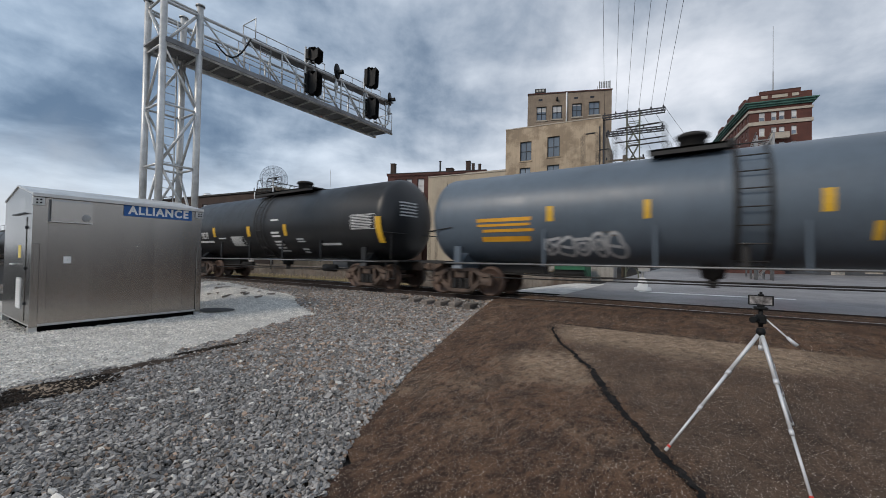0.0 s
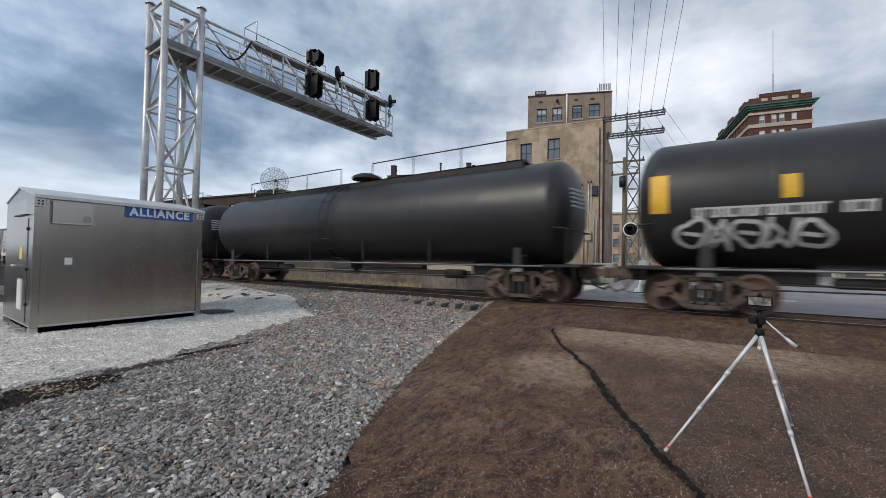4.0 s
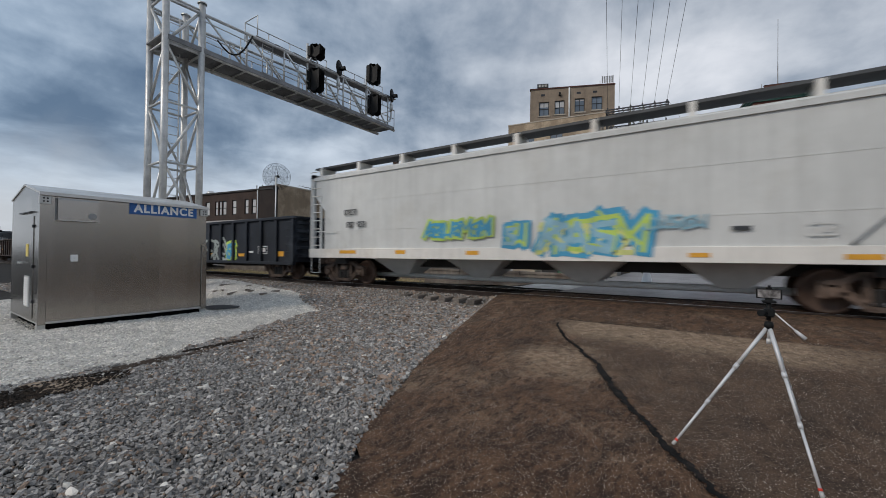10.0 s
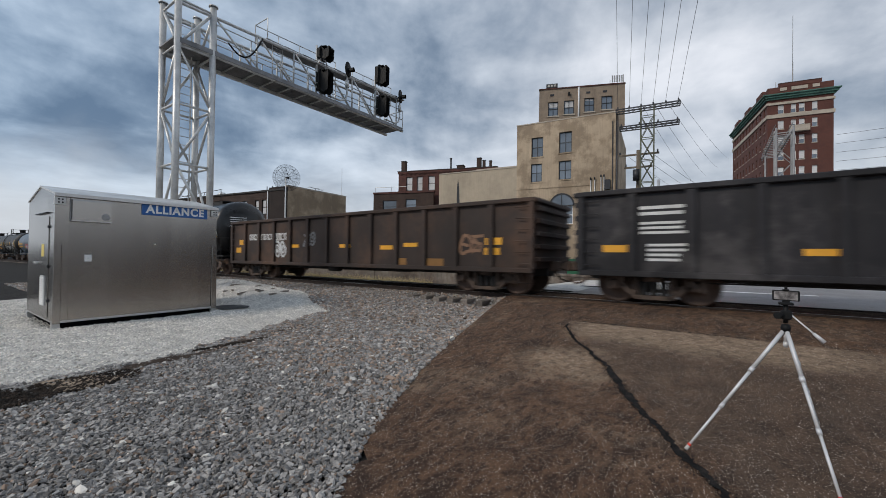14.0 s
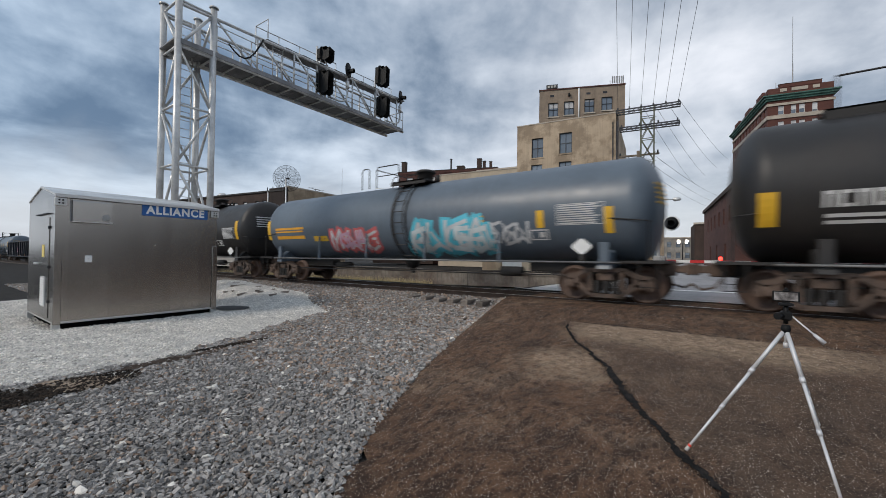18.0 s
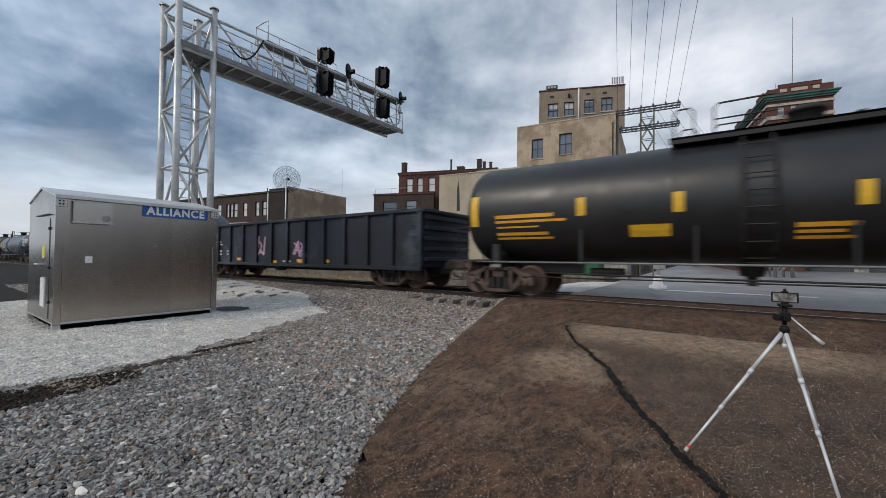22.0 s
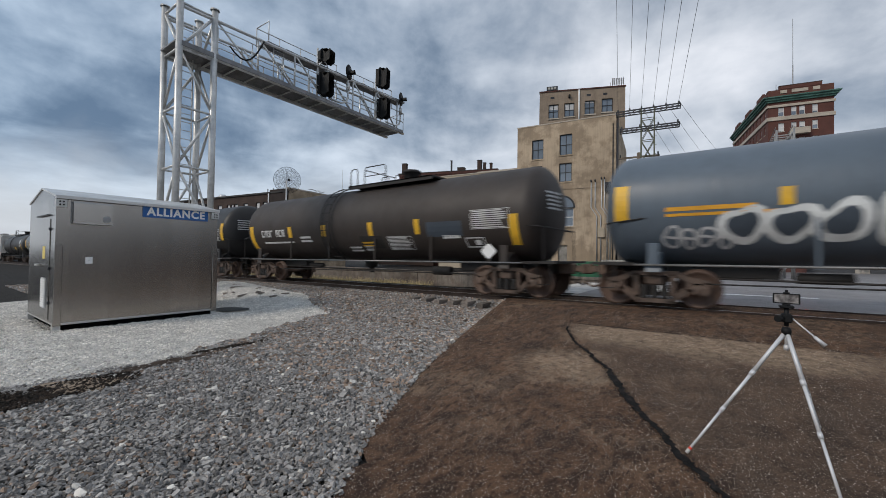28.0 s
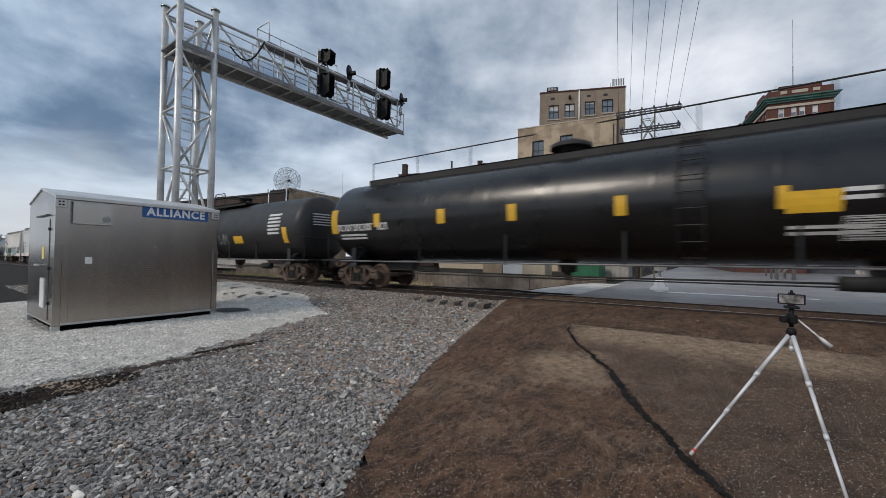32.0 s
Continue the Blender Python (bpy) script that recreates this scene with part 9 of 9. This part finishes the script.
def gondola(i, label, m, marks=None, posts=14, heap=False):
    e, L, q = start_car(i, "gondola_car", label, "gondola car", "gondola cars of the train")
    ws = running_gear(e, L, 2.3)
    marks = MARKS.get(i, []) if marks is None else marks
    X, z0, z1 = 1.44, 0.80, 2.68
    half = L / 2 - 0.62
    body = part("side_sheet", B(-X - 0.02, -X + 0.02, -half, half, z0, z1), m, e)
    part("side_sheet", B(X - 0.02, X + 0.02, -half, half, z0, z1), m, e)
    for s in (-1, 1):
        en = part("end_sheet", B(-X + 0.02, X - 0.02, s * half - 0.03, s * half + 0.03, z0, z1), m, e)
        for k in range(5):
            part("end_rib", B(-X + 0.05, X - 0.05, min(s * (half + 0.03), s * (half + 0.14)), max(s * (half + 0.03), s * (half + 0.14)), z0 + 0.2 + 0.36 * k, z0 + 0.34 + 0.36 * k, 0.02), m, en)
        g = Geo()
        for k in range(6):
            z = 0.95 + 0.32 * k
            g.tube((-X - 0.12, s * (half - 0.08), z), (-X - 0.12, s * (half - 0.5), z), 0.014, 5)
        part("grab_irons", g, m, en)
    part("floor", B(-X + 0.02, X - 0.02, -half + 0.03, half - 0.03, z0 + 0.1, z0 + 0.2), M_UNDER, e)
    for s in (-1, 1):
        a, b = sorted((s * (X - 0.05), s * (X + 0.13)))
        part("top_chord", B(a, b, -half - 0.06, half + 0.06, z1, z1 + 0.13, 0.02), m, e)
        part("side_sill", B(a, b, -half, half, z0 - 0.12, z0 + 0.02, 0.015), m, e)
        a, b = sorted((s * (X + 0.02), s * (X + 0.125)))
        for k in range(posts):
            y = -half + 0.05 + (2 * half - 0.1) * k / (posts - 1)
            part("side_post", Geo().prism([(a, y - 0.085), (b, y - 0.055), (b, y + 0.055), (a, y + 0.085)] if s < 0 else [(a, y - 0.085), (b, y - 0.055), (b, y + 0.055), (a, y + 0.085)], "z", z0 + 0.02, z1), m, e)
        part("end_chord", B(-X - 0.1, X + 0.1, min(s * (half - 0.05), s * (half + 0.14)), max(s * (half - 0.05), s * (half + 0.14)), z1, z1 + 0.12, 0.02), m, e)
    part("centre_sill", B(-0.3, 0.3, -half, half, 0.55, z0 + 0.1), M_UNDER, e)
    part("fish_belly", Geo().prism([(-half + 4.2, z0 - 0.1), (half - 4.2, z0 - 0.1), (half - 5.4, 0.52), (-half + 5.4, 0.52)], "x", -0.4, 0.4), M_UNDER, e)
    part("brake_cylinder", Geo().lathe(((-0.3, 0.0), (-0.3, 0.16), (0.3, 0.16), (0.3, 0.0)), "y", 14, (-0.9, 0.8, 0.62)), M_UNDER, e)
    part("brake_rod", Geo().tube((-0.9, -half + 2.5, 0.60), (-0.9, half - 2.5, 0.56), 0.02, 5), M_UNDER, e)
    part("corner_step", Geo().path([(-X - 0.05, -half + 0.1, z0), (-X - 0.05, -half + 0.1, 0.4), (-X - 0.05, -half + 0.5, 0.4), (-X - 0.05, -half + 0.5, z0)], 0.018, 5), m, e)
    part("corner_step", Geo().path([(-X - 0.05, half - 0.1, z0), (-X - 0.05, half - 0.1, 0.4), (-X - 0.05, half - 0.5, 0.4), (-X - 0.05, half - 0.5, z0)], 0.018, 5), m, e)
    if heap:
        g = Geo()
        rr = random.Random(i)
        ph = [rr.uniform(0, 6.28) for _ in range(4)]
        n = 26
        for a in range(n + 1):
            for b in range(9):
                y, x = -half + 0.1 + (2 * half - 0.2) * a / n, -X + 0.04 + (2 * X - 0.08) * b / 8
                z = 2.25 + 0.45 * math.sin(math.pi * b / 8) * (0.6 + 0.4 * math.sin(y * 0.9 + ph[0])) + 0.1 * math.sin(y * 2.3 + x * 2 + ph[1]) + rr.uniform(-0.05, 0.05)
                g.v.append((x, y, z))
        for a in range(n):
            for b in range(8):
                g.f.append((a * 9 + b, a * 9 + b + 1, (a + 1) * 9 + b + 1, (a + 1) * 9 + b))
                g.s.append(False)
        part("load", g, mat("scrap_load", (0.20, 0.19, 0.18), 0.9, 0, 0.35, 5, 0.6, 20), e, "heaped grey load")
    decals(e, Side(None, 0, X + 0.022), marks, body)
    CARS.append((e, q, L, ws))
    return e


def hopper(i, label, m, long=False, marks=None):
    e, L, q = start_car(i, "covered_hopper", label, "hopper car", "hopper cars of the train")
    ws = running_gear(e, L, 2.1)
    marks = MARKS.get(i, []) if marks is None else marks
    X, z0, z1 = 1.55, 1.02, 4.02 if not long else 4.22
    half = L / 2 - 0.55
    cut = 2.0 if not long else 2.3          # how far the slope sheets cut in at each end
    zs, zt = 1.55, 3.45
    # body: straight sides over the hoppers, sloping inwards below at the ends
    poly = [(-half + cut, z0 + 0.35), (half - cut, z0 + 0.35), (half - 0.35, zt), (half - 0.35, z1), (-half + 0.35, z1), (-half + 0.35, zt)]
    body = part("body", Geo().prism([(p[0], p[1]) for p in poly], "x", -X, X), m, e)
    # curved roof
    g = Geo()
    n = 10
    for k in range(n):
        a0, a1 = math.pi * k / n, math.pi * (k + 1) / n
        p = lambda a, y: (-X * math.cos(a), y, z1 + 0.30 * math.sin(a))
        g.face([p(a0, half - 0.35), p(a0, -half + 0.35), p(a1, -half + 0.35), p(a1, half - 0.35)], True)
    for y in (-half + 0.35, half - 0.35):
        g.face([(-X * math.cos(math.pi * k / n), y, z1 + 0.30 * math.sin(math.pi * k / n)) for k in range(n + 1)])
    part("roof", g, m, e)
    part("eave_rail", B(-X - 0.05, -X, -half + 0.3, half - 0.3, z1 - 0.10, z1 + 0.03), m, e)
    # side sill
    for s in (-1, 1):
        a, b = sorted((s * (X - 0.02), s * (X + 0.05)))
        part("side_sill", B(a, b, -half, half, z0, z0 + 0.36, 0.01), M_HOPW if long else m, e)
    # end frames with shear plate, corner posts and ladders
    for s in (-1, 1):
        a, b = sorted((s * (half - 0.35), s * half))
        part("end_platform", B(-X, X, a - 0.9 if s > 0 else a, b if s > 0 else b + 0.9, z0 + 0.02, z0 + 0.12), M_UNDER, e)
        ye = s * (half - 0.12)
        for x in (-X + 0.06, X - 0.06):
            part("corner_post", B(x - 0.06, x + 0.06, ye - 0.10, ye + 0.10, z0 + 0.3, z1 + 0.18), m, e)
        part("end_beam", B(-X, X, ye - 0.10, ye + 0.10, z1 + 0.02, z1 + 0.18), m, e)
        for x in (-0.5, 0.5):
            part("slope_brace", Geo().tube((x, s * (half - cut + 0.2), z0 + 0.2), (x, s * (half - 0.4), zt), 0.06, 6), m, e)
        lad = part("end_ladder", Geo().tube((-X - 0.02, s * (half - 0.05), z0 + 0.4), (-X - 0.02, s * (half - 0.05), zt + 0.1), 0.02, 5), M_HOPW, e)
        rung = shared("hopper_rung", lambda: Geo().tube((0, -0.28, 0), (0, 0.28, 0), 0.018, 5), M_HOPW)
        for k in range(9 if not long else 10):
            part("rung", rung, None, lad, at=pose(-X - 0.02, s * (half - 0.34), z0 + 0.5 + 0.33 * k))
        part("ladder_post", B(-X - 0.02, -X + 0.04, min(s * (half - 0.62), s * (half - 0.70)), max(s * (half - 0.62), s * (half - 0.70)), z0 + 0.3, zt + 0.1), m, e)
        # gusset where the side closes over the slope sheet
        poly = [(s * (half - cut), z0 + 0.36), (s * (half - 1.0), z0 + 0.36), (s * (half - 1.0), zt - 0.45), (s * (half - 0.4), zt - 0.02), (s * (half - 0.62), zt - 0.02)]
        part("slope_sheet", Geo().prism(poly[::s], "x", -X + 0.20, X - 0.20), m, e)
        # closing sheet inside the end bay, and the flush panel that carries the ladder
        for x in (-X + (0.12 if long else 0.5), X - (0.12 if long else 0.5)):
            a, b = sorted((s * (half - cut + 0.15), s * (half - 0.74)))
            part("bay_sheet", B(x - 0.01, x + 0.01, a, b, z0 + 0.36, zt - 0.02), m, e)
        if not long:
            a, b = sorted((s * (half - 0.72), s * (half - 0.02)))
            part("end_panel", B(-X, -X + 0.02, a, b, zt - 0.9, zt + 0.5), m, e)
            part("end_panel", B(-X, -X + 0.02, a, b, z0 + 0.36, z0 + 0.75), m, e)
        part("sill_step", Geo().path([(-X, s * (half - 0.1), z0), (-X, s * (half - 0.1), 0.42), (-X, s * (half - 0.6), 0.42), (-X, s * (half - 0.6), z0)], 0.02, 5), m, e)
        part("bolster", B(-1.3, 1.3, min(s * (L / 2 - 2.4), s * (L / 2 - 1.8)), max(s * (L / 2 - 2.4), s * (L / 2 - 1.8)), 0.8, z0 + 0.02), M_UNDER, e)
    # discharge hoppers
    n = 3 if not long else 4
    for k in range(n):
        c = (k - (n - 1) / 2) * (2 * half - 2 * cut) / n
        w = (half - cut) / n * 0.9
        g = Geo()
        g.add([(-1.2, c - w, z0 + 0.35), (1.2, c - w, z0 + 0.35), (1.2, c + w, z0 + 0.35), (-1.2, c + w, z0 + 0.35), (-0.4, c - 0.3, 0.42), (0.4, c - 0.3, 0.42), (0.4, c + 0.3, 0.42), (-0.4, c + 0.3, 0.42)],
              [(0, 1, 2, 3), (7, 6, 5, 4), (0, 4, 5, 1), (1, 5, 6, 2), (2, 6, 7, 3), (3, 7, 4, 0)])
        part("discharge_hopper", g, M_UNDER if not long else m, e)
    part("discharge_pipe", Geo().tube((-0.2, -half + cut, 0.38), (-0.2, half - cut, 0.38), 0.09, 8), m, e)
    part("centre_sill", B(-0.2, 0.2, -half, half, 0.72, z0 + 0.05), M_UNDER, e)
    # roof walk on brackets
    dark = mat("roof_walk", (0.075, 0.077, 0.08), 0.6, 0.3, 0.2, 8)
    zr = z1 + 0.42
    for x in (-1.05, 1.05):
        part("running_board", B(x - 0.32, x + 0.32, -half + 0.1, half - 0.1, zr, zr + 0.04), dark, e)
        a, b = sorted((x - 0.33 * (1 if x > 0 else -1) * -1, x - 0.36 * (1 if x > 0 else -1) * -1))
        part("board_edge", B(-1.40 if x < 0 else 1.37, -1.37 if x < 0 else 1.40, -half + 0.1, half - 0.1, zr - 0.02, zr + 0.05), dark, e)
        for k in range(9):
            y = -half + 0.5 + (2 * half - 1.0) * k / 8
            part("board_bracket", B(x - 0.33, x + 0.33, y - 0.06, y + 0.06, z1 + 0.05, zr), M_HOPW, e)
            part("bracket_leg", B(-1.43 if x < 0 else 1.37, -1.37 if x < 0 else 1.43, y - 0.07, y + 0.07, z1 - 0.02, zr + 0.02), M_HOPW, e)
    for k in range(5):
        y = -half * 0.8 + half * 1.6 * k / 4
        part("roof_hatch", B(-0.32, 0.32, y - 1.0, y + 1.0, z1 + 0.30, z1 + 0.42, 0.04), m, e)
    if not long:
        for k in range(4):
            y = -half + cut + (2 * half - 2 * cut) * k / 3
            part("side_seam", B(-X - 0.012, -X, y - 0.03, y + 0.03, z0 + 0.36, z1 - 0.1), m, e)
    else:
        part("side_seam", B(-X - 0.006, -X, -half + 0.4, half - 0.4, 2.05, 2.08), m, e)
        part("side_seam", B(-X - 0.006, -X, -half + 0.4, half - 0.4, 3.15, 3.17), m, e)
    decals(e, Side(None, 0, X + 0.052), marks, body)
    CARS.append((e, q, L, ws))
    return e


T1, T2, T3 = (1.43, 2.46), (1.56, 2.63), (1.50, 2.54)
tank_car(0, "blue-grey tank car with yellow stencils and white graffiti", M_TGREY, *T1)
tank_car(1, "black tank car with white stencils and yellow strips", M_TBLACK, *T2)
tank_car(2, "dusty black tank car with white lines and orange strips", M_TOLD, *T2, new_style=True)
tank_car(3, "black tank car covered in white graffiti", M_TBLACK, *T2)
tank_car(4, "black tank car with yellow strips", M_TBLACK, *T2, new_style=True)
tank_car(5, "black tank car with pink label and small graffiti", M_TBLACK, *T2, new_style=True)
tank_car(6, "black tank car with green and pink graffiti", M_TOLD, *T2, new_style=True)
hopper(7, "dirty white covered hopper with gold and green graffiti", M_HOPW)
hopper(8, "dirty white covered hopper with blue ring graffiti", M_HOPW)
hopper(9, "long pale grey covered hopper with blue and yellow graffiti", M_HOPG, long=True)
gondola(10, "black ribbed gondola with pale outline graffiti", M_GONN)
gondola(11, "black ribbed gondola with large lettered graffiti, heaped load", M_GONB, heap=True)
gondola(12, "black ribbed gondola with orange reflectors", M_GONB)
gondola(13, "rusty brown ribbed gondola with orange labels", M_GONR)
tank_car(14, "glossy black tank car with orange strips", M_TNEW, *T2, new_style=True)
tank_car(15, "dusty black tank car with yellow label and grey patch", M_TOLD, *T2, new_style=True)
tank_car(16, "blue-grey tank car with red and cyan graffiti", M_TGREY, *T1)
tank_car(17, "dusty black tank car with white graffiti", M_TOLD, *T3)
tank_car(18, "two-tone slate and black tank car", M_TGREY2, *T3, two_tone=M_TOLD)
tank_car(19, "black tank car with yellow lettering", M_TBLACK, *T3)
gondola(20, "navy ribbed gondola with pink paint blotches", M_GONN)
tank_car(21, "clean blue-grey tank car with yellow stencils", M_TGREY, *T1)
tank_car(22, "black tank car with large white lettering blocks", M_TBLACK, *T3)
tank_car(23, "black tank car with large white lettering blocks", M_TBLACK, *T3)
tank_car(24, "blue-grey tank car with bubble graffiti", M_TGREY, *T1)
tank_car(25, "grimy brown tank car with white stencils", M_TBROWN, *T3)
tank_car(26, "black tank car with beige graffiti", M_TOLD, *T3)
tank_car(27, "blue-grey tank car with yellow lettering", M_TGREY, *T1)
tank_car(28, "glossy new black tank car with yellow panel", M_TNEW, *T2, new_style=True)
tank_car(29, "black tank car with small grey graffiti", M_TOLD, *T3)

# cars still far down the line at the end, copies of those already built
tail = [CARS[k] for k in (8, 7, 9, 8, 21, 16, 27, 12, 10, 25, 17)]
q_at = GAPS[-1]
for e0, _, L0, _ in tail:
    c = copy_thing(e0, pose(0, 0, 0))
    ws = [o for o in c.children_recursive if o.name.startswith("wheelset")]
    CARS.append((c, q_at + L0 / 2, L0, ws))
    q_at += L0


def motions():
    """The train rolls by at an even speed; wheelsets turn while their car is near."""
    for e, q, L, ws in CARS:
        rows = []
        for t in (0, 8, 16, 24, 32):
            y = q - SPEED * t
            rows.append((t, pose(TRACK_X, y, RAIL_Z + GRADE * y, SLOPE, 0, 0)))
        walk(e, rows)
        f0, f1 = max(0, int((q - 34) / SPEED * 30)), min(960, int((q + 12) / SPEED * 30))
        if f1 <= f0 or q - 34 > SPEED * 32:
            continue
        step = math.degrees(SPEED / 30 / 0.457)
        for w in ws:
            m0 = w.matrix_basis.copy()
            rows = [(0, m0)] if f0 > 0 else []
            for f in range(f0, f1 + 1):
                rows.append((f / 30, m0 @ pose(0, 0, 0, step * (f - f0), 0, 0)))
            if f1 < 960:
                rows.append((32, rows[-1][1]))
            walk(w, rows)



motions()
